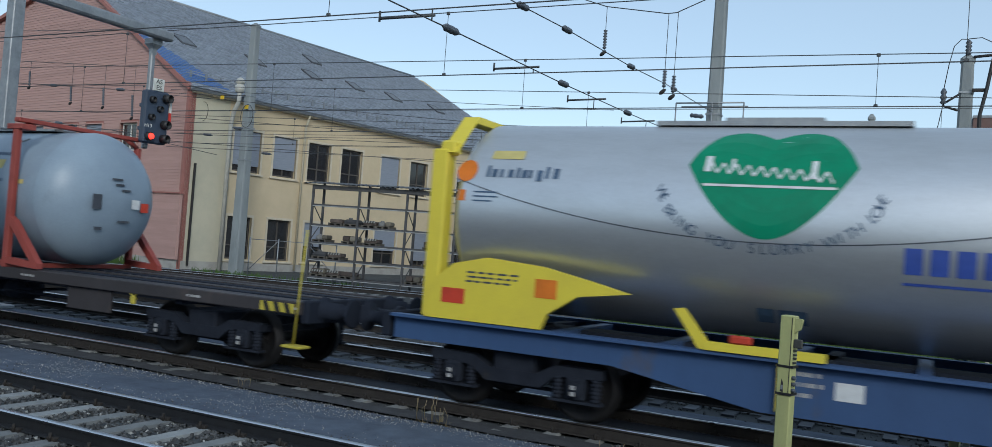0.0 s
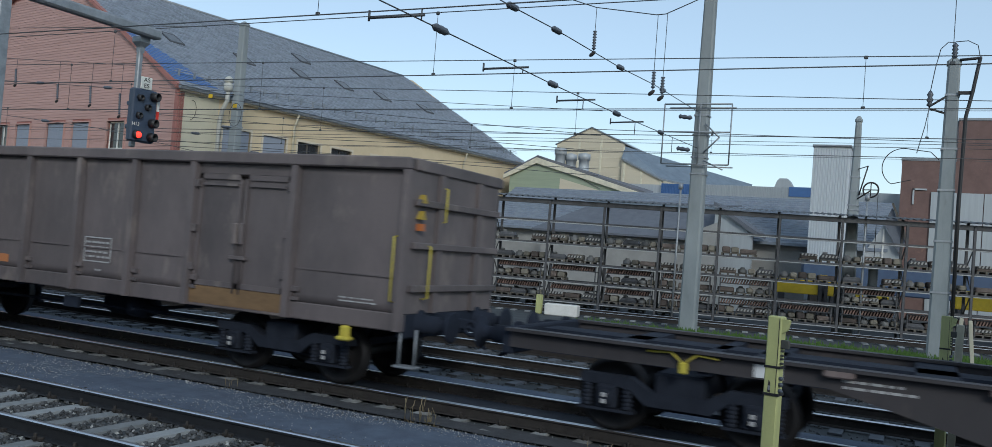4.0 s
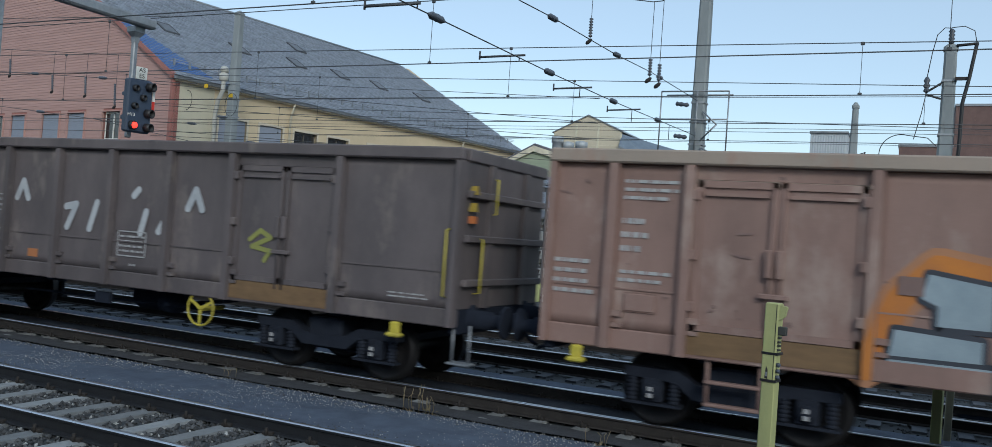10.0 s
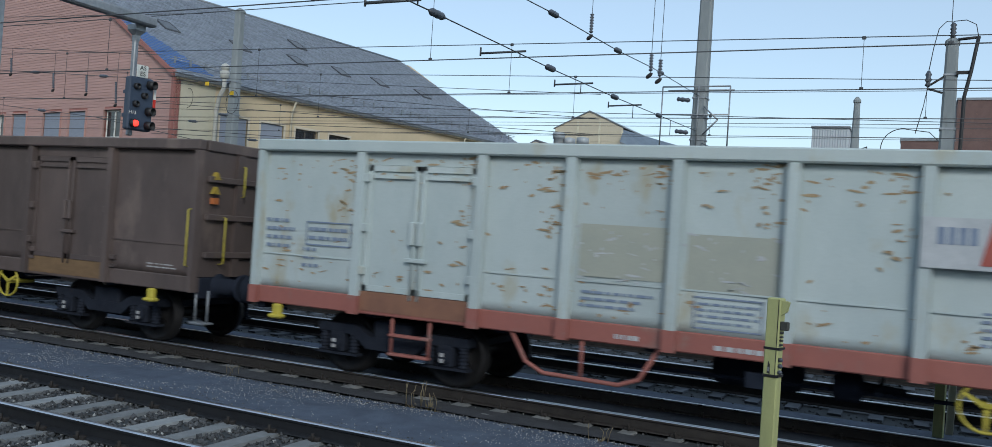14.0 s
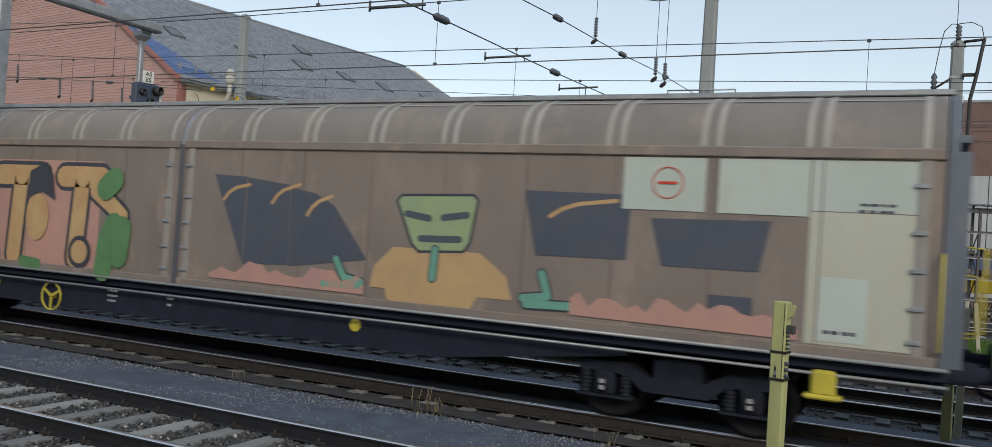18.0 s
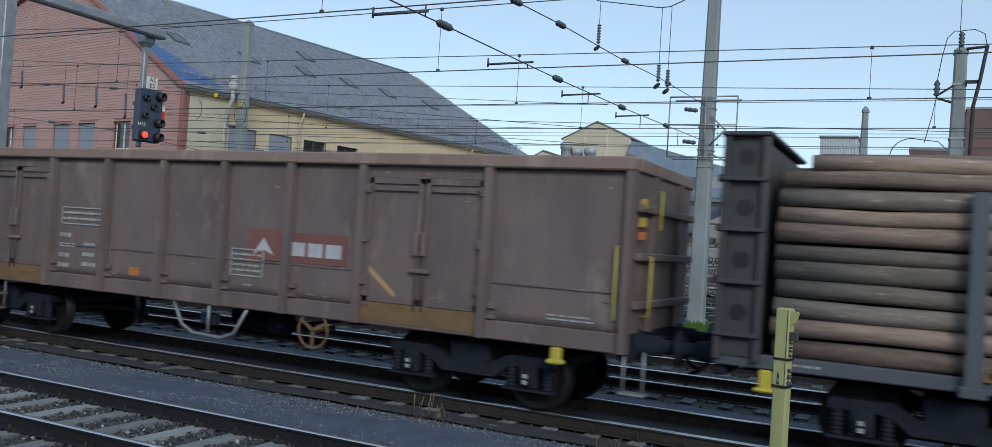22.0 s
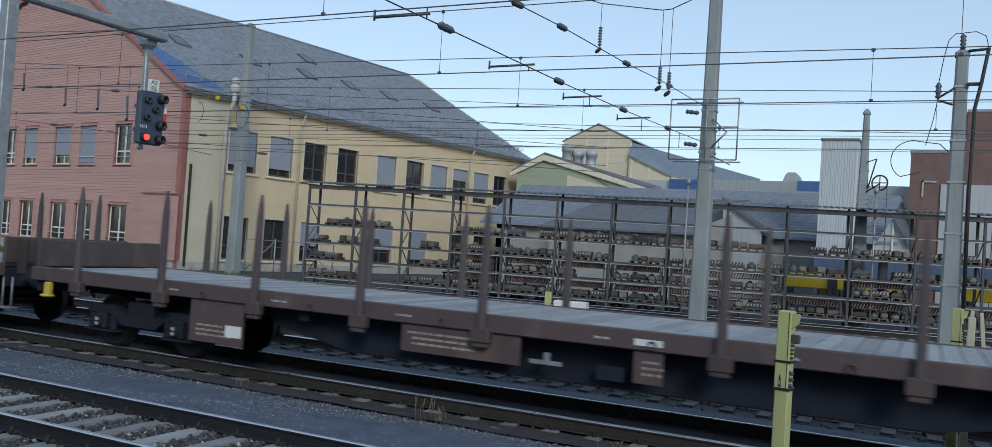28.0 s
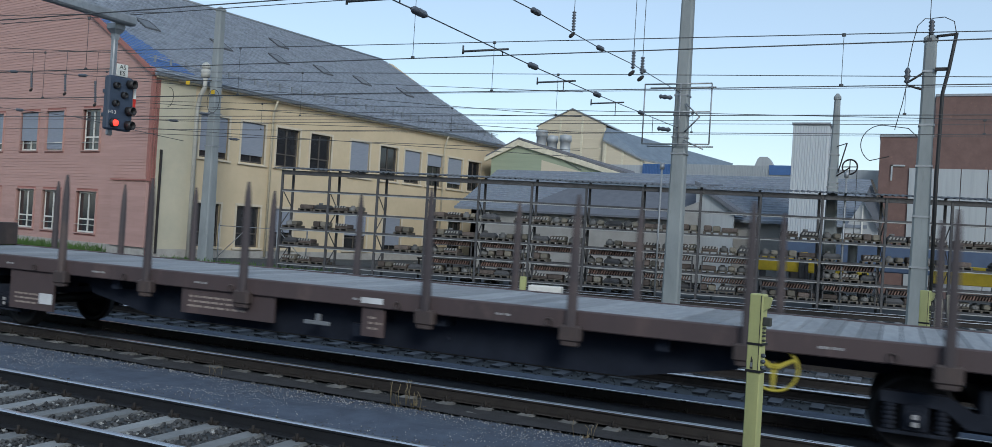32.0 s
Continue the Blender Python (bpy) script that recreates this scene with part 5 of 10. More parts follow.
part("wing_roof", sheet([(-21.1, -4.1, 3.7), (-10.3, -4.1, 3.7), (-10.3, -1.0, 5.35), (-18.9, -1.0, 5.3)], 0.12), M_WINGROOF, shed, "smooth dark wing roof")
part("clerestory", Geo().box(-18.9, -10.3, -0.95, -0.6, 5.2, 5.85), M_SHEET, shed, "grey band above the wing roof")
part("clerestory_roof", sheet([(-19.1, -1.0, 5.85), (-10.1, -1.0, 5.85), (-10.1, 3.2, 6.2), (-19.1, 3.2, 6.2)], 0.08), M_WINGROOF, shed)
part("wing_wall", Geo().box(-20.6, -10.6, -3.6, -0.9, 0, 3.7), M_PALEWALL, shed, "pale wing wall")
part("cross_gable", Geo().prism([(-10.3, 0), (-8.2, 0), (-8.2, 4.3), (-10.2, 5.6), (-10.3, 5.6)], -3.5, -3.2), M_LGREY, shed, "grey cross gable")
part("verge_board", Geo().prism([(-10.35, 5.95), (-7.95, 4.4), (-7.95, 4.15), (-10.35, 5.7)], -3.8, -0.6), M_WINGROOF, shed, "dark verge of the cross gable")
part("porch_gable", Geo().prism([(-10.95, 0), (-9.95, 0), (-9.95, 4.75), (-10.95, 4.3)], -4.5, -4.2), M_PALEWALL, shed, "white porch gable")
for k in range(3):
    part("pale_door", Geo().box(-22 + 5 * k, -20 + 5 * k, -0.04, 0, 0, 2.8), M_LGREY, shed)

corr = thing("sheet_metal_hall", pose(0, 75, -0.2), "long low hall clad in grey and blue corrugated sheet", "factory building")
part("hall_body", Geo().box(-26, 2, 0.3, 14, 0, 9.2), M_LGREY, corr)


def ribbed(x0, x1, z0, z1):
    """A sheet with upright ribs, as one body."""
    pts = []
    x = x0
    while x < x1 - 0.1:
        pts += [(x, 0.0), (x, -0.05), (x + 0.07, -0.05), (x + 0.07, 0.0)]
        x += 0.135
    return Geo().prism(pts + [(x1, 0.0), (x1, 0.3), (x0, 0.3)], z0, z1, "xy")


part("parapet", ribbed(-17, -8, 7, 9.35), M_LGREY, corr, "grey corrugated parapet")
part("blue_parapet", ribbed(-20.8, -17, 7, 9.3), M_BLUE, corr, "blue corrugated parapet")
part("blue_parapet", Geo().box(-10, -8, -0.1, -0.05, 8.6, 9.4), M_BLUE, corr, "blue corrugated parapet")
part("roof_hood", Geo().prism([(-11.2, 9.35), (-9.7, 9.35), (-10, 9.9), (-10.2, 10.1), (-10.8, 10.1), (-11, 9.9)], 0, 1.5), M_LGREY, corr)

tower = thing("clad_tower", pose(0, 49.0, -0.2), "pale grey tower clad in vertical metal sheet", "tower")
M_TOWER = mat("tower_cladding", (0.56, 0.6, 0.63), (0.49, 0.53, 0.56), 0.5, metal=0.1, scale=1.2, stretch=(4, 4, 0.2), bump=0.05)
part("tower_body", Geo().box(-5.42, -3.57, 0.1, 1.9, 0, 9.2), M_TOWER, tower)
for k in range(14):
    part("rib", Geo().prism([(-5.41 + k * 0.132, 0.0), (-5.35 + k * 0.132, 0.0), (-5.36 + k * 0.132, -0.05), (-5.4 + k * 0.132, -0.05)], 0.0, 9.12, "xy"), M_TOWER, tower, m=pose(0, 0.1, 0))
part("cap", Geo().box(-5.47, -3.52, 0, 2.0, 9.2, 9.32), M_ZINC, tower)

hr = thing("small_house", pose(0, 51.2, -0.2), "small white gabled annex at the end of the slate roof", "house")
part("house_body", Geo().prism([(-2.95, 0), (-0.95, 0), (-0.95, 3.75), (-1.81, 5.35), (-2.95, 3.3)], 0.25, 0.75), mat("white_render", (0.42, 0.44, 0.45), (0.36, 0.38, 0.39), 0.9, scale=1, bump=0.2), hr)
part("soffit", Geo().prism([(-1.81, 5.4), (-1.45, 6.25), (-0.7, 4.6), (-0.88, 3.75), (-1.06, 3.95)], -0.1, 0.22), M_WINGROOF, hr, "dark soffit under the verge")
part("verge", Geo().prism([(-1.5, 6.5), (-1.38, 6.5), (-0.58, 4.6), (-0.72, 4.5)], -0.3, 0.5), M_DKFRAME, hr, "thin dark verge")
part("window_post", Geo().box(-1.84, -1.76, 0.17, 0.25, 2.2, 5.1), M_WHITE, hr)

bb = thing("brick_factory", pose(0, 60, -0.2), "red brick factory building with pale metal panels", "factory building")
part("low_block", Geo().box(-1.3, 1.75, 0, 16, 0, 9.95), M_BRICK, bb, "red brick block")
part("tall_block", Geo().box(1.75, 16, 0, 18, 0, 12.5), M_BRICK, bb, "taller red brick block")
part("coping", Geo().box(-1.35, 1.75, -0.05, 16, 9.95, 10.1).box(1.7, 16, -0.05, 18, 12.5, 12.65), M_ZINC, bb)
for k in range(5):
    part("metal_panel", Geo().box(0.45 + k * 1.45, 1.85 + k * 1.45, -0.12, 0, 0.5, 8.0), M_LGREY, bb, "pale grey metal panel")
part("wall_bracket", Geo().box(-0.6, -0.5, -0.1, 0, 7.2, 8.2).box(-0.6, 0.2, -0.1, 0, 8.1, 8.2), M_LGREY, bb)
bw = thing("blue_container", pose(-5.2, 46, -0.2, 0, 0, 9), "long dark blue flat container behind the rack", "container")
part("container_body", Geo().soft(0, 13, 0, 2.3, 1.6, 3.0, 0.05), mat("blue_container_paint", (0.06, 0.1, 0.18), (0.05, 0.08, 0.15), 0.5, scale=2), bw)
for x in (0.6, 6.4, 12.2):
    part("support", Geo().soft(x - 0.2, x + 0.2, 0.3, 2.0, 0, 1.6, 0.03), M_DARK, bw)
for x0, x1, z0, z1, y in ((-6.15, -3.3, 1.38, 2.05, 44.0), (-4.22, -3.85, 2.06, 2.36, 44.0), (-2.6, -2.25, 1.4, 1.9, 44.0), (-1.65, -1.15, 1.3, 1.58, 44.0), (1.5, 4.4, 1.3, 2.15, 44.5)):
    f = thing("yellow_frame", pose((x0 + x1) / 2, y, -0.2, 0, 0, 10), "yellow steel machine frame lying on blocks", "machine part", "yellow frames")
    w = (x1 - x0) / 2
    part("frame_beam", Geo().soft(-w, w, -0.2, 0.2, z0, z1, 0.03), CARGO[4], f)
    for u in (-w + 0.1, w - 0.4):
        part("frame_foot", Geo().soft(u, u + 0.3, -0.25, 0.25, 0, z0, 0.02), CARGO[1], f)


# ---- the freight train ----
TRACK_Y, SPEED, WHEEL_R = 11.55, 10.35, 0.46


def run(t):
    """How far the slowly braking train has gone at t seconds."""
    return 10.64 * t - 0.007 * t * t



WAGONS, WHEELS = [], []
HW = 1.45
# grimy steel, with the bluish shade below the wagons mixed into both colours
M_BOGIE = mat("bogie_grime_shade", (0.02, 0.025, 0.037), (0.014, 0.017, 0.026), 0.85, scale=5, grain=60, bump=0.3, c=(0.034, 0.031, 0.03), c_amount=0.25, c_scale=3, spec=0.2)
M_UNDER = mat("underframe_grime_shade", (0.019, 0.025, 0.04), (0.014, 0.018, 0.029), 0.9, scale=3, bump=0.2, spec=0.2)
M_TYRE = mat("wheel_steel", (0.03, 0.029, 0.03), (0.02, 0.02, 0.022), 0.55, metal=0.6, scale=5, bump=0.05)
M_YEL = mat("yellow_paint", (0.56, 0.47, 0.06), (0.44, 0.37, 0.06), 0.55, scale=6, bump=0.05, c=(0.2, 0.14, 0.06), c_amount=0.25, c_scale=6)
M_MARK = mat("marking_white", (0.46, 0.46, 0.46), (0.3, 0.3, 0.3), 0.7, scale=8, bump=0)
M_MARKDK = mat("marking_black", (0.07, 0.08, 0.1), None, 0.7, bump=0)
M_MARKYEL = mat("marking_pale_yellow", (0.6, 0.52, 0.2), None, 0.7, bump=0)
M_TAN = mat("door_sill_board", (0.21, 0.13, 0.065), (0.15, 0.095, 0.05), 0.8, scale=3, stretch=(1, 1, 3), bump=0.2)
M_ORANGE = mat("orange_sill", (0.34, 0.125, 0.1), (0.28, 0.105, 0.088), 0.7, scale=2, bump=0.1, c=(0.27, 0.17, 0.145), c_amount=0.55, c_scale=2)
M_REDP = mat("red_panel_paint", (0.38, 0.095, 0.07), (0.33, 0.085, 0.065), 0.6, scale=2, bump=0.05)
M_STICK = mat("sticker_white", (0.7, 0.72, 0.73), None, 0.5, bump=0)


def paint(name, a, b, rust, amount=0.35):
    return mat(name, a, b, 0.62, scale=0.9, stretch=(1, 1, 0.5), grain=45, bump=0.12, c=rust, c_amount=amount + 0.2, c_scale=1.2, c_stretch=(1.3, 1.3, 0.6), rnd=0.06)


P_DARK = paint("wagon_dark_brown", (0.145, 0.122, 0.122), (0.085, 0.074, 0.076), (0.19, 0.16, 0.148))
P_DUSK = paint("wagon_dark_plum", (0.112, 0.096, 0.102), (0.07, 0.061, 0.067), (0.15, 0.126, 0.122))
P_UMBER = paint("wagon_umber", (0.125, 0.094, 0.084), (0.078, 0.061, 0.057), (0.16, 0.122, 0.106))
P_MAROON = paint("wagon_maroon", (0.21, 0.137, 0.12), (0.142, 0.098, 0.09), (0.25, 0.18, 0.158))
P_RUST = paint("wagon_red_brown", (0.3, 0.192, 0.16), (0.212, 0.136, 0.114), (0.345, 0.26, 0.222), 0.4)
P_BROWN = paint("wagon_brown", (0.186, 0.142, 0.132), (0.12, 0.096, 0.092), (0.235, 0.19, 0.172))
P_WHITE = paint("wagon_chalky_white", (0.48, 0.54, 0.53), (0.4, 0.465, 0.465), (0.38, 0.36, 0.27), 0.34)
P_MINT = paint("wagon_pale_green", (0.42, 0.49, 0.455), (0.365, 0.43, 0.405), (0.33, 0.32, 0.25), 0.2)
P_FLAT = paint("flat_brown", (0.075, 0.058, 0.055), (0.055, 0.043, 0.042), (0.11, 0.08, 0.068))
P_BLACKF = paint("flat_sooty", (0.05, 0.045, 0.048), (0.034, 0.031, 0.034), (0.075, 0.062, 0.058))
P_BLUEW = paint("wagon_blue", (0.045, 0.095, 0.215), (0.034, 0.072, 0.17), (0.08, 0.075, 0.085), 0.2)
P_GREY = paint("wagon_grey", (0.092, 0.102, 0.12), (0.07, 0.077, 0.092), (0.125, 0.11, 0.098), 0.2)
P_HAB = paint("wagon_grey_brown", (0.225, 0.188, 0.165), (0.175, 0.145, 0.128), (0.26, 0.21, 0.18))
P_HABROOF = paint("wagon_roof_grey", (0.215, 0.2, 0.188), (0.17, 0.158, 0.15), (0.25, 0.215, 0.19))
P_END = paint("wagon_end_blue_grey", (0.14, 0.168, 0.205), (0.105, 0.125, 0.155), (0.18, 0.175, 0.17), 0.25)

wheel_prof = [(-0.755 - 0.1, 0.08), (-0.755 - 0.09, 0.16), (-0.815, 0.17), (-0.81, 0.38), (-0.825, 0.4), (-0.825, 0.45), (-0.70, 0.465), (-0.685, 0.49), (-0.675, 0.49), (-0.67, 0.4), (-0.74, 0.38), (-0.74, 0.17), (-0.66, 0.16), (-0.65, 0.085)]
ws = Geo().lathe((0, 0, 0), (0, 1, 0), [(-1.12, 0.06), *wheel_prof, *[(-h, r) for h, r in reversed(wheel_prof)], (1.12, 0.06)], 26)
for s in (-1, 1):
    for k in range(5):
        a = 2 * math.pi * k / 5
        ws.box(0.25 * math.cos(a) - 0.03, 0.25 * math.cos(a) + 0.03, s * 0.835 - 0.012, s * 0.835 + 0.012, 0.25 * math.sin(a) - 0.03, 0.25 * math.sin(a) + 0.03)
WHEELSET = ws.mesh("wheelset", M_TYRE)
fr = Geo()
for s in (-1, 1):
    y0, y1 = s * 1.02 - 0.09, s * 1.02 + 0.09
    fr.prism([(-1.25, 0.62), (-1.25, 0.74), (-0.6, 0.74), (-0.35, 0.6), (0.35, 0.6), (0.6, 0.74), (1.25, 0.74), (1.25, 0.62), (0.62, 0.6), (0.4, 0.42), (-0.4, 0.42), (-0.62, 0.6)], y0, y1)
fr.soft(-0.3, 0.3, -1.1, 1.1, 0.55, 0.85, 0.03).box(-1.22, -1.12, -1.0, 1.0, 0.6, 0.7).box(1.12, 1.22, -1.0, 1.0, 0.6, 0.7)
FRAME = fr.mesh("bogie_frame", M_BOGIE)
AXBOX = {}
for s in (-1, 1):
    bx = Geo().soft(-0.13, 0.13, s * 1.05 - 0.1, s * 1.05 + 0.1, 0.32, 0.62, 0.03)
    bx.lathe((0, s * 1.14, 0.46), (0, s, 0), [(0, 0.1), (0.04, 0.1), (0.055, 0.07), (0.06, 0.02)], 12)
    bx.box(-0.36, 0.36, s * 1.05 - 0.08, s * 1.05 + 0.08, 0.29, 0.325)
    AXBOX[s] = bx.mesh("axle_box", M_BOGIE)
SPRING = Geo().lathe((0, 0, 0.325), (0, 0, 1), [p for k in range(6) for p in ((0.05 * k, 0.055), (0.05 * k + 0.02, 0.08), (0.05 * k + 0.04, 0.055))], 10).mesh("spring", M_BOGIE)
mk = Geo().box(-0.028, 0.028, -1.212, -1.198, 0.395, 0.445)
AXMARK = mk.mesh("axle_mark", M_MARK)


def bogie(w, x, marks=True):
    b = part("bogie", FRAME, None, w, m=pose(x, 0, 0))
    for d in (-0.9, 0.9):
        ob = part("wheelset", WHEELSET, None, b, m=pose(d, 0, WHEEL_R))
        WHEELS.append((ob, d, w, x + d))
        for s in (-1, 1):
            part("axle_box", AXBOX[s], None, b, m=pose(d, 0, 0))
            for dx in (-0.26, 0.26):
                part("spring", SPRING, None, b, m=pose(d + dx, s * 1.05, 0))
        if marks:
            for dz in (0, 0.08):
                part("axle_mark", AXMARK, None, b, m=pose(d, 0, dz))
    for y in (-0.7, 0.7):
        part("brake_rod", Geo().bar((-1.0, y, 0.35), (1.0, y, 0.35), 0.03, 6), M_BOGIE, b)


buf = Geo().lathe((0, 0, 0), (1, 0, 0), [(-0.06, 0.2), (0, 0.2), (0.01, 0.13), (0.3, 0.125), (0.31, 0.09), (0.48, 0.09), (0.5, 0.22), (0.52, 0.225), (0.535, 0.2)], 16)
BUFFER = buf.mesh("buffer", M_UNDER)
hk = Geo().soft(-0.1, 0.3, -0.05, 0.05, -0.08, 0.08, 0.02).wheel_ring((0.36, 0, -0.05), (0, 1, 0), 0.1, 0.03, 12, 6).tube([(0, 0.3, 0), (0.25, 0.28, -0.1), (0.4, 0.25, -0.3), (0.53, 0.2, -0.35)], 0.03, 6)
HOOK = hk.mesh("coupling", M_UNDER)


def running_gear(w, L, pivot, wide=2.5, z0=0.82, z1=1.15):
    for x in (-pivot, -(L - pivot)):
        bogie(w, x)
    for x, r in ((0, 0), (-L, 180)):
        for y in (-0.875, 0.875):
            part("buffer", BUFFER, None, w, m=pose(x, y, 1.05, 0, 0, r))
        part("coupling", HOOK, None, w, m=pose(x, 0, 1.03, 0, 0, r))
    for x in (-0.14, -L):
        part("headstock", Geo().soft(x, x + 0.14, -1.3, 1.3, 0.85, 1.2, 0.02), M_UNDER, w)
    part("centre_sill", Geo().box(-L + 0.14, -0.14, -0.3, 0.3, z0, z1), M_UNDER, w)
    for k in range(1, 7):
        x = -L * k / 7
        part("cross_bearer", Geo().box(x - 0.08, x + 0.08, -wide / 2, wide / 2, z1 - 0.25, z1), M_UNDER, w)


def brake_gear(w, x):
    part("air_tank", Geo().lathe((x - 0.6, 0.35, 0.62), (1, 0, 0), [(0, 0.05), (0.05, 0.2), (0.15, 0.23), (1.05, 0.23), (1.15, 0.2), (1.2, 0.05)], 14), M_UNDER, w)
    part("brake_cylinder", Geo().lathe((x + 1.0, -0.5, 0.68), (1, 0, 0), [(0, 0.18), (0.3, 0.18), (0.34, 0.08), (0.8, 0.05)], 12), M_UNDER, w)
    part("brake_lever", Geo().bar((x + 1.5, -1.0, 0.7), (x + 1.5, 0.6, 0.7), 0.03, 6).bar((x - 2.5, -0.6, 0.6), (x + 3, -0.6, 0.66), 0.025, 6).box(x + 0.1, x + 0.45, -1.22, -1.15, 0.62, 0.8), M_UNDER, w)


def hand_wheel(w, x, z=0.76, r=0.26, m=None, y=-1.36):
    h = part("hand_wheel", Geo().wheel_ring((x, y, z), (0, 1, 0), r, 0.017, 28, 6), m or M_YEL, w, "yellow brake hand wheel" if not m else "brake hand wheel")
    g = Geo()
    for k in range(3):
        a = 0.5 + 2 * math.pi * k / 3
        g.prism([(x + p * math.cos(a) - q * math.sin(a), z + p * math.sin(a) + q * math.cos(a)) for p, q in ((0, -0.028), (r, -0.016), (r, 0.016), (0, 0.028))], y - 0.008, y + 0.008)
    part("spoke", g.bar((x, y, z), (x, y + 0.5, z), 0.04, 8), m or M_YEL, h)


def marks(w, x, z, wd, h, rows, material=None, y=None, seed=0, name="marking", box=False, cols=1):
    """Unreadable writing: rows of short bars on the side, x and z at the lower left corner."""
    r = random.Random(int(x * 100) + int(z * 100) + seed)
    y = -1.385 if y is None else y
    g = Geo()
    rh = h / rows
    for i in range(rows):
        p = x + (0 if box else r.uniform(0, 0.06) * wd)
        end = x + wd * (1 if box else r.uniform(0.7, 1.0))
        while p < end - 0.04:
            q = min(end, p + r.uniform(0.05, 0.2) * max(0.4, min(wd, 0.8)))
            g.box(p, q, y - 0.004, y, z + rh * i + rh * 0.3, z + rh * i + rh * 0.7)
            p = q + r.uniform(0.012, 0.04)
    if box:
        for a, b, c, d in ((x - 0.05, x + wd + 0.05, z - 0.05, z - 0.03), (x - 0.05, x + wd + 0.05, z + h + 0.03, z + h + 0.05), (x - 0.05, x - 0.03, z - 0.05, z + h + 0.05), (x + wd + 0.03, x + wd + 0.05, z - 0.05, z + h + 0.05)):
            g.box(a, b, y - 0.004, y, c, d)
    return tagged(part(name, g, material or M_MARK, w), kind="stuff")


def flatpoly(g, pts, y, mi=0, t=0.004):
    return g.prism(pts, y - t, y, "xz", mi)


def wagon(name, XR, tref, L, label, category="freight wagon"):
    w = thing(name, pose(XR, TRACK_Y, 0), label, category, "freight train wagons")
    w_info = (w, XR, tref, L)
    WAGONS.append(w_info)
    return w


def dented_panel(x0, x1, z0, z1, depth=0.022, back=-1.33, front=-1.38):
    """A steel sheet between two ribs, knocked inwards here and there."""
    r = random.Random(int(-x0 * 131 + x1 * 17 + len(WAGONS) * 7))
    nx, nz = max(4, int((x1 - x0) / 0.11)), 16
    hits = [(r.uniform(0.1, 0.9), r.uniform(0.1, 0.9), r.uniform(0.12, 0.4), r.uniform(0.25, 1.0)) for _ in range(6)]

    def y_at(u, v):
        edge = min(1.0, 7 * min(u, 1 - u), 9 * min(v, 1 - v))
        d = 0.35 * math.sin(math.pi * u) * math.sin(math.pi * v)
        for hu, hv, hr, k in hits:
            q = ((u - hu) ** 2 + (v - hv) ** 2) / (hr * hr)
            d += 0.6 * k * math.exp(-2.5 * q)
        return front + depth * edge * min(1.0, d)
    n = nx + 1
    vs = [(x0 + (x1 - x0) * i / nx, y_at(i / nx, j / nz), z0 + (z1 - z0) * j / nz) for j in range(nz + 1) for i in range(n)]
    g = Geo().add(vs, [(j * n + i, j * n + i + 1, (j + 1) * n + i + 1, (j + 1) * n + i) for j in range(nz) for i in range(nx)], 0, True)
    o = len(g.v)
    g.v += [(x0, back, z0), (x1, back, z0), (x1, back, z1), (x0, back, z1)]
    t = nz * n
    for f in ([o + 3, o + 2, o + 1, o], [*reversed(range(n)), o, o + 1], [*range(t, t + n), o + 2, o + 3], [*[k * n for k in range(nz + 1)], o + 3, o], [*[k * n + nx for k in reversed(range(nz + 1))], o + 1, o + 2]):
        g.f.append(f)
        g.m.append(0)
    return g


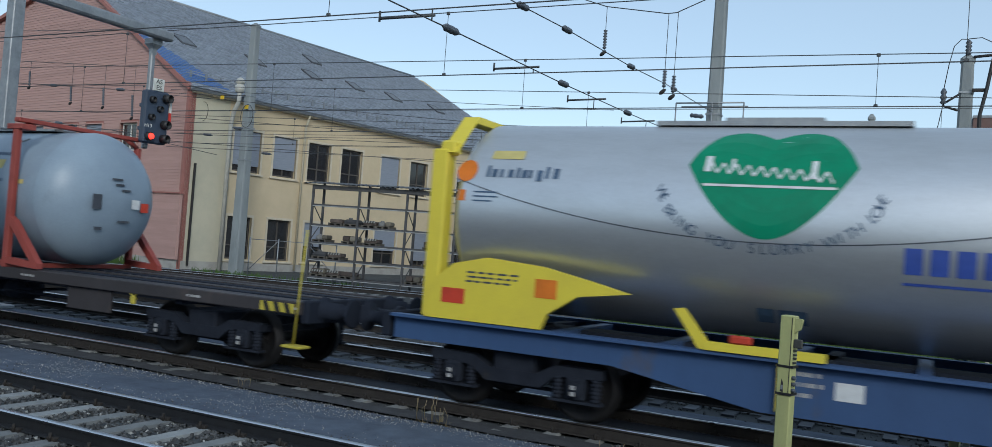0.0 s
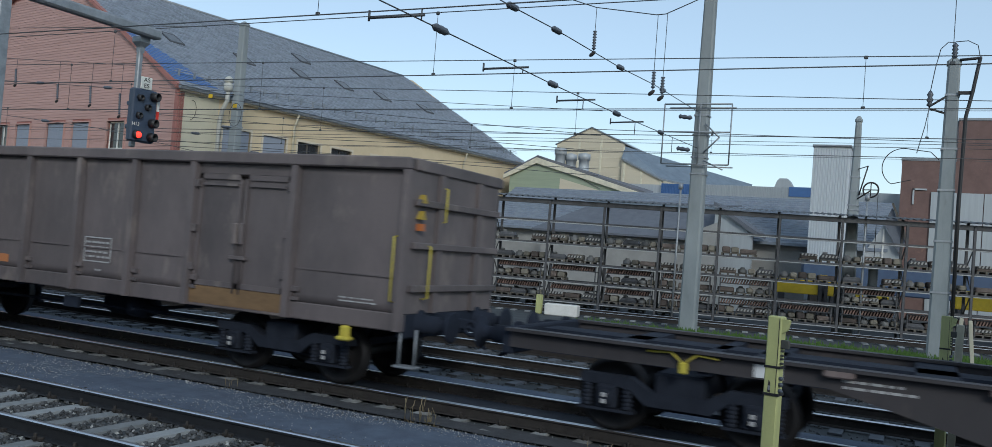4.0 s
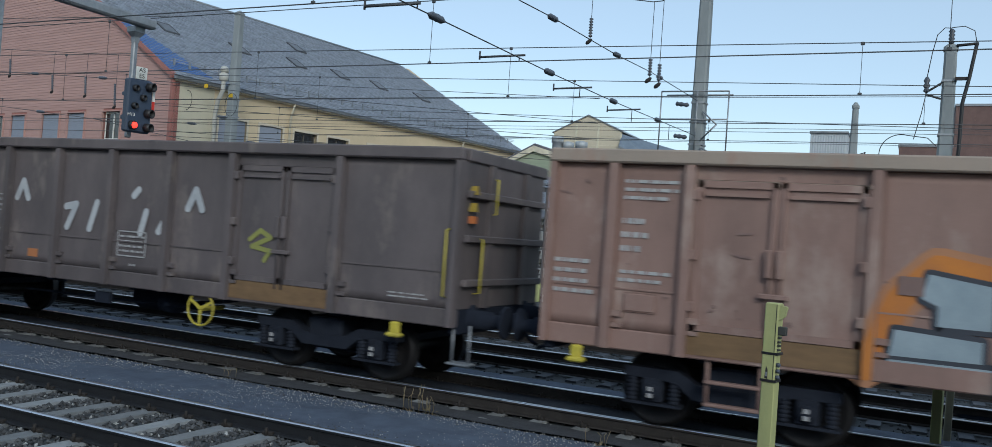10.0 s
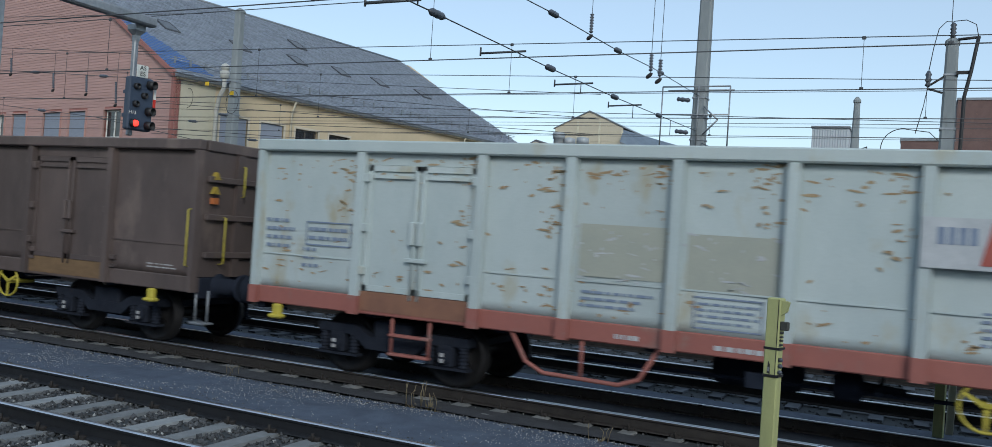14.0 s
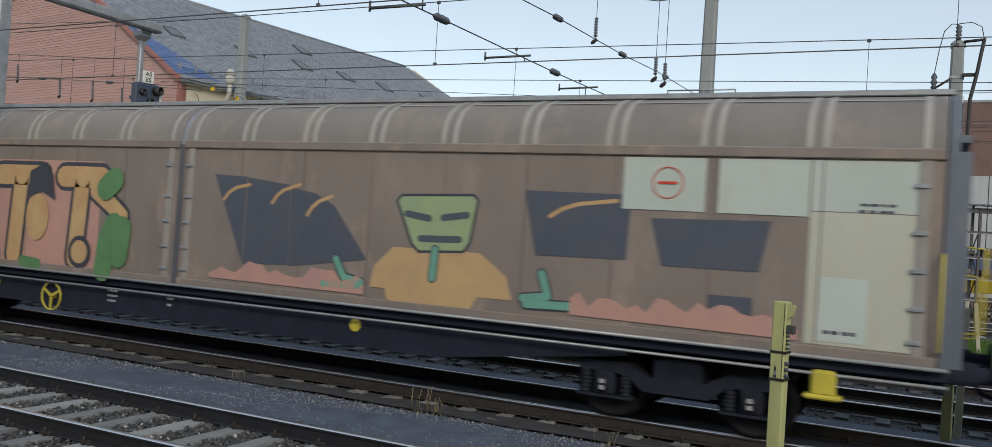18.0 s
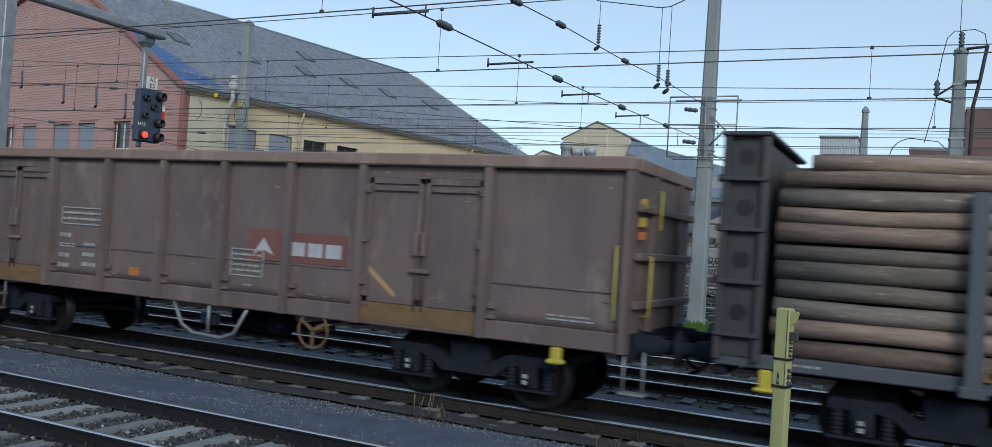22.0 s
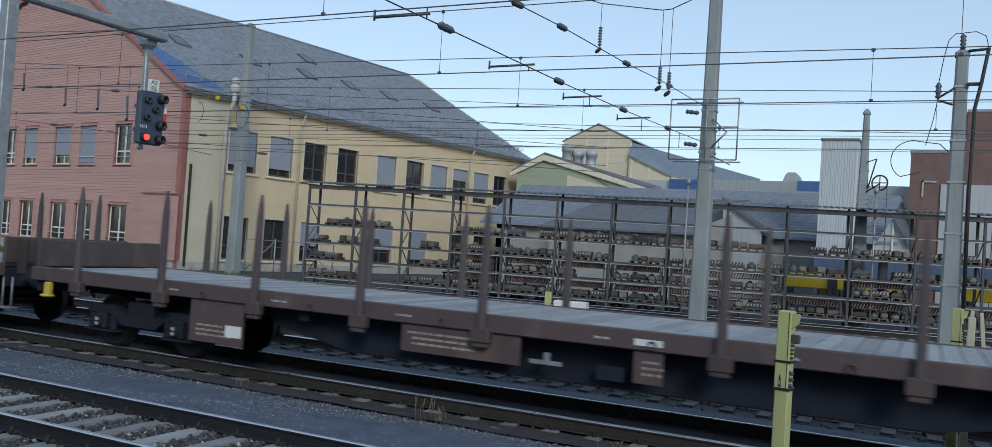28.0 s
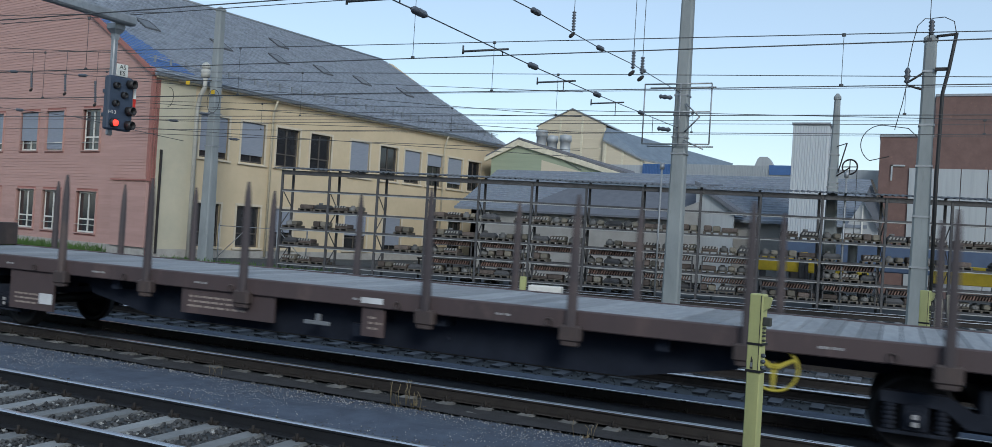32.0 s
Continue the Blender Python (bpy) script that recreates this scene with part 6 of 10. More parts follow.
def open_wagon(XR, tref, L, bays, doors, skin, label, cap=None, sill=None, rail=None, top=3.36, steps=None, rib_w=0.13, strip=None, xbrace=False):
    """An open high-sided wagon. bays: places of the upright ribs from the leading end; doors: pairs of ribs between which two leaves hang."""
    w = wagon("open_freight_wagon", XR, tref, L, label)
    cap, sill, rail = cap or skin, sill or skin, rail or M_YEL
    running_gear(w, L, 2.3)
    brake_gear(w, -L / 2)
    part("floor", Geo().box(-L + 0.05, -0.05, -1.36, 1.36, 1.16, 1.22), M_UNDER, w)
    for s in (-1, 1):
        part("top_rail", Geo().soft(-L, 0, min(s * 1.33, s * 1.5), max(s * 1.33, s * 1.5), top - 0.17, top, 0.02), cap, w)
        part("side_sill", Geo().soft(-L, 0, min(s * 1.3, s * 1.4), max(s * 1.3, s * 1.4), 0.95, 1.2, 0.015), sill, w)
    part("side_wall", Geo().box(-L + 0.04, -0.04, 1.32, 1.37, 1.2, top - 0.17), skin, w)
    for x in bays[1:-1]:
        part("rib", Geo().box(x - rib_w / 2, x + rib_w / 2, 1.37, 1.45, 0.98, top - 0.17), skin, w)
    edges = [*bays]
    for a, b in zip(edges, edges[1:]):
        if any(abs(a - p) < 0.01 for p, q in doors):
            continue
        part("side_panel", dented_panel(b, a, 1.2, top - 0.17), skin, w)
        part("panel_seam", Geo().box(b + rib_w / 2, a - rib_w / 2, -1.39, -1.38, 1.68, 1.7), skin, w)
    for x in edges:
        k = rib_w / 2
        x0, x1 = (x - rib_w * 0.8, x) if x == 0 else (x, x + rib_w * 0.8) if x == -L else (x - k, x + k)
        r = part("rib", Geo().prism([(x0, -1.38), (x0 + 0.012, -1.485), (x1 - 0.012, -1.485), (x1, -1.38)], 0.96, top - 0.17, "xy"), skin, w)
        if sill is not skin:
            part("rib_foot", Geo().box(x0 - 0.005, x1 + 0.005, -1.491, -1.41, 0.94, 1.2), sill, r)
        elif x not in (0, -L):
            part("rib_gusset", Geo().box(x1, x1 + 0.13, -1.43, -1.38, 1.35, 1.42), skin, r)
            part("rib_gusset", Geo().box(x1, x1 + 0.13, -1.43, -1.38, 1.22, 1.27), skin, r)
    for p, q in doors:
        a, b = max(p, q) - rib_w / 2, min(p, q) + rib_w / 2
        mid = (a + b) / 2
        part("lintel", Geo().box(b, a, -1.38, -1.33, top - 0.33, top - 0.17), skin, w)
        for x0, x1 in ((b + 0.02, mid - 0.015), (mid + 0.015, a - 0.02)):
            d = part("door", Geo().box(x0, x1, -1.37, -1.33, 1.28, top - 0.34), skin, w)
            fr_ = Geo()
            for u0, u1, z0, z1 in ((x0, x0 + 0.07, 1.28, top - 0.34), (x1 - 0.07, x1, 1.28, top - 0.34), (x0, x1, 1.28, 1.36), (x0, x1, top - 0.42, top - 0.34)):
                fr_.box(u0, u1, -1.40, -1.37, z0, z1)
            fr_.box(x0 + 0.1, x1 - 0.1, -1.415, -1.37, top - 0.52, top - 0.48)
            part("door_frame", fr_, skin, d)
            if xbrace:
                part("door_brace", Geo().bar((x0 + 0.1, -1.385, 1.5), (x1 - 0.1, -1.385, 2.8), 0.03, 5), skin, d)
        for dx in (-0.06, 0.06):
            bar = part("lock_bar", Geo().bar((mid + dx, -1.41, 1.2), (mid + dx, -1.41, top - 0.4), 0.018, 6), skin, w)
            part("lock_handle", Geo().soft(mid + dx - 0.05, mid + dx + 0.03, -1.47, -1.40, 1.95, 2.28, 0.015), skin, bar)
        part("lock_latch", Geo().soft(mid - 0.16, mid + 0.16, -1.45, -1.38, 1.72, 1.78, 0.01), skin, w)
        for xx in (a - 0.01, b + 0.01):
            for z in (1.5, 2.1, 2.8):
                part("hinge", Geo().soft(xx - 0.05, xx + 0.05, -1.47, -1.38, z, z + 0.12, 0.01), skin, w)
        part("threshold_board", Geo().box(b, a, -1.41, -1.3, 1.0, 1.27), strip or M_TAN, w, "tan board below the doors")
    for x, s in ((0, 1), (-L, -1)):
        e = part("end_wall", Geo().box(min(x, x - 0.06 * s), max(x, x - 0.06 * s), -1.33, 1.33, 1.2, top - 0.02), skin, w)
        for z in (1.5, 2.1, 2.7):
            part("end_stiffener", Geo().soft(min(x, x + 0.08 * s), max(x, x + 0.08 * s), -1.3, 1.3, z, z + 0.1, 0.012), skin, e)
        for y in (-0.6, 0.6):
            part("end_post", Geo().box(min(x, x + 0.06 * s), max(x, x + 0.06 * s), y - 0.07, y + 0.07, 1.2, top - 0.17), skin, e)
        part("end_rail", Geo().soft(min(x - 0.1 * s, x + 0.04 * s), max(x - 0.1 * s, x + 0.04 * s), -1.33, 1.33, top - 0.17, top, 0.015), cap, e)
    x = -0.17
    part("grab_rail", Geo().tube([(x, -1.39, 1.35), (x, -1.47, 1.37), (x, -1.47, 2.25), (x, -1.39, 2.27)], 0.014, 6), rail, w, "yellow grab rail")
    part("end_grab_rail", Geo().tube([(0.02, -0.95, 1.4), (0.12, -0.95, 1.42), (0.12, -0.95, 2.15), (0.02, -0.95, 2.17)], 0.014, 6), rail, w)
    part("end_grab_rail", Geo().tube([(0.02, -0.55, 2.5), (0.1, -0.55, 2.52), (0.1, -0.55, 3.0), (0.02, -0.55, 3.02)], 0.014, 6), rail, w)
    part("corner_step", Geo().bar((-0.05, -1.3, 1.0), (-0.05, -1.3, 0.5), 0.018, 6).bar((0.2, -1.3, 1.0), (0.2, -1.3, 0.5), 0.018, 6).soft(-0.08, 0.25, -1.42, -1.2, 0.47, 0.5, 0.008), steps or M_STEEL, w)
    for k, x in enumerate((-0.9, -L + 0.5)):
        part("rope_hook", Geo().soft(x - 0.07, x + 0.07, -1.46, -1.36, 0.78, 0.95, 0.02).soft(x - 0.11, x + 0.11, -1.5, -1.34, 0.74, 0.8, 0.02), M_YEL, w, "yellow rope hook")
    for z in (2.75, 2.52):
        part("warning_sign", Geo().prism([(-1.22, z), (-1.08, z), (-1.15, z + 0.12)], 0.0, 0.09, "yz"), mat("sign_yellow", (0.4, 0.29, 0.05), None, 0.5, bump=0), w, "small yellow triangle sign")
    part("warning_sign", Geo().prism([(-1.2, 2.36), (-1.1, 2.36), (-1.1, 2.46), (-1.2, 2.46)], 0.0, 0.085, "yz"), mat("sign_orange", (0.5, 0.16, 0.05), None, 0.5, bump=0), w)
    return w


def rust_flakes(w, x0, x1, n, seed, m, z0=1.25, z1=3.15, y=-1.3835):
    """Spots where paint has come off, small uneven shapes in one sheet."""
    r = random.Random(seed)
    g = Geo()
    for _ in range(n):
        x, z = r.uniform(x0, x1), r.choice((r.uniform(z0, z1), r.uniform(z1 - 0.35, z1), r.uniform(z0, z0 + 0.4)))
        sx, sz = r.choice((0.02, 0.03, 0.05, 0.1)) * r.uniform(0.5, 1.2), r.uniform(0.008, 0.025)
        tilt = r.uniform(-0.3, 0.3)
        pts = [(x + sx * math.cos(a) * k, z + sz * math.sin(a) * k + tilt * sx * math.cos(a)) for a, k in [(2 * math.pi * i / 9, r.uniform(0.55, 1.15)) for i in range(9)]]
        g.prism(pts, y - 0.001, y)
    return tagged(part("rust_flaking", g, m, w, "small rusty spots of lost paint"), kind="stuff")


EANOS = [0, -1.98, -3.98, -5.28, -6.59, -7.89, -9.2, -10.58, -12.53, -14.35]
E_DOORS = [(-1.98, -3.98), (-10.58, -12.53)]


def number_block(w, x, material=None):
    marks(w, x, 1.85, 0.62, 0.52, 4, material)


def std_marks(w, seed, L=14.35, material=None):
    """Lettering that every open wagon carries."""
    number_block(w, -L + 0.65, material)
    marks(w, -10.3, 2.1, 1.0, 0.2, 2, material, box=True)
    marks(w, -10.35, 1.25, 0.42, 0.7, 4, material, seed=seed)
    marks(w, -9.75, 1.3, 0.4, 0.5, 3, material, seed=seed + 1)
    marks(w, -6.35, 1.5, 0.55, 0.32, 4, material, box=True)
    marks(w, -6.1, 1.28, 0.25, 0.08, 1, material)
    marks(w, -1.1, 1.27, 0.75, 0.1, 2, material)
    part("label_clip", Geo().soft(-L + 0.15, -L + 0.55, -1.41, -1.38, 1.95, 2.3, 0.02), P_DARK, w)
    part("reflector", Geo().box(-8.6, -8.35, -1.386, -1.38, 1.28, 1.42), mat("orange_tag", (0.5, 0.2, 0.08), None, 0.5, bump=0), w)


# leading part of the train: silo tank wagon and two container wagons
M_SILVER = mat("brushed_aluminium", (0.7, 0.72, 0.74), (0.6, 0.62, 0.64), 0.4, metal=0.85, scale=1.2, stretch=(0.5, 2, 2), grain=30, bump=0.03, c=(0.45, 0.45, 0.45), c_amount=0.12, c_scale=1)
M_TANKGREY = mat("tank_grey_paint", (0.27, 0.345, 0.425), (0.225, 0.29, 0.365), 0.4, scale=0.8, grain=30, bump=0.02, c=(0.18, 0.22, 0.265), c_amount=0.35, c_scale=1.2, c_stretch=(1, 1, 0.4))
M_TANKCREAM = mat("tank_cream_paint", (0.76, 0.76, 0.69), (0.69, 0.69, 0.61), 0.4, scale=0.8, grain=30, bump=0.02, c=(0.55, 0.53, 0.45), c_amount=0.2, c_scale=1, c_stretch=(1, 1, 0.4))
M_FRRED = mat("frame_red_paint", (0.34, 0.07, 0.055), (0.27, 0.055, 0.045), 0.6, scale=3, bump=0.05)
M_FRBLUE = mat("frame_blue_paint", (0.05, 0.095, 0.25), (0.045, 0.08, 0.19), 0.55, scale=3, bump=0.05)
M_SILOYEL = mat("silo_yellow_paint", (0.72, 0.6, 0.06), (0.66, 0.54, 0.06), 0.5, scale=2, bump=0.04, c=(0.4, 0.34, 0.1), c_amount=0.15)
M_HEART = mat("green_decal", (0.0, 0.24, 0.12), None, 0.4, bump=0)
M_LOGOBLUE = mat("decal_blue", (0.05, 0.1, 0.42), None, 0.5, bump=0)
M_INK = mat("decal_dark_blue", (0.07, 0.12, 0.2), None, 0.5, bump=0)
M_REDLET = mat("decal_red", (0.62, 0.06, 0.03), None, 0.5, bump=0)
M_ORLET = mat("decal_orange", (0.75, 0.2, 0.02), None, 0.5, bump=0)


def shell_patch(g, polys, cy, cz, r, mi=0, lift=0.006):
    """Flat shapes (x, z) laid on the near side of a lying cylinder of radius r."""
    for poly in polys:
        x0, x1 = min(p[0] for p in poly), max(p[0] for p in poly)
        vs = []
        for x, z in poly:
            a = max(-0.999, min(0.999, (z - cz) / (r + lift)))
            vs.append((x, cy - (r + lift) * math.sqrt(1 - a * a), z))
        g.add(vs, [list(range(len(vs)))], mi)
    return g


def slab(x0, x1, z0, z1, n=4):
    """A rectangle cut into level strips, so that it bends round a tank."""
    return [[(x0, z0 + (z1 - z0) * k / n), (x1, z0 + (z1 - z0) * k / n), (x1, z0 + (z1 - z0) * (k + 1) / n), (x0, z0 + (z1 - z0) * (k + 1) / n)] for k in range(n)]


def tank_shell(x0, x1, cz, r, dish=0.45, seg=40):
    prof = [(0, 0.05), (dish * 0.08, r * 0.35), (dish * 0.25, r * 0.62), (dish * 0.5, r * 0.83), (dish * 0.8, r * 0.96), (dish, r)]
    L = x1 - x0
    return Geo().lathe((x0, 0, cz), (1, 0, 0), [*prof, (dish + 0.01, r), (L - dish - 0.01, r), *[(L - h, q) for h, q in reversed(prof)]], seg)


# silo tank on a blue wagon
SLOGAN = "WE BRING YOU SLURRY WITH LOVE"
L1 = 13.6
w = wagon("silo_tank_wagon", 6.72, 0.0, L1, "blue flat wagon with a polished silver silo tank and yellow saddles")
running_gear(w, L1, 2.0)
side = [(-0.2, 1.15), (-0.2, 0.85), (-3.4, 0.85), (-5.2, 0.55), (-L1 + 5.2, 0.55), (-L1 + 3.4, 0.85), (-L1 + 0.2, 0.85), (-L1 + 0.2, 1.15)]
for s in (-1, 1):
    part("side_beam", Geo().prism(side, s * 1.2 - 0.06, s * 1.2 + 0.06), P_BLUEW, w, "blue fish-bellied side beam")
    part("beam_flange", Geo().box(-L1 + 0.2, -0.2, s * 1.25 - 0.14, s * 1.25 + 0.05, 1.15, 1.19), P_BLUEW, w)
for k in range(9):
    part("deck_cross_member", Geo().box(-1 - k * 1.45, -0.85 - k * 1.45, -1.15, 1.15, 1.0, 1.17), P_BLUEW, w)
TX0, TX1 = -L1 + 0.75, -0.75
TZ, TR = 2.66, 1.35
part("tank", tank_shell(TX0, TX1, TZ, TR, 0.4, 64), M_SILVER, w, "long brushed silver silo tank")
for xc, s in ((TX0, 1), (TX1, -1)):
    fr2 = Geo()
    for y in (-1.24, 1.24):
        fr2.soft(min(xc - 0.08 * s, xc + 0.16 * s), max(xc - 0.08 * s, xc + 0.16 * s), y - 0.12, y + 0.12, 1.2, 3.5, 0.02)
        fr2.soft(min(xc + 0.02 * s, xc + 0.26 * s), max(xc + 0.02 * s, xc + 0.26 * s), y - 0.1, y + 0.1, 3.42, 3.62, 0.03)
    fr2.loft([[(xc + 0.04 * s, y, z), (xc + 0.3 * s, y, z), (xc + 0.3 * s, y * 0.9, z + 0.1), (xc + 0.04 * s, y * 0.9, z + 0.1)] for y, z in ((-1.36, 3.45), (-0.85, 3.93), (0.85, 3.93), (1.36, 3.45))])
    part("end_frame", fr2, M_SILOYEL, w, "yellow end frame")
    skirt = [(xc, 1.2), (xc + 1.72 * s, 1.2), (xc + 1.8 * s, 1.4), (xc + 2.2 * s, 1.66), (xc + 2.88 * s, 1.75), (xc + 2.4 * s, 1.86), (xc + 1.7 * s, 2.0), (xc + 0.9 * s, 2.06), (xc + 0.4 * s, 1.95), (xc + 0.12 * s, 1.72)]
    part("skirt", Geo().prism(skirt, -1.4, -1.31), M_SILOYEL, w, "yellow curved skirt plate")
part("walkway", Geo().box(-10.1, -7.0, -0.35, 0.35, 3.99, 4.05).box(-9.2, -8.0, -0.3, 0.3, 4.05, 4.1), M_STEEL, w)
part("tipping_arm", Geo().box(-9.05, -7.7, -1.42, -1.34, 1.2, 1.3).prism([(-9.1, 1.2), (-8.94, 1.22), (-9.3, 1.66), (-9.42, 1.64)], -1.4, -1.34).box(-8.2, -8.05, -1.36, -1.28, 0.6, 1.2), M_SILOYEL, w)
part("arm_lamp", Geo().soft(-8.75, -8.5, -1.44, -1.36, 1.3, 1.4, 0.02), M_REDLET, w)
# thin dark curve painted on the shell as the overhead wire's reflection
reflection_z = lambda v: 2.47 + 0.038 * (v + 8.5) ** 2
part("seam_line", shell_patch(Geo(), [[(x, reflection_z(x)), (x + 0.25, reflection_z(x + 0.25)), (x + 0.25, reflection_z(x + 0.25) + 0.014), (x, reflection_z(x) + 0.014)] for x in np.arange(TX0 + 0.3, TX1 - 1, 0.25)], 0, TZ, TR), M_MARKDK, w)
hx = -8.46
# the heart in upright strips
strips = []
xs_ = np.linspace(hx - 0.96, hx + 0.96, 49)
for xa, xb in zip(xs_, xs_[1:]):
    def lim(x):
        u = min(1.0, abs(x - hx) / 0.96)
        return 2.52 + 0.86 * u ** 1.9, 3.74 + 0.1 * math.sin(min(1, u * 1.25) * math.pi) - 0.36 * max(0.0, (u - 0.62) / 0.38) ** 2.4
    (la, ua), (lb, ub) = lim(xa), lim(xb)
    n6 = 8
    for k in range(n6):
        strips.append([(xa, la + (ua - la) * k / n6), (xb, lb + (ub - lb) * k / n6), (xb, lb + (ub - lb) * (k + 1) / n6), (xa, la + (ua - la) * (k + 1) / n6)])
part("heart_decal", shell_patch(Geo(), strips, 0, TZ, TR), M_HEART, w, "green heart-shaped decal")
g = Geo()
pen = [(hx - 0.72 + 0.012 * k * 12 / 10, 3.36 + 0.05 * math.sin(k * 0.62) - 0.001 * k) for k in range(100)]
for (xa, za), (xb, zb) in zip(pen, pen[1:]):
    shell_patch(g, [[(xa, za - 0.022), (xb, zb - 0.022), (xb, zb + 0.022), (xa, za + 0.022)]], 0, TZ, TR, lift=0.012)
shell_patch(g, slab(hx - 0.76, hx - 0.68, 3.3, 3.5, 3) + slab(hx + 0.46, hx + 0.52, 3.24, 3.46, 3) + slab(hx - 0.45, hx - 0.41, 3.32, 3.47, 2), 0, TZ, TR, lift=0.013)
shell_patch(g, slab(hx - 0.75, hx + 0.75, 3.12, 3.15, 1), 0, TZ, TR, lift=0.012)
part("heart_script", g, M_STICK, w, "white scribbled script line")


def shell_letter(ch, x, z, size, turn):
    """One letter bent round the tank."""
    cu = bpy.data.curves.new("letters", "FONT")
    cu.body, cu.size, cu.align_x, cu.align_y = ch, size, "CENTER", "CENTER"
    ob = bpy.data.objects.new("letters", cu)
    me = bpy.data.meshes.new_from_object(ob)
    bpy.data.objects.remove(ob)
    bpy.data.curves.remove(cu)
    a = math.asin((z - TZ) / TR)
    m = pose(x, -(TR + 0.008) * math.cos(a), z, 90 - math.degrees(a), 0, 0) @ pose(0, 0, 0, 0, 0, turn)
    me.materials.append(M_INK)
    return part("letter", me, None, w, m=m)


for k, ch in enumerate(SLOGAN):
    if ch != " ":
        q = -84 + 168 * k / (len(SLOGAN) - 1)
        shell_letter(ch, hx + 1.24 * math.sin(radians(q)), 3.1 - 0.7 * math.cos(radians(q)), 0.17, q * 0.62)
for k, (dx, z0, z1) in enumerate(((0.0, 3.14, 3.3), (0.08, 3.14, 3.25), (0.2, 3.14, 3.25), (0.32, 3.14, 3.25), (0.44, 3.14, 3.28), (0.52, 3.14, 3.25), (0.62, 3.14, 3.25), (0.74, 3.1, 3.25), (0.86, 3.14, 3.3), (0.97, 3.14, 3.28))):
    part("logo_bar", shell_patch(Geo(), slab(TX0 + 0.72 + dx, TX0 + 0.77 + dx + 0.03 * (k % 2), z0, z1, 2), 0, TZ, TR), M_INK, w)
for k in range(6):
    part("blue_logo_block", shell_patch(Geo(), slab(-6.99 + k * 0.25, -6.81 + k * 0.25, 2.24, 2.52, 3), 0, TZ, TR), M_LOGOBLUE, w, "blue logo block")
part("blue_logo_line", shell_patch(Geo(), slab(-7.0, -5.5, 2.12, 2.15, 1), 0, TZ, TR), M_LOGOBLUE, w)
for x0, x1 in ((-8.55, -8.35), (-8.3, -7.98)):
    part("dark_label", shell_patch(Geo(), slab(x0, x1, 1.55, 1.72, 2), 0, TZ, TR), M_INK, w, "dark label")
part("round_logo", shell_patch(Geo(), [[(TX0 + 0.42 + 0.15 * math.cos(a), 3.22 + 0.15 * math.sin(a)) for a in [i * 0.2618 for i in range(24)]]], 0, TZ, TR), M_ORLET, w, "round orange logo disc")
part("yellow_tag", shell_patch(Geo(), slab(TX0 + 0.72, TX0 + 1.2, 3.4, 3.52, 2), 0, TZ, TR), M_MARKYEL, w, "yellow tag")
part("yellow_tag", shell_patch(Geo(), slab(TX0 + 0.36, TX0 + 0.46, 2.8, 2.95, 2), 0, TZ, TR), M_ORLET, w, "orange tag")
for k in range(3):
    part("small_writing", shell_patch(Geo(), slab(TX0 + 0.58, TX0 + 0.95 - 0.08 * (k == 2), 2.92 - 0.06 * k, 2.94 - 0.06 * k, 1), 0, TZ, TR), M_INK, w)
part("skirt_label", Geo().box(TX0 + 0.25, TX0 + 0.6, -1.406, -1.4, 1.42, 1.62), M_REDLET, w, "red label")
part("skirt_label", Geo().box(TX0 + 1.62, TX0 + 1.92, -1.406, -1.4, 1.6, 1.84), M_ORLET, w, "orange label")
marks(w, TX0 + 0.6, 1.7, 0.85, 0.18, 3, M_MARKDK, -1.4)
marks(w, -8.1, 0.75, 0.4, 0.35, 3, M_MARK, -1.26)
part("warning_tag", Geo().box(-7.6, -7.3, -1.27, -1.262, 0.8, 1.0), M_STICK, w)


def twist(w, x, z):
    part("twist_lock", Geo().soft(x - 0.09, x + 0.09, -1.3, -1.12, z, z + 0.05, 0.01).soft(x - 0.05, x + 0.05, -1.26, -1.16, z - 0.12, z, 0.01), M_UNDER, w)


def yellow_lever(w, x, z=0.93):
    part("release_lever", Geo().tube([(x - 0.45, -1.34, z + 0.1), (x - 0.15, -1.36, z + 0.12), (x, -1.36, z), (x + 0.15, -1.36, z + 0.12), (x + 0.4, -1.34, z + 0.1)], 0.016, 6).soft(x - 0.05, x + 0.05, -1.39, -1.33, z - 0.12, z + 0.02, 0.015), M_YEL, w, "yellow brake release lever")


# first container wagon with the grey tank
L2 = 18.7
w = wagon("container_wagon", 2.45, 1.0, L2, "dark brown flat container wagon carrying a grey tank container")
running_gear(w, L2, 2.3)
brake_gear(w, -9)
for s in (-1, 1):
    part("side_beam", Geo().soft(-L2 + 0.1, -0.1, s * 1.3 - 0.08, s * 1.3 + 0.08, 0.98, 1.18, 0.015), P_BLACKF, w, "dark brown side beam")
for k in range(5):
    part("deck_strip", Geo().box(-L2 + 0.1, -0.1, -1.15 + k * 0.48, -0.9 + k * 0.48, 1.13, 1.17), M_UNDER if k % 2 else P_BLACKF, w)
part("hanging_plate", Geo().box(-13.9, -12.7, -1.3, -1.26, 0.55, 0.98), P_BLACKF, w)
marks(w, -13.7, 0.62, 0.9, 0.3, 3, y=-1.3)
part("hanging_plate", Geo().box(-9.8, -8.9, -1.3, -1.26, 0.62, 0.95), P_GREY, w)
part("hanging_plate", Geo().box(-5.3, -4.2, -1.3, -1.26, 0.6, 0.96), P_BLACKF, w)
marks(w, -9.7, 0.66, 0.35, 0.25, 3, y=-1.3, box=True)
for x in (-3.6, -15.1):
    yellow_lever(w, x)
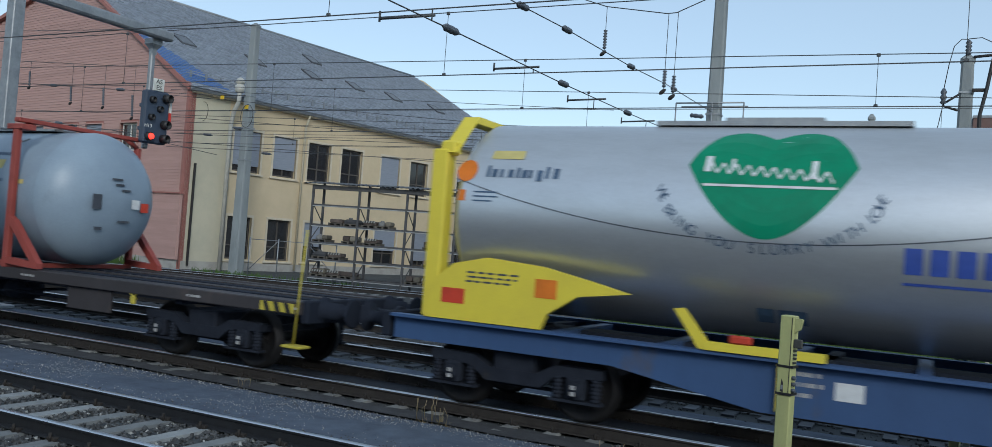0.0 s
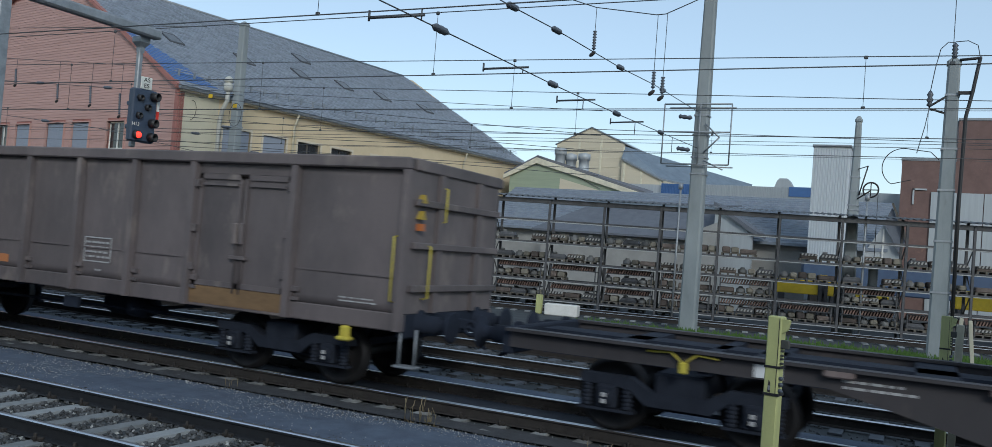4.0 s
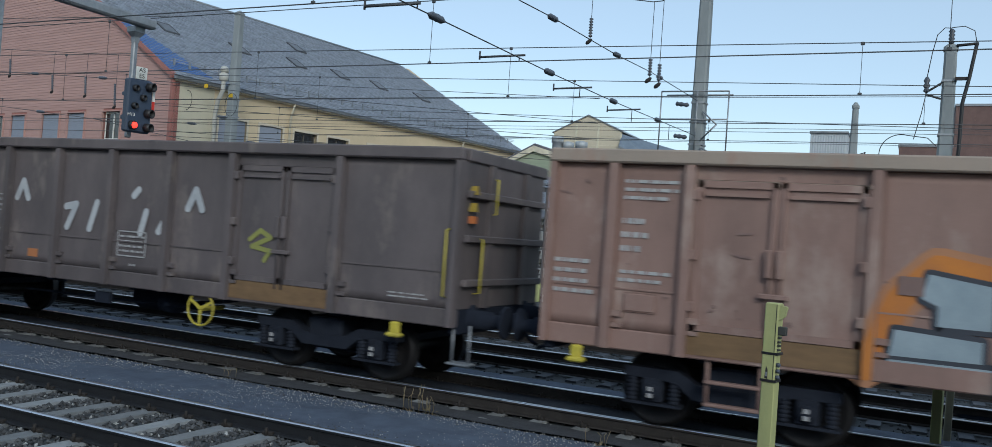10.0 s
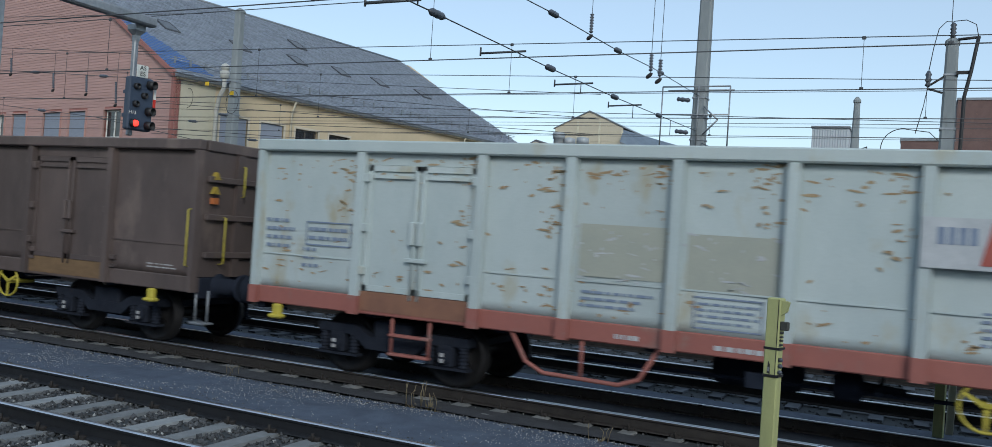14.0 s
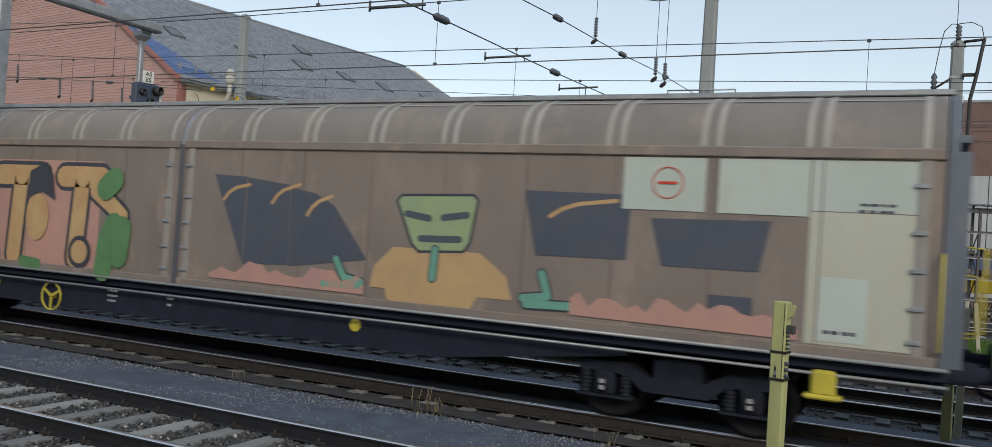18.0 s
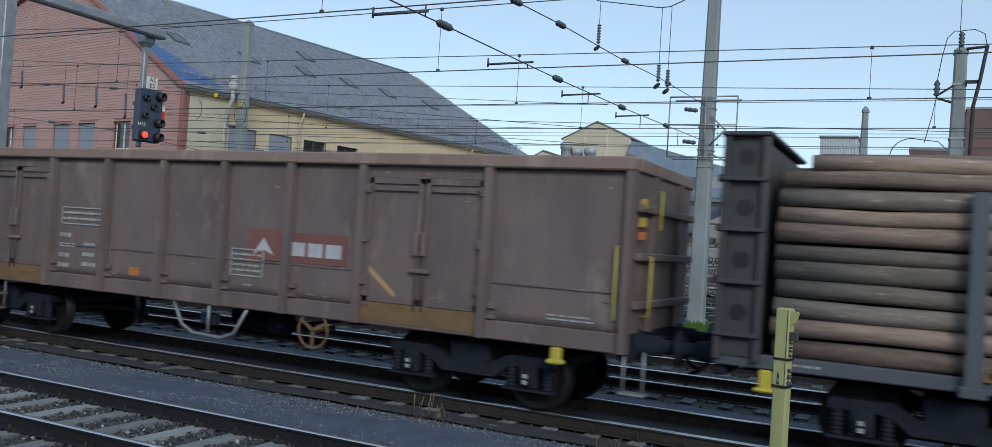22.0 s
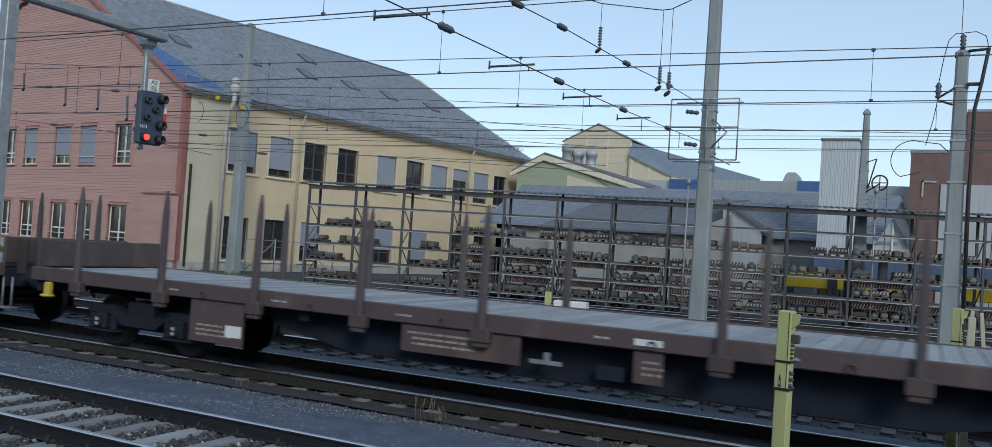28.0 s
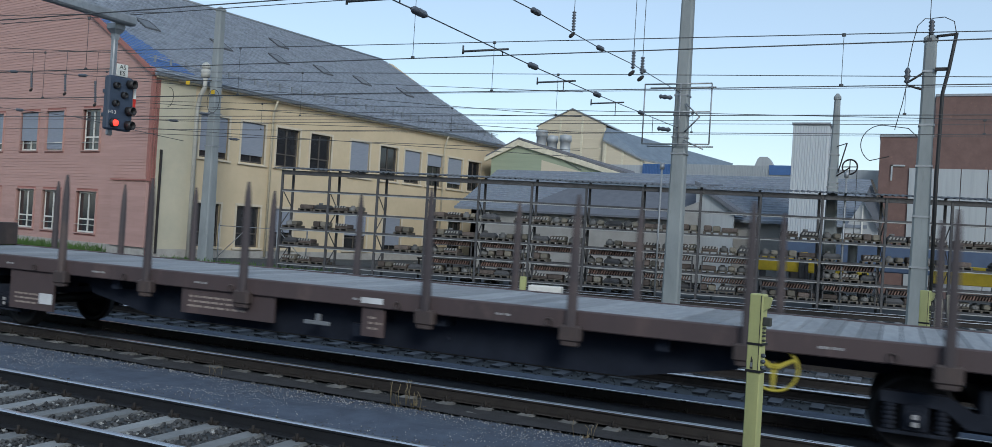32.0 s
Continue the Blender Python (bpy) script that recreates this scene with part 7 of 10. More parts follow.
for x in (-0.5, -L2 + 0.5):
    cp = part("corner_plate", Geo().box(x - 0.35, x + 0.3, -1.39, -1.36, 1.0, 1.14, 0), M_YEL, w, "yellow and black striped end plate")
    for k in range(3):
        u = x - 0.24 + k * 0.2
        part("dark_stripe", Geo().prism([(u, 1.0), (u + 0.09, 1.0), (u + 0.03, 1.14), (u - 0.06, 1.14)], -1.394, -1.388), M_BLACK, cp)
part("shunter_pole", Geo().bar((-0.15, -1.4, 0.55), (-0.05, -1.4, 2.25), 0.015, 6).soft(-0.3, 0.05, -1.5, -1.25, 0.5, 0.54, 0.01), M_YEL, w, "yellow shunter handrail")
part("tarpaulin", Geo().loft([[(-L2 + x, y, 1.17 + h * (0.5 + 0.5 * math.sin(x * 3 + y * 2)) * (1 - abs(y) / 1.3)) for y in np.linspace(-1.1, 0.9, 7)] for x, h in ((0.6, 0.02), (1.0, 0.14), (1.6, 0.16), (2.2, 0.1), (2.6, 0.02))], caps=False), mat("grey_sheet", (0.5, 0.5, 0.48), None, 0.8), w, "crumpled pale sheet on the deck")
for k, x in enumerate((-0.3, -2.2, -6.3, -11, -15.5, -17.9)):
    marks(w, x - 0.2, 1.03, 0.4, 0.09, 1, y=-1.38, seed=k)
# the tank and its end frames
fx0, fx1 = -12.84, -7.0
tx0, tx1 = -14.0, -5.72
HZ, HR = 2.55, 1.29
tk = part("tank", tank_shell(tx0, tx1, HZ, HR, 0.75, 64), M_TANKGREY, w, "grey cylindrical tank container")
part("top_walk", Geo().box(fx0 + 0.2, fx1 - 0.2, -0.45, 0.45, 3.82, 3.86), M_STEEL, tk)
part("top_rail", Geo().bar((fx0, -1.0, 3.78), (fx1, -1.0, 3.78), 0.022, 6), M_STEEL, tk)
for k in range(5):
    x = fx0 + 0.6 + k * 1.15
    part("rail_bracket", Geo().tube([(x, -1.0, 3.78), (x + 0.05, -0.85, 3.55), (x + 0.1, -0.72, 3.62)], 0.018, 6), M_STEEL, tk)
for xf, s in ((fx0, -1), (fx1, 1)):
    f = Geo()
    for y in (-1.35, 1.35):
        f.soft(xf - 0.07, xf + 0.07, y - 0.045, y + 0.06, 1.17, 3.72, 0.012)
        f.prism([(xf, 1.25), (xf + 0.95 * s, 1.2), (xf + 0.95 * s, 1.3), (xf + 0.2 * s, 2.05), (xf, 2.15), (xf, 2.02), (xf + 0.16 * s, 1.9), (xf + 0.75 * s, 1.32), (xf, 1.37)], y - 0.06, y + 0.06)
    f.soft(xf - 0.08, xf + 0.08, -1.38, 1.38, 3.86, 3.94, 0.012).soft(xf - 0.25, xf + 0.18, -1.4, -1.1, 3.72, 3.82, 0.01).bar((xf, -1.35, 3.72), (xf, -1.0, 3.9), 0.05, 6).bar((xf, 1.35, 3.72), (xf, 1.0, 3.9), 0.05, 6)
    f.box(xf - 0.06, xf + 0.06, -1.35, 1.35, 1.17, 1.25)
    part("end_frame", f, M_FRRED, w, "red steel end frame")
for u0, u1 in ((fx0, fx0 + 1.5), (fx1 - 0.6, fx1)):
    part("bottom_rail", Geo().soft(u0, u1, -1.28, -1.16, 1.19, 1.28, 0.01), M_FRRED, w)
part("valve_box", Geo().soft(fx0 + 0.2, fx0 + 0.75, -1.25, -1.0, 1.3, 1.7, 0.02).lathe((fx0 + 0.85, -1.3, 1.42), (0, 1, 0), [(0, 0.07), (0.1, 0.07)], 10), M_STEEL, w)
for xa, xb in ((1.05, 1.47), (1.75, 2.3), (2.5, 3.1), (3.38, 3.84), (4.1, 4.62)):
    part("red_block_logo", shell_patch(Geo(), slab(fx0 + xa, fx0 + xb, 2.32, 2.74, 4), 0, HZ, HR), M_REDLET, w, "red logo block")
for shape in (slab(fx0 + 2.38, fx0 + 2.78, 1.95, 2.17, 3), [[(fx0 + 2.88, 2.05), (fx0 + 3.01, 1.93), (fx0 + 3.15, 2.05), (fx0 + 3.01, 2.17)]],):
    part("label", shell_patch(Geo(), shape, 0, HZ, HR), M_ORLET, w, "orange hazard label")
for shape in ([[(fx0 + 3.28, 2.02), (fx0 + 3.45, 1.85), (fx0 + 3.63, 2.02), (fx0 + 3.45, 2.18)]], slab(fx0 + 2.08, fx0 + 2.28, 1.95, 2.15, 2),):
    part("label", shell_patch(Geo(), shape, 0, HZ, HR), M_STICK, w, "white hazard label")
for shape in (slab(fx0 + 4.58, fx0 + 4.88, 3.0, 3.2, 2), slab(fx0 + 4.98, fx0 + 5.28, 3.0, 3.17, 2), slab(fx0 + 1.08, fx0 + 1.28, 1.95, 2.05, 1), slab(fx0 + 5.83, fx0 + 6.03, 2.72, 2.8, 1),):
    part("label", shell_patch(Geo(), shape, 0, HZ, HR), M_MARKYEL, w, "yellow label")
g = Geo()
for k in range(8):
    shell_patch(g, slab(fx0 + 4.68 + 0.09 * k, fx0 + 4.74 + 0.09 * k, 3.26, 3.32, 1) + slab(fx0 + 5.03 + 0.05 * k, fx0 + 5.06 + 0.05 * k, 2.75, 2.8, 1) + slab(fx0 + 3.68 + 0.05 * k, fx0 + 3.72 + 0.05 * k, 1.97, 2.03, 1), 0, HZ, HR)
part("tank_lettering", g, M_INK, w)
# marks on the leading dish, laid on its bulge
g = Geo()
def dish_mark(g, y, z, dy, dz, mi, xe=None):
    rr = min(1.2, math.hypot(y, z - HZ))
    x = tx1 - 0.75 * (1 - math.sqrt(max(0.0, 1 - (rr / 1.31) ** 2))) + 0.02
    g.box(x - 0.004, x + 0.004, y - dy, y + dy, z - dz, z + dz, mi)
for y, z, dy, dz, mi in ((-0.5, 2.5, 0.1, 0.14, 2), (-0.1, 2.95, 0.12, 0.02, 2), (-0.05, 2.85, 0.1, 0.02, 2), (0.1, 2.75, 0.1, 0.02, 2), (0.35, 2.5, 0.09, 0.09, 0), (0.62, 2.45, 0.09, 0.09, 1), (0.1, 2.15, 0.14, 0.02, 2), (-0.4, 2.0, 0.08, 0.03, 2)):
    dish_mark(g, y, z, dy, dz, mi)
part("dish_label", g, [M_STICK, M_REDLET, M_MARKDK], w, "hazard labels on the tank end")
for x in (fx0, fx1):
    twist(w, x, 1.12)

# second container wagon with the cream tank
L3 = 18.3
w = wagon("container_wagon", 2.9, 3.0, L3, "dark brown fish-bellied container wagon carrying a cream tank container")
running_gear(w, L3, 2.3)
side = [(-0.1, 1.16), (-0.1, 0.95), (-4.0, 0.95), (-5.6, 0.56), (-L3 + 5.6, 0.56), (-L3 + 4.0, 0.95), (-L3 + 0.1, 0.95), (-L3 + 0.1, 1.16)]
for s in (-1, 1):
    b = part("side_beam", Geo().prism(side, s * 1.25 - 0.05, s * 1.25 + 0.05), P_BLACKF, w, "dark brown fish-bellied side beam")
    part("beam_flange", Geo().box(-L3 + 0.1, -0.1, s * 1.28 - 0.14, s * 1.28 + 0.06, 1.16, 1.2), P_BLACKF, b)
for x in (-8.21, -10.22):
    part("beam_hole", Geo().prism([(x + 0.07 * sx + 0.1 * math.cos(q), 0.86 + 0.1 * math.sin(q)) for sx, q in [(1, -1.5 + 0.43 * i) for i in range(8)] + [(-1, 1.64 + 0.43 * i) for i in range(8)]], -1.304, -1.299), M_BLACK, w)
for x in (-2.2, -4.4, -6.5, -8.4, -10.5, -12.6, -14.2):
    part("flap_bracket", Geo().soft(x - 0.16, x + 0.16, -1.42, -1.28, 1.08, 1.18, 0.02), P_BROWN, w)
for k in range(10):
    part("deck_cross_member", Geo().box(-1.2 - k * 1.75, -0.9 - k * 1.75, -1.2, 1.2, 1.02, 1.15), M_UNDER, w)
hand_wheel(w, -6.84, 0.84, 0.19)
for x in (-2.6, -L3 + 2.4):
    yellow_lever(w, x, 1.02)
for k, (x, z, wd, h, n_) in enumerate(((-14.2, 0.95, 0.8, 0.14, 2), (-11.9, 0.75, 0.2, 0.3, 2), (-10.35, 0.56, 0.65, 0.18, 3), (-7.55, 0.66, 0.4, 0.25, 3), (-4.6, 1.02, 0.4, 0.06, 1), (-11.5, 0.85, 0.25, 0.2, 2))):
    marks(w, x, z, wd, h, n_, y=-1.3, seed=k)
part("plate", Geo().box(-15.1, -14.8, -1.312, -1.302, 0.97, 1.12).box(-6.75, -6.42, -1.312, -1.302, 0.47, 0.6), M_STICK, w)
part("triangle_sign", Geo().prism([(-8.78, 0.6), (-8.55, 0.6), (-8.66, 0.77)], -1.308, -1.3), M_MARKYEL, w)
part("shunter_pole", Geo().bar((-0.3, -1.36, 0.5), (-0.2, -1.36, 2.25), 0.015, 6).soft(-0.45, -0.05, -1.5, -1.25, 0.45, 0.5, 0.01), M_YEL, w, "yellow shunter handrail")
cx0, cx1 = -12.05, -6.43
CZ, CR = 2.43, 1.165
part("tank", tank_shell(cx0 - 0.02, cx1 - 0.06, CZ, CR, 0.3, 64), M_TANKCREAM, w, "cream cylindrical tank in a blue frame")
M_BAND = mat("tank_band_grey", (0.3, 0.31, 0.31), (0.24, 0.25, 0.25), 0.6, bump=0)
for x in (cx0 + 1.35, cx0 + 2.8, cx0 + 4.3):
    part("tank_band", Geo().lathe((x, 0, CZ), (1, 0, 0), [(0, CR + 0.006), (0.045, CR + 0.006)], 48), M_BAND, w)
for x in (cx0, cx1):
    for y in (-1.22, 1.22):
        part("corner_post", Geo().soft(x - 0.08, x + 0.08, y - 0.07, y + 0.07, 1.2, 3.78, 0.012), M_FRBLUE, w)
    for z0, z1 in ((3.68, 3.78), (1.2, 1.34)):
        part("end_beam", Geo().soft(x - 0.07, x + 0.07, -1.14, 1.14, z0, z1, 0.012), M_FRBLUE, w)
    for ya, za, yb, zb in ((-1.2, 1.9, -0.6, 1.3), (1.2, 1.9, 0.6, 1.3), (-1.2, 3.1, -0.6, 3.65), (1.2, 3.1, 0.6, 3.65)):
        part("corner_brace", Geo().bar((x, ya, za), (x, yb, zb), 0.06, 6), M_FRBLUE, w)
for y in (-1.24, 1.24):
    for z0, z1 in ((3.68, 3.78), (1.2, 1.36)):
        part("frame_rail", Geo().soft(cx0 + 0.08, cx1 - 0.08, y - 0.06, y + 0.06, z0, z1, 0.01), M_FRBLUE, w, "blue steel frame rail")
part("end_plate", Geo().prism([(-1.05, 1.75), (-0.65, 1.35), (0.65, 1.35), (1.05, 1.75), (1.05, 3.2), (0.7, 3.6), (-0.7, 3.6), (-1.05, 3.2)], cx1 - 0.03, cx1 + 0.03, "yz"), M_STICK, w, "white octagonal end plate")
part("end_dish", Geo().lathe((cx1 + 0.03, 0, 2.45), (1, 0, 0), [(0, 0.85), (0.05, 0.75), (0.08, 0.4), (0.09, 0.02)], 28), M_STICK, w)
part("end_label", Geo().prism([(-0.62, 2.95), (-0.42, 3.12), (-0.22, 2.95), (-0.42, 2.78)], cx1 + 0.03, cx1 + 0.12, "yz"), M_REDLET, w, "red hazard diamond")
part("end_label", Geo().box(cx1, cx1 + 0.125, -0.35, 0.25, 1.92, 2.05), M_MARKYEL, w, "faded yellow label")
part("end_logo", Geo().box(cx1, cx1 + 0.11, -0.2, 0.35, 3.25, 3.42), M_FRBLUE, w)
part("end_logo", Geo().box(cx1, cx1 + 0.11, -0.2, 0.2, 1.42, 1.5), M_FRBLUE, w)
part("top_walk", Geo().box(cx0 + 1.2, cx1 - 2.0, -0.4, 0.4, 3.64, 3.68).bar((cx0 + 0.7, -0.9, 3.45), (cx0 + 2.8, -0.9, 3.5), 0.03, 6), M_STEEL, w)
part("blue_logo", shell_patch(Geo(), [[(cx0 + 0.85 + 0.27 * math.cos(a), 2.75 + 0.27 * math.sin(a)) for a in [i * 0.35 for i in range(18)]]], 0, CZ, CR, lift=0.02), M_FRBLUE, w, "round blue logo disc")
part("logo_panel", shell_patch(Geo(), slab(cx0 + 0.55, cx0 + 3.7, 2.5, 3.02, 6), 0, CZ, CR, lift=0.004), mat("faded_logo_ground", (0.6, 0.55, 0.4), None, 0.5, bump=0), w)
M_FADED = mat("faded_logo_grey", (0.47, 0.45, 0.39), None, 0.5, bump=0)
for k in range(8):
    part("faded_logo_block", shell_patch(Geo(), slab(cx0 + 1.32 + k * 0.29, cx0 + 1.44 + k * 0.29 + 0.04 * (k % 3), 2.58, 2.86 + 0.04 * (k == 0), 3), 0, CZ, CR, lift=0.012), M_FADED, w, "faded grey logo block")
g = Geo()
for i, z in enumerate((2.95, 2.83, 2.7, 2.62, 2.5, 2.42)):
    shell_patch(g, slab(cx0 + 4.5, cx0 + 5.0 - 0.05 * i, z, z + 0.028, 1), 0, CZ, CR, lift=0.012)
part("small_label", shell_patch(Geo(), slab(cx0 + 2.0, cx0 + 2.6, 1.82, 1.85, 1), 0, CZ, CR, lift=0.012), M_INK, w)
part("small_label", shell_patch(Geo(), slab(cx0 + 5.2, cx0 + 5.45, 2.0, 2.06, 1), 0, CZ, CR, lift=0.012), M_INK, w)
part("tank_lettering", g, M_INK, w)
part("label", shell_patch(Geo(), [[(cx0 + 4.85, 2.05), (cx0 + 5.02, 1.9), (cx0 + 5.2, 2.05), (cx0 + 5.02, 2.22)]], 0, CZ, CR, lift=0.012), M_REDLET, w, "red hazard diamond")
part("label", shell_patch(Geo(), [[(cx0 + 4.45, 2.02), (cx0 + 4.72, 2.02), (cx0 + 4.58, 2.24)]] + slab(cx0 + 4.5, cx0 + 4.62, 2.3, 2.46, 2), 0, CZ, CR, lift=0.012), M_ORLET, w, "orange label")


# ---- painted letters and shapes ----
def clip_x(poly, a, b):
    for lim, keep in ((a, 1), (b, -1)):
        out = []
        for (x0, z0), (x1, z1) in zip(poly, poly[1:] + poly[:1]):
            i0, i1 = (x0 - lim) * keep >= 0, (x1 - lim) * keep >= 0
            if i0:
                out.append((x0, z0))
            if i0 != i1:
                k = (lim - x0) / (x1 - x0)
                out.append((lim, z0 + (z1 - z0) * k))
        poly = out
        if len(poly) < 3:
            return []
    return poly


def spray(g, poly, lift, ribs, mi=0, base=1.381, front=1.486, rib_w=0.13):
    """A flat painted shape on the side sheets and over the ribs that stand before them."""
    g.prism(poly, -base - lift, -base - lift + 0.0015, "xz", mi)
    for r in ribs:
        c = clip_x(poly, r - rib_w / 2 + 0.015, r + rib_w / 2 - 0.015)
        if c:
            g.prism(c, -front - lift, -front - lift + 0.0015, "xz", mi)


def stroke(pts, width):
    """Convex pieces that make a thick line."""
    out = []
    for (x0, z0), (x1, z1) in zip(pts, pts[1:]):
        d = math.hypot(x1 - x0, z1 - z0) or 1
        nx, nz = -(z1 - z0) / d * width / 2, (x1 - x0) / d * width / 2
        out.append([(x0 + nx, z0 + nz), (x1 + nx, z1 + nz), (x1 - nx, z1 - nz), (x0 - nx, z0 - nz)])
    for x, z in pts:
        out.append([(x + width / 2 * math.cos(a), z + width / 2 * math.sin(a)) for a in [k * math.pi / 5 for k in range(10)]])
    return out


def painted(w, lines, ribs, layers, name, label, flat=False):
    """Lines drawn with several widths and paints, one upon another. layers: (width, material)."""
    if len(layers) == 1 and len(lines) > 1:
        for ln in lines:
            painted(w, [ln], ribs, layers, name, label)
        return
    g = Geo()
    for k, (wd, m) in enumerate(layers):
        if wd <= 0:
            continue
        for ln in lines:
            for i, poly in enumerate(stroke(ln, wd)):
                spray(g, poly, 0.003 + 0.004 * k + 0.00012 * (i % 7), ribs, k)
    return part(name, g, [m for _, m in layers], w, label)


def patch(w, polys, ribs, m, name, label, lift=0.004):
    g = Geo()
    for i, p in enumerate(polys):
        spray(g, p, lift + 0.0003 * i, ribs)
    return part(name, g, m, w, label)


def filled_letter(w, shapes, ribs, edge, label, inner=()):
    """Filled shapes with a dark painted edge and thin lines upon them."""
    g = Geo()
    for k, poly in enumerate(shapes):
        for i, q in enumerate(stroke([*poly, poly[0]], edge)):
            spray(g, q, 0.011 + 0.00012 * (i % 7), ribs, 1)
        spray(g, poly, 0.0145 + 0.0004 * k, ribs, 0)
    for ln in inner:
        for i, q in enumerate(stroke(ln, 0.055)):
            spray(g, q, 0.018 + 0.00012 * (i % 7), ribs, 1)
    return part("graffiti_letter", g, [G_SILVER, G_BLACK], w, label)


def scribble(x, z, wd, h, seed, n=13):
    """A quick line to and fro, as a hand writes a tag."""
    r = random.Random(seed)
    return [(x - wd / 2 + wd * (k / (n - 1)) + r.uniform(-0.12, 0.12) * wd, z + h * (0.5 if k % 2 else -0.5) * r.uniform(0.25, 1.0)) for k in range(n)]


def rect(x0, x1, z0, z1):
    return [(x0, z0), (x1, z0), (x1, z1), (x0, z1)]


def fit_lines(lines, x0, x1, z0, z1, lean=0.0):
    return [[(x0 + (x1 - x0) * p + lean * q, z0 + (z1 - z0) * q) for p, q in ln] for ln in lines]


def spray_mat(name, a, b, rough=0.6):
    return mat(name, a, b, rough, scale=2.2, grain=40, bump=0.05, c=tuple(v * 0.6 for v in a), c_amount=0.18, c_scale=2.5)


G_SILVER = spray_mat("spray_silver", (0.33, 0.4, 0.44), (0.25, 0.32, 0.36), 0.45)
G_BLACK = spray_mat("spray_dark", (0.035, 0.042, 0.055), (0.05, 0.055, 0.07))
G_ORANGE = spray_mat("spray_orange", (0.55, 0.2, 0.035), (0.42, 0.16, 0.05))
G_RUSTGLOW = spray_mat("spray_orange_mist", (0.42, 0.2, 0.1), (0.36, 0.18, 0.1))
G_YELLOW = spray_mat("spray_yellow", (0.6, 0.45, 0.03), (0.5, 0.36, 0.03))
G_RED = spray_mat("spray_red", (0.45, 0.06, 0.04), (0.35, 0.07, 0.05))
G_TAN = spray_mat("spray_tan", (0.5, 0.34, 0.17), (0.44, 0.27, 0.13))
G_PINK = spray_mat("spray_pink", (0.48, 0.27, 0.21), (0.4, 0.24, 0.22))
G_GREEN = spray_mat("spray_green", (0.1, 0.24, 0.1), (0.08, 0.18, 0.08))
G_NAVY = spray_mat("spray_navy", (0.065, 0.078, 0.105), (0.08, 0.088, 0.11))
G_MINT = spray_mat("spray_mint", (0.29, 0.37, 0.2), (0.25, 0.33, 0.2))
G_TEAL = spray_mat("spray_teal", (0.14, 0.36, 0.27), (0.12, 0.3, 0.25))
G_APRICOT = spray_mat("spray_apricot", (0.5, 0.34, 0.17), (0.43, 0.29, 0.16))
G_BLUE = spray_mat("spray_blue", (0.07, 0.24, 0.44), (0.16, 0.35, 0.47))
G_WHITE = spray_mat("spray_white", (0.52, 0.54, 0.55), (0.36, 0.38, 0.4))
G_PALE = spray_mat("spray_pale_blue", (0.3, 0.36, 0.46), (0.24, 0.29, 0.38))
G_LIME = spray_mat("spray_lime", (0.3, 0.31, 0.08), (0.24, 0.25, 0.08))
LET = {
    "S": [[(0.95, 0.85), (0.6, 1), (0.1, 0.9), (0.05, 0.62), (0.9, 0.45), (0.95, 0.12), (0.4, 0), (0.0, 0.1)]],
    "V": [[(0, 1), (0.45, 0.02), (1, 1)]], "U": [[(0.05, 1), (0.1, 0.1), (0.8, 0.05), (0.9, 1)]],
    "R": [[(0.05, 0), (0.1, 1), (0.75, 0.9), (0.8, 0.6), (0.3, 0.5), (1.0, 0.02)]],
    "arrow": [[(0, 0.35), (0.4, 0.95)], [(0.0, 0.35), (0.55, 0.0)], [(0.15, 0.45), (1.0, 0.75)]],
    "W": [[(0, 1), (0.26, 0.02), (0.5, 0.72), (0.74, 0.02), (1, 1)]], "A": [[(0, 0), (0.42, 1), (0.6, 1), (1, 0)], [(0.2, 0.35), (0.8, 0.35)]],
    "T": [[(0, 0.95), (1, 0.95)], [(0.5, 0.95), (0.48, 0)]],
    "blob": [[(0.05, 0.75), (0.3, 1), (0.75, 0.92), (0.9, 0.65), (0.3, 0.5), (0.1, 0.25), (0.5, 0.12), (0.9, 0.3)]],
}


def handles_and_steps(w, x, m):
    part("ladder_step", Geo().bar((x - 0.3, -1.33, 1.0), (x - 0.3, -1.33, 0.42), 0.025, 6).bar((x + 0.3, -1.33, 1.0), (x + 0.3, -1.33, 0.42), 0.025, 6).soft(x - 0.32, x + 0.32, -1.4, -1.28, 0.68, 0.72, 0.01).soft(x - 0.32, x + 0.32, -1.4, -1.28, 0.42, 0.46, 0.01), m, w, "two-rung step")


def guard_loop(w, x0, x1, m):
    part("guard_loop", Geo().tube([(x0, -1.34, 1.0), (x0 + 0.25, -1.36, 0.6), (x0 + 0.5, -1.36, 0.48), (x1 - 0.5, -1.36, 0.46), (x1 - 0.25, -1.36, 0.56), (x1, -1.34, 1.0)], 0.03, 6).bar(((x0 + x1) / 2, -1.35, 1.0), ((x0 + x1) / 2, -1.35, 0.47), 0.025, 6), m, w, "bent tubular guard loop")


# ---- the open wagons ----
w = open_wagon(-11.6, 3.5, 14.2, [k if k != -14.35 else -14.2 for k in EANOS], E_DOORS, P_DARK, "dark brown open wagon with two double doors a side")
std_marks(w, 1, 14.2)
hand_wheel(w, -9.55)

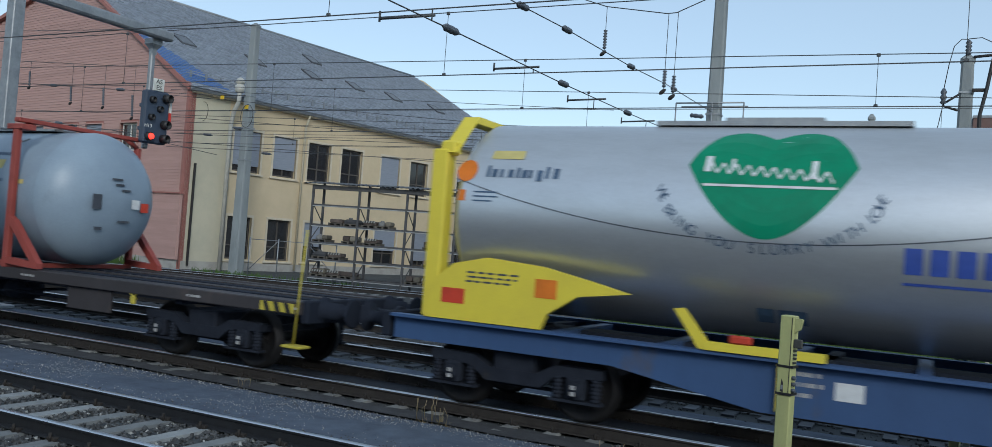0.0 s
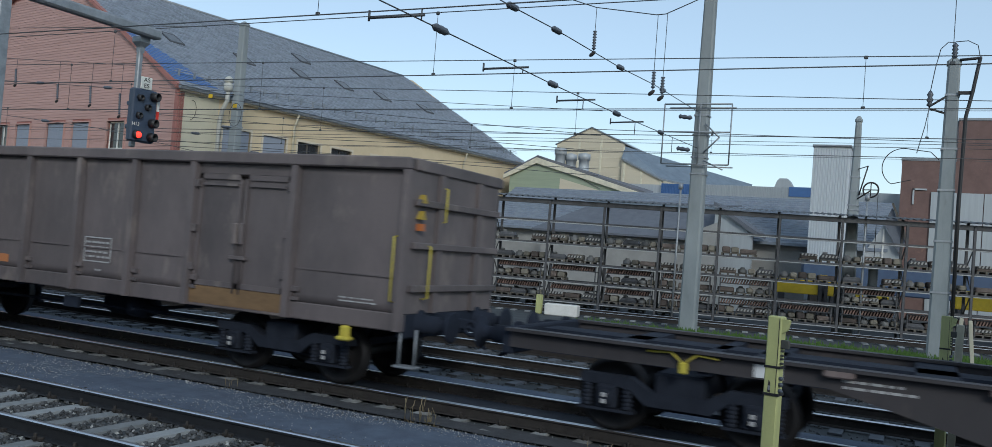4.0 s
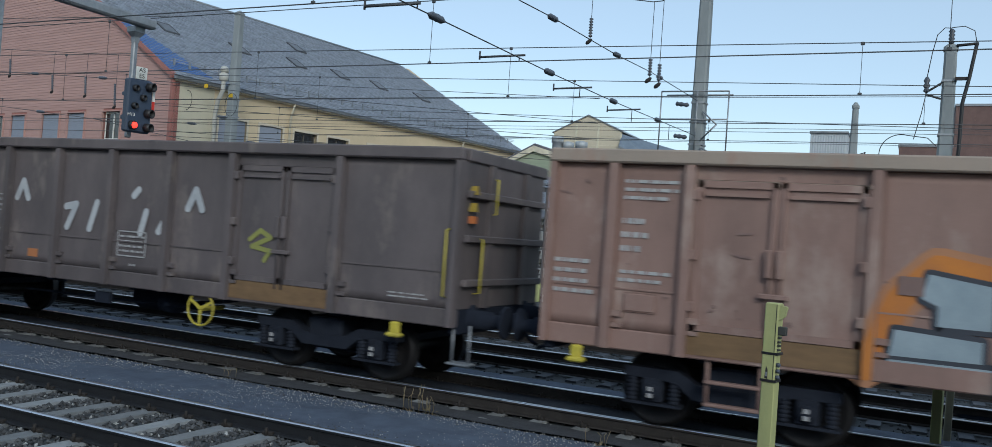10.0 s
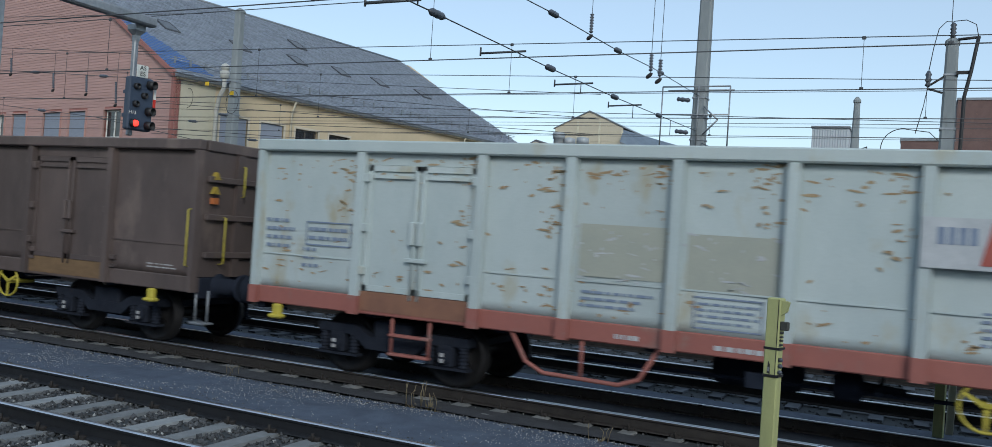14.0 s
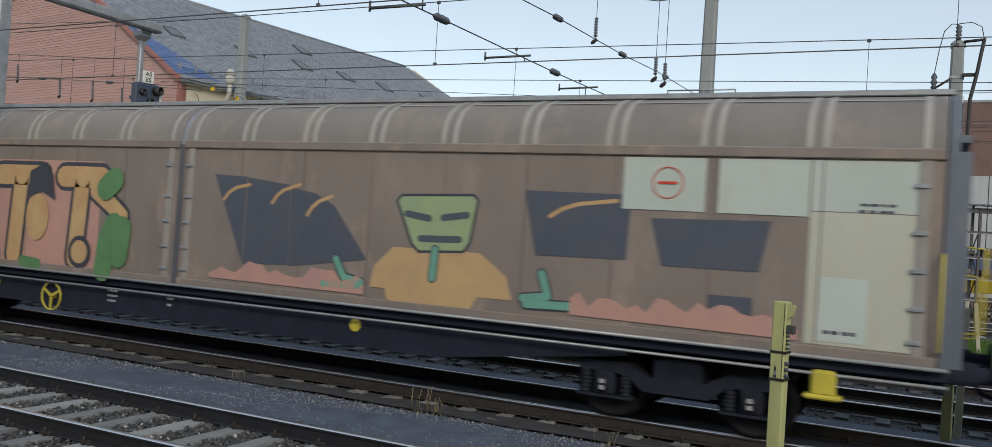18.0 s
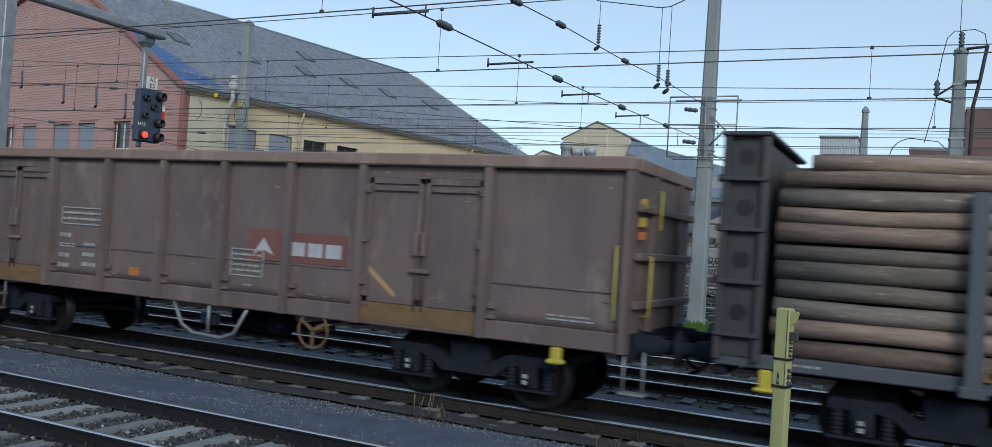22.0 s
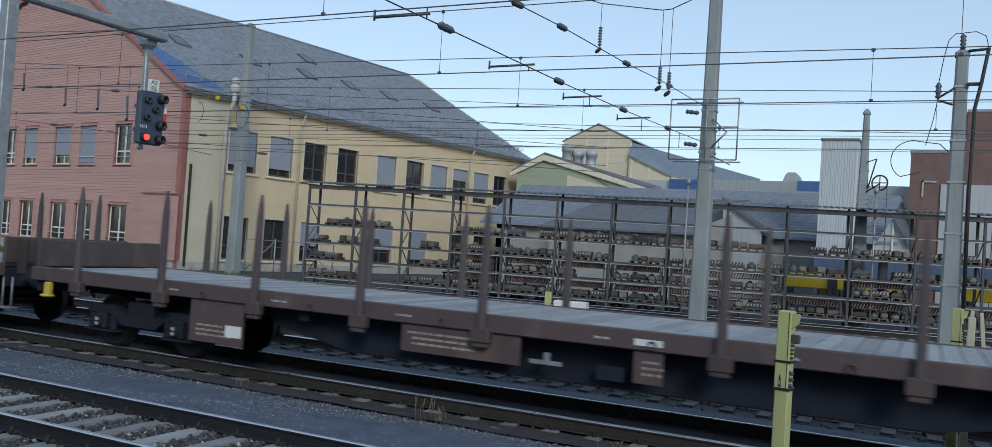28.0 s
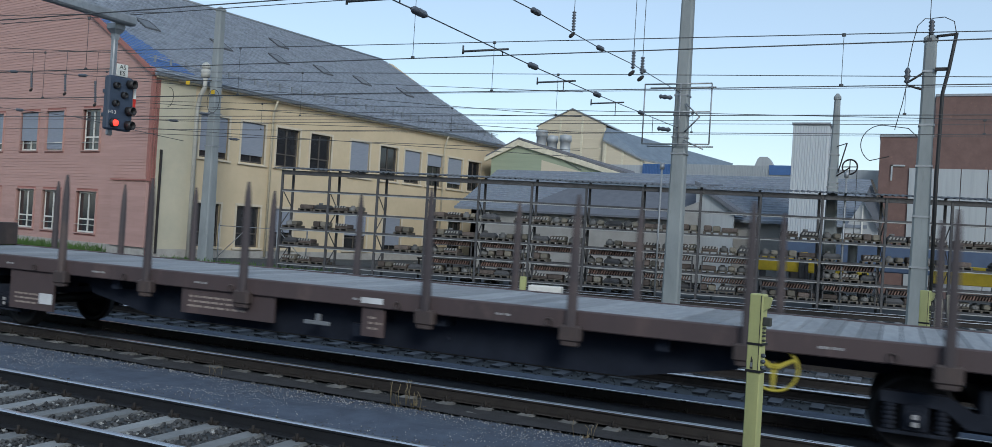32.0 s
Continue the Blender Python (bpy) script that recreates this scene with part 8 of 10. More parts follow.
WA = [0, -1.05, -2.01, -3.05, -3.96, -4.8, -5.54, -6.37, -7.14, -7.96, -8.76, -9.47, -10.42, -12.28, -13.2, -14.25]
w = open_wagon(-0.79, 6.0, 14.25, WA, [(-10.42, -12.28)], P_MAROON, "maroon open wagon with many ribs and yellow lashing hooks", rib_w=0.11, xbrace=True)
for x in (-1.39, -5.25, -8.5, -13.02):
    part("lashing_hook", Geo().soft(x - 0.09, x + 0.09, -1.5, -1.41, 0.9, 1.18, 0.03).soft(x - 0.06, x + 0.06, -1.52, -1.49, 0.95, 1.04, 0.015), M_YEL, w, "yellow lashing hook")
marks(w, -3.05 + 0.15, 1.85, 0.6, 0.25, 4)
marks(w, -7.0, 2.1, 0.4, 0.26, 4, box=True)
marks(w, -13.1, 2.1, 0.75, 0.22, 2, box=True)
marks(w, -13.15, 1.6, 0.35, 0.35, 3)
marks(w, -14.1, 1.9, 0.7, 0.4, 3)
marks(w, -12.95, 1.4, 0.5, 0.12, 1)
marks(w, -0.85, 1.27, 0.6, 0.08, 1)
part("notice", Geo().box(-9.36, -8.95, -1.386, -1.38, 1.67, 1.83), M_STICK, w, "white notice plate")
part("notice", Geo().box(-0.75, -0.45, -1.386, -1.38, 1.85, 1.95), M_STICK, w)
marks(w, -6.5, 1.26, 0.9, 0.07, 1)
hand_wheel(w, -9.6, 0.8, 0.26, P_RUST)

w = open_wagon(-5.67, 7.0, 14.3, [k if k != -14.35 else -14.3 for k in EANOS], E_DOORS, P_DARK, "dark brown open wagon with dented side panels")
std_marks(w, 3, 14.3)
hand_wheel(w, -4.55)
for blot in ([(-1.6, 1.5), (-1.1, 1.35), (-0.4, 1.4), (-0.3, 1.6), (-0.9, 1.72), (-1.5, 1.75)], [(-5.2, 1.7), (-4.4, 1.65), (-4.3, 1.85), (-4.9, 2.05)]):
    patch(w, [blot], [], mat("scuffed_paint", (0.2, 0.168, 0.165), (0.14, 0.118, 0.115), 0.7, scale=2.5, bump=0.1), "scuff_mark", "pale scuffed area")

WC = [0, -1.47, -2.81, -4.09, -5.43, -6.69, -7.97, -9.31, -10.6, -12.62, -13.55, -14.4]
w = open_wagon(-0.3, 9.0, 14.4, WC, [(-10.6, -12.62)], P_RUST, "faded red-brown open wagon with large silver graffiti", cap=paint("faded_cap", (0.34, 0.27, 0.22), (0.28, 0.24, 0.2), (0.3, 0.17, 0.13)), top=3.38)
rb = WC[1:-1]
GLOW = [[(-10.62, 1.09), (-10.33, 1.85), (-9.98, 2.22), (-9.19, 2.08), (-8.12, 2.17), (-7.52, 2.21), (-6.99, 2.30), (-6.52, 2.27), (-6.00, 2.06), (-5.45, 2.22), (-4.88, 2.29)], [(-5.78, 1.53), (-5.38, 1.30), (-5.28, 1.69), (-5.03, 1.60), (-4.70, 2.12)]]
painted(w, GLOW, rb, [(0.42, G_RUSTGLOW), (0.26, G_ORANGE)], "graffiti_glow", "orange sprayed glow round the letters")
for shapes in (
        ([(-10.12, 1.88), (-10.06, 2.14), (-9.46, 2.05), (-9.45, 1.60), (-9.96, 1.60), (-9.96, 1.81)], [(-10.36, 1.53), (-9.53, 1.48), (-9.53, 1.26), (-10.40, 1.25)], [(-10.46, 1.04), (-10.40, 1.21), (-9.26, 1.21), (-9.27, 1.00)],),
        ([(-9.27, 1.99), (-8.71, 1.98), (-8.74, 1.81), (-8.85, 1.65), (-8.70, 1.40), (-8.61, 1.28), (-8.59, 0.98), (-9.20, 0.98)], [(-8.56, 2.01), (-8.17, 2.08), (-8.09, 1.03), (-8.53, 1.00), (-8.62, 1.28), (-8.71, 1.61)],),
        ([(-8.14, 1.96), (-7.98, 2.02), (-7.92, 1.04), (-8.08, 1.03)], [(-7.95, 2.00), (-7.56, 2.14), (-7.45, 2.02), (-7.51, 1.90), (-7.93, 1.87)], [(-7.93, 1.20), (-6.80, 1.22), (-6.79, 1.02), (-7.94, 1.03)],),
        ([(-7.01, 1.95), (-6.94, 2.22), (-6.66, 2.14), (-6.63, 1.01), (-6.79, 1.02), (-6.83, 1.90)], [(-6.58, 2.12), (-6.16, 2.07), (-6.04, 1.94), (-6.16, 1.81), (-6.54, 1.60)], [(-6.39, 1.60), (-5.83, 1.84), (-5.70, 1.54), (-5.52, 1.27), (-6.60, 1.24)],),
        ([(-5.65, 1.99), (-5.51, 2.14), (-5.35, 2.26), (-5.29, 1.73), (-5.59, 1.84)], [(-5.21, 2.10), (-4.83, 2.24), (-4.83, 1.92), (-5.19, 1.85)],)):
    filled_letter(w, shapes, rb, 0.11, "silver graffiti letter with dark outline")
for shape, inner in (
        ([(-3.94, 1.97), (-3.77, 2.04), (-3.37, 2.17), (-2.94, 2.10), (-2.64, 2.11), (-2.47, 1.95), (-2.44, 1.75), (-2.69, 1.62), (-2.70, 1.11), (-3.21, 1.04), (-3.90, 1.03), (-3.99, 1.64)], [[(-3.71, 1.82), (-3.44, 1.93), (-3.01, 1.91)], [(-3.87, 1.52), (-3.56, 1.68), (-2.91, 1.64)], [(-3.59, 1.42), (-3.29, 1.56), (-2.94, 1.52)], [(-3.80, 1.31), (-3.44, 1.30), (-3.17, 1.08)], [(-2.82, 1.63), (-2.76, 1.38)], [(-3.39, 1.72), (-3.13, 1.77)]]),
        ([(-2.45, 1.64), (-2.18, 1.85), (-1.93, 1.84), (-1.92, 2.00), (-1.69, 2.10), (-1.43, 2.08), (-1.37, 1.77), (-1.35, 1.06), (-1.55, 1.03), (-1.64, 1.26), (-1.88, 1.39), (-2.25, 1.29), (-2.25, 1.06), (-2.65, 1.01), (-2.65, 1.56)], [[(-2.29, 1.70), (-1.98, 1.75), (-1.74, 1.57)], [(-1.78, 1.93), (-1.57, 1.93)], [(-1.88, 1.43), (-1.73, 1.49), (-1.49, 1.20)], [(-2.44, 1.50), (-2.12, 1.49)], [(-2.11, 1.33), (-2.01, 1.05)]]),
        ([(-1.29, 1.06), (-1.24, 1.35), (-1.00, 1.61), (-0.80, 1.71), (-0.53, 1.81), (-0.43, 1.96), (-0.26, 1.92), (-0.12, 1.67), (-0.21, 1.47), (-0.40, 1.37), (-0.61, 1.46), (-0.82, 1.48), (-1.02, 1.26), (-1.09, 1.03)], [[(-0.93, 1.54), (-0.65, 1.57), (-0.41, 1.49), (-0.28, 1.61), (-0.39, 1.79), (-0.52, 1.70)], [(-0.99, 1.42), (-1.00, 1.18)], [(-0.85, 1.43), (-0.84, 1.28)], [(-0.71, 1.45), (-0.68, 1.26)]])):
    filled_letter(w, [shape], rb, 0.07, "silver bubble graffiti letter with black lines", inner)
painted(w, [[(-3.88, 2.04), (-3.64, 2.16), (-3.38, 2.21), (-2.90, 2.12)], [(-2.42, 1.87), (-2.23, 1.91), (-1.95, 1.89)], [(-0.85, 1.74), (-0.77, 1.85), (-0.60, 1.83)]], rb, [(0.09, G_YELLOW)], "graffiti_edge", "yellow sprayed edge")
painted(w, [[(-0.79, 2.25), (-0.70, 2.37), (-0.62, 2.24), (-0.57, 2.48), (-0.45, 2.31), (-0.28, 2.42)], [(-0.83, 2.19), (-0.48, 2.25), (-0.15, 2.31)], [(-0.86, 2.13), (-0.51, 2.17), (-0.18, 2.14)]], rb, [(0.045, G_YELLOW)], "graffiti_tag", "yellow scribbled tag")
painted(w, [[(-1.22, 2.02), (-1.11, 1.97), (-0.97, 1.92)]], rb, [(0.2, G_RED)], "graffiti_patch", "red sprayed patch")
patch(w, [rect(-7.93, -6.95, 1.4, 2.0), rect(-5.0, -4.25, 1.35, 1.92), rect(-10.35, -10.1, 1.9, 2.1)], [], P_MAROON, "repainted_panel", "repainted brown rectangle", 0.022)
patch(w, [rect(-2.7, -1.55, 2.28, 2.72), rect(-3.75, -2.9, 2.3, 2.75), rect(-1.42, -0.5, 1.5, 2.5)], [], P_MAROON, "repainted_panel", "darker repainted rectangle", 0.002)
marks(w, -7.6, 1.55, 0.32, 0.36, 4, y=-1.404, box=True)
marks(w, -4.8, 1.5, 0.35, 0.2, 2, y=-1.404, box=True)
for k, p in enumerate([[(-2.65, 2.38), (-2.52, 2.6), (-2.38, 2.38), (-2.52, 2.44)], rect(-2.3, -2.1, 2.38, 2.56), rect(-2.05, -1.9, 2.38, 2.56), rect(-1.85, -1.66, 2.38, 2.56)]):
    patch(w, [p], [], G_WHITE, "logo_block", "white logo block", 0.006)
for x, z, wd, h, n_ in ((-13.45, 2.75, 0.8, 0.3, 3), (-13.45, 2.1, 0.35, 0.5, 3), (-13.45, 1.75, 0.75, 0.2, 2), (-14.3, 1.55, 0.6, 0.5, 4), (-6.6, 1.0, 1.1, 0.12, 1)):
    marks(w, x, z, wd, h, n_, y=-1.385 if z > 1.2 else -1.405)
part("label_clip", Geo().soft(-13.35, -12.95, -1.41, -1.38, 1.42, 1.65, 0.02), P_RUST, w)
hand_wheel(w, -4.65)
handles_and_steps(w, -12.0, P_RUST)
guard_loop(w, -9.3, -7.6, M_STEEL)
rust_flakes(w, -14.2, -0.2, 90, 8, P_MAROON)

w = open_wagon(-5.44, 10.0, 14.25, [k if k != -14.35 else -14.25 for k in EANOS], E_DOORS, P_DARK, "dark brown open wagon with white painted marks")
std_marks(w, 5, 14.25)
hand_wheel(w, -4.5)
rb = EANOS[1:-1]
painted(w, [[(-4.9, 2.3), (-4.75, 2.6), (-4.6, 2.3)], [(-9.0, 2.3), (-8.85, 2.6), (-8.7, 2.3)], [(-6.1, 2.45), (-6.0, 2.55)], [(-5.9, 1.85), (-5.8, 2.2)], [(-7.7, 2.2), (-7.45, 2.25), (-7.65, 1.85)], [(-6.95, 2.3), (-7.1, 1.85)], [(-5.5, 1.9), (-5.4, 2.05)]], [], [(0.12, G_WHITE)], "sprayed_mark", "white sprayed mark")
painted(w, [[(-3.6, 1.9), (-3.4, 2.05), (-3.2, 1.95), (-3.55, 1.8), (-3.2, 1.75), (-3.3, 1.6)]], [], [(0.07, G_LIME)], "graffiti_tag", "yellow scribbled tag")

w = open_wagon(-0.05, 12.0, 14.3, [k if k != -14.35 else -14.3 for k in EANOS], E_DOORS, P_DUSK, "dark purplish brown open wagon with tan door boards")
std_marks(w, 7, 14.3)
hand_wheel(w, -4.5)
patch(w, [rect(-5.4, -4.9, 1.22, 1.38)], [], M_STICK, "notice", "white notice", 0.01)
patch(w, [rect(-8.9, -7.95, 2.6, 3.1), rect(-7.75, -6.65, 2.65, 3.1)], [], spray_mat("darker_repaint", (0.09, 0.07, 0.075), (0.08, 0.065, 0.07)), "repainted_panel", "darker repainted rectangle")

WF = [0, -1.31, -2.62, -3.97, -5.25, -6.6, -7.9, -9.25, -10.5, -12.4, -14.26]
w = open_wagon(-5.12, 13.0, 14.26, WF, [(-10.5, -12.4)], P_WHITE, "chalky white open wagon with rust spots and orange sill", sill=M_ORANGE, rib_w=0.15, strip=mat("brown_board", (0.26, 0.13, 0.08), (0.2, 0.1, 0.07), 0.8), top=3.38)
M_SOFTINK = mat("faded_blue_ink", (0.17, 0.22, 0.31), (0.25, 0.3, 0.38), 0.7, scale=9, bump=0)
board = part("logo_board", Geo().box(-5.3, -2.55, -1.51, -1.49, 2.15, 2.68), G_WHITE, w, "white logo board across the ribs")
part("logo_red_block", Geo().prism([(-4.75, 2.2), (-4.05, 2.2), (-3.95, 2.64), (-4.65, 2.64)], -1.517, -1.51), M_REDP, board, "red logo parallelogram")
for k in range(4):
    part("logo_bar", Geo().box(-5.15 + k * 0.1, -5.08 + k * 0.1, -1.515, -1.51, 2.4, 2.58), M_SOFTINK, board)
for k in range(7):
    part("logo_bar", Geo().box(-3.85 + k * 0.16, -3.75 + k * 0.16, -1.515, -1.51, 2.38, 2.5 + 0.06 * (k in (0, 3, 4))), M_SOFTINK, board)
for k in range(5):
    part("logo_bar", Geo().box(-4.62 + k * 0.13, -4.53 + k * 0.13, -1.521, -1.517, 2.36, 2.48), G_WHITE, board)
marks(w, -3.9, 2.22, 1.2, 0.08, 1, M_SOFTINK, -1.51)
patch(w, [rect(-9.1, -8.0, 1.75, 2.4), rect(-7.75, -6.7, 1.7, 2.35)], [], spray_mat("overpainted_grey", (0.38, 0.39, 0.33), (0.34, 0.36, 0.31)), "repainted_panel", "greyer repainted rectangle")
marks(w, -14.1, 1.75, 0.55, 0.5, 4, M_SOFTINK)
M_FLAKE = mat("rust_flake", (0.33, 0.22, 0.12), (0.4, 0.32, 0.2), 0.9, scale=8, bump=0.1)
rust_flakes(w, -14.1, -0.2, 330, 3, M_FLAKE)
for a_ in WF[1:-1]:
    rust_flakes(w, a_ - 0.4, a_ - 0.08, 26, int(-a_ * 10), M_FLAKE, 2.2, 3.2)
rust_flakes(w, -9.2, -6.6, 60, 4, G_WHITE, 1.7, 2.4, -1.3905)
marks(w, -13.3, 1.9, 0.7, 0.25, 2, M_SOFTINK, box=True)
marks(w, -13.4, 1.5, 0.35, 0.35, 3, M_SOFTINK)
marks(w, -9.1, 1.35, 1.05, 0.25, 3, M_SOFTINK)
marks(w, -7.6, 1.3, 0.7, 0.28, 4, M_SOFTINK, box=True)
marks(w, -4.7, 1.35, 0.5, 0.4, 5, M_SOFTINK)
marks(w, -0.85, 0.98, 0.6, 0.12, 2, G_WHITE, -1.402)
marks(w, -8.6, 0.98, 0.4, 0.14, 1, G_WHITE, -1.402)
marks(w, -7.4, 0.98, 0.8, 0.14, 1, G_WHITE, -1.402)
painted(w, [[(-2.3, 1.55), (-2.1, 1.7), (-1.9, 1.5), (-1.7, 1.65)]], [], [(0.03, G_BLUE)], "graffiti_tag", "faint blue scribble")
painted(w, [[(-3.35, 1.95), (-3.2, 2.1), (-3.05, 1.95), (-3.15, 1.6), (-3.25, 1.6), (-3.35, 1.95)]], [], [(0.03, spray_mat("faint_scribble", (0.4, 0.38, 0.3), (0.45, 0.42, 0.33)))], "graffiti_tag", "faint scribble")
hand_wheel(w, -4.6)
handles_and_steps(w, -11.5, M_ORANGE)
guard_loop(w, -10.0, -8.0, M_ORANGE)

w = open_wagon(-10.1, 14.0, 14.35, EANOS, E_DOORS, P_UMBER, "plain brown open wagon with two double doors a side")
std_marks(w, 9)
hand_wheel(w, -4.5)

w = open_wagon(5.48, 17.0, 14.3, [k if k != -14.35 else -14.3 for k in EANOS], E_DOORS, P_BROWN, "brown open wagon with a red panel and small scribbled tags", cap=paint("rusty_cap", (0.24, 0.15, 0.12), (0.2, 0.12, 0.1), (0.3, 0.24, 0.2)))
for q in (rect(-10.44, -9.26, 1.25, 3.18), rect(-13.43, -12.57, 1.3, 2.15)):
    patch(w, [q], [], paint("red_oxide_panel", (0.22, 0.082, 0.064), (0.17, 0.072, 0.06), (0.19, 0.11, 0.095)), "red_panel", "red oxide painted panel", 0.002)
number_block(w, -13.2, G_WHITE)
for x, z, wd, h, n_ in ((-10.16, 2.29, 0.56, 0.13, 1), (-10.17, 1.75, 0.65, 0.22, 3), (-10.22, 1.28, 0.69, 0.34, 4), (-9.02, 1.27, 0.31, 0.28, 3), (-8.65, 1.29, 0.28, 0.29, 3), (-13.35, 1.42, 0.6, 0.16, 2)):
    marks(w, x, z, wd, h, n_, G_WHITE if n_ != 3 else None)
marks(w, -7.74, 1.29, 0.32, 0.27, 4, box=True)
for x in (-8.19, -6.55):
    part("label_clip", Geo().soft(x, x + 0.18, -1.41, -1.38, 1.33, 1.58, 0.02), P_DARK, w)
part("sticker", Geo().box(-13.12, -12.98, -1.388, -1.383, 1.9, 2.12), M_STICK, w, "small white sticker")
for k, (x, z, wd, h) in enumerate(((-12.03, 2.04, 0.38, 0.34), (-11.07, 1.7, 0.34, 0.38), (-7.72, 1.68, 0.46, 0.42), (-14.0, 1.8, 0.55, 0.24))):
    painted(w, [scribble(x, z, wd, h, k), scribble(x + 0.05, z - 0.05, wd * 0.7, h * 0.8, k + 30, 7)], [], [(0.028, G_LIME)], "graffiti_tag", "yellow-green scribbled tag")
for ln in ([(-8.84, 2.38), (-8.9, 2.1), (-8.86, 2.0), (-8.6, 2.02), (-8.55, 2.2), (-8.57, 2.4)], [(-8.82, 2.3), (-8.6, 2.32)], [(-6.98, 2.34), (-6.82, 2.3), (-7.04, 2.12), (-6.84, 2.08), (-7.0, 1.9), (-6.84, 1.88)], [(-6.98, 1.8), (-6.83, 1.7), (-7.02, 1.55), (-6.86, 1.42)], [(-6.84, 2.25), (-6.87, 1.75)], [(-6.22, 2.08), (-6.4, 1.84), (-6.2, 1.86), (-6.3, 1.62), (-6.12, 1.6)], [(-6.36, 1.74), (-6.14, 1.76)]):
    painted(w, [ln], [], [(0.05, G_PALE)], "graffiti_tag", "pale blue sprayed tag stroke")
painted(w, [[(-12.24, 1.95), (-11.89, 1.41)]], [], [(0.09, G_TAN)], "scrape", "tan scrape on the door")
rust_flakes(w, -14.1, -0.2, 110, 6, paint("pale_flake", (0.26, 0.2, 0.17), (0.22, 0.16, 0.13), (0.2, 0.13, 0.1)))
hand_wheel(w, -4.7)
handles_and_steps(w, -12.0, P_BROWN)
guard_loop(w, -7.9, -6.0, P_BROWN)

# ---- the sliding-wall wagon ----
LH = 21.9
w = wagon("sliding_wall_wagon", 0.29, 18.0, LH, "grey-brown sliding-wall wagon with curved roof and painted graffiti figures")
running_gear(w, LH, 2.9)
brake_gear(w, -9)
part("underframe_beam", Geo().prism([(-3.5, 1.0), (-LH + 3.5, 1.0), (-LH + 3.5, 0.85), (-LH + 6.2, 0.52), (-6.2, 0.52), (-3.5, 0.85)], -1.28, -1.2), M_UNDER, w, "black fish-bellied beam")
part("underframe_beam", Geo().prism([(-3.5, 1.0), (-LH + 3.5, 1.0), (-LH + 3.5, 0.85), (-LH + 6.2, 0.52), (-6.2, 0.52), (-3.5, 0.85)], 1.2, 1.28), M_UNDER, w)
part("sole_bar", Geo().soft(-LH, 0, -1.36, -1.24, 0.98, 1.13, 0.015).soft(-LH, 0, 1.24, 1.36, 0.98, 1.13, 0.015), M_UNDER, w)
part("guide_rail", Geo().bar((-LH, -1.45, 1.12), (0, -1.45, 1.12), 0.025, 6).bar((-LH, -1.42, 0.94), (0, -1.42, 0.94), 0.02, 6), M_STEEL, w)
part("floor", Geo().box(-LH, 0, -1.3, 1.3, 1.05, 1.14), M_UNDER, w)
MIDH = -10.93
roof_line = [(-1.42, 3.36), (-1.41, 3.53), (-1.36, 3.7), (-1.25, 3.86), (-1.05, 3.99), (-0.75, 4.09), (-0.4, 4.14), (0, 4.16)]
roof_line += [(-y, z) for y, z in reversed(roof_line[:-1])]
for x0, x1 in ((MIDH + 0.06, -0.12), (-LH + 0.12, MIDH - 0.06)):
    d = part("sliding_wall", Geo().box(x0, x1, -1.43, -1.38, 1.15, 3.36), P_HAB, w, "grey-brown sliding wall")
    part("wall_rail", Geo().soft(x0, x1, -1.47, -1.4, 3.3, 3.42, 0.012).soft(x0, x1, -1.46, -1.4, 1.13, 1.24, 0.012), P_HAB, d)
    n_ = 9
    for k in range(n_ + 1):
        x = x0 + (x1 - x0) * k / n_
        part("wall_joint", Geo().box(x - 0.008, x + 0.008, -1.436, -1.43, 1.2, 3.32), P_BROWN, d)
    rf = Geo()
    m_ = len(roof_line)
    rf.add([(x, y, z) for x in (x0, x1) for y, z in roof_line], [(k, k + 1, m_ + k + 1, m_ + k) for k in range(m_ - 1)], 0, True)
    part("roof", rf, P_HABROOF, d, "curved grey-brown roof")
    for k in range(n_ + 1):
        x = x0 + 0.1 + (x1 - x0 - 0.2) * k / n_
        for dx in (-0.09, 0.09):
            rs_ = Geo()
            a, b = x + dx - 0.038, x + dx + 0.038
            if a < x0 or b > x1:
                continue
            q = [(y * 1.004, z + 0.006) for y, z in roof_line[:11]]
            rs_.add([(u, y, z) for u in (a, b) for y, z in q], [(i, i + 1, len(q) + i + 1, len(q) + i) for i in range(len(q) - 1)], 0, True)
            part("roof_strip", rs_, spray_mat("roof_strip_grey", (0.36, 0.35, 0.33), (0.3, 0.29, 0.27)), d, "pale roof seam strip")
    for k in range(n_):
        xa, xb = x0 + 0.1 + (x1 - x0 - 0.2) * k / n_ + 0.13, x0 + 0.1 + (x1 - x0 - 0.2) * (k + 1) / n_ - 0.13
        for i in (0, 4):
            (ya, za), (yb, zb) = roof_line[i], roof_line[i + 1]
            u = 0.3 if i else 0.35
            q = [(ya * 1.005, za + 0.007), ((ya + (yb - ya) * u) * 1.005, za + (zb - za) * u + 0.007)]
            part("roof_seam", Geo().add([(x, y, z) for x in (xa, xb) for y, z in q], [(0, 1, 3, 2)]), spray_mat("roof_strip_grey", (0.36, 0.35, 0.33), (0.3, 0.29, 0.27)), d, "pale roof seam strip")
joint = Geo()
joint.add([(x, y * 0.995, z - 0.005) for x in (MIDH - 0.1, MIDH + 0.1) for y, z in roof_line], [(k, k + 1, len(roof_line) + k + 1, len(roof_line) + k) for k in range(len(roof_line) - 1)], 0, True)
part("roof_joint", joint, M_STEEL, w)
part("far_wall", Geo().box(-LH + 0.1, -0.1, 1.38, 1.43, 1.15, 3.36), P_HAB, w)
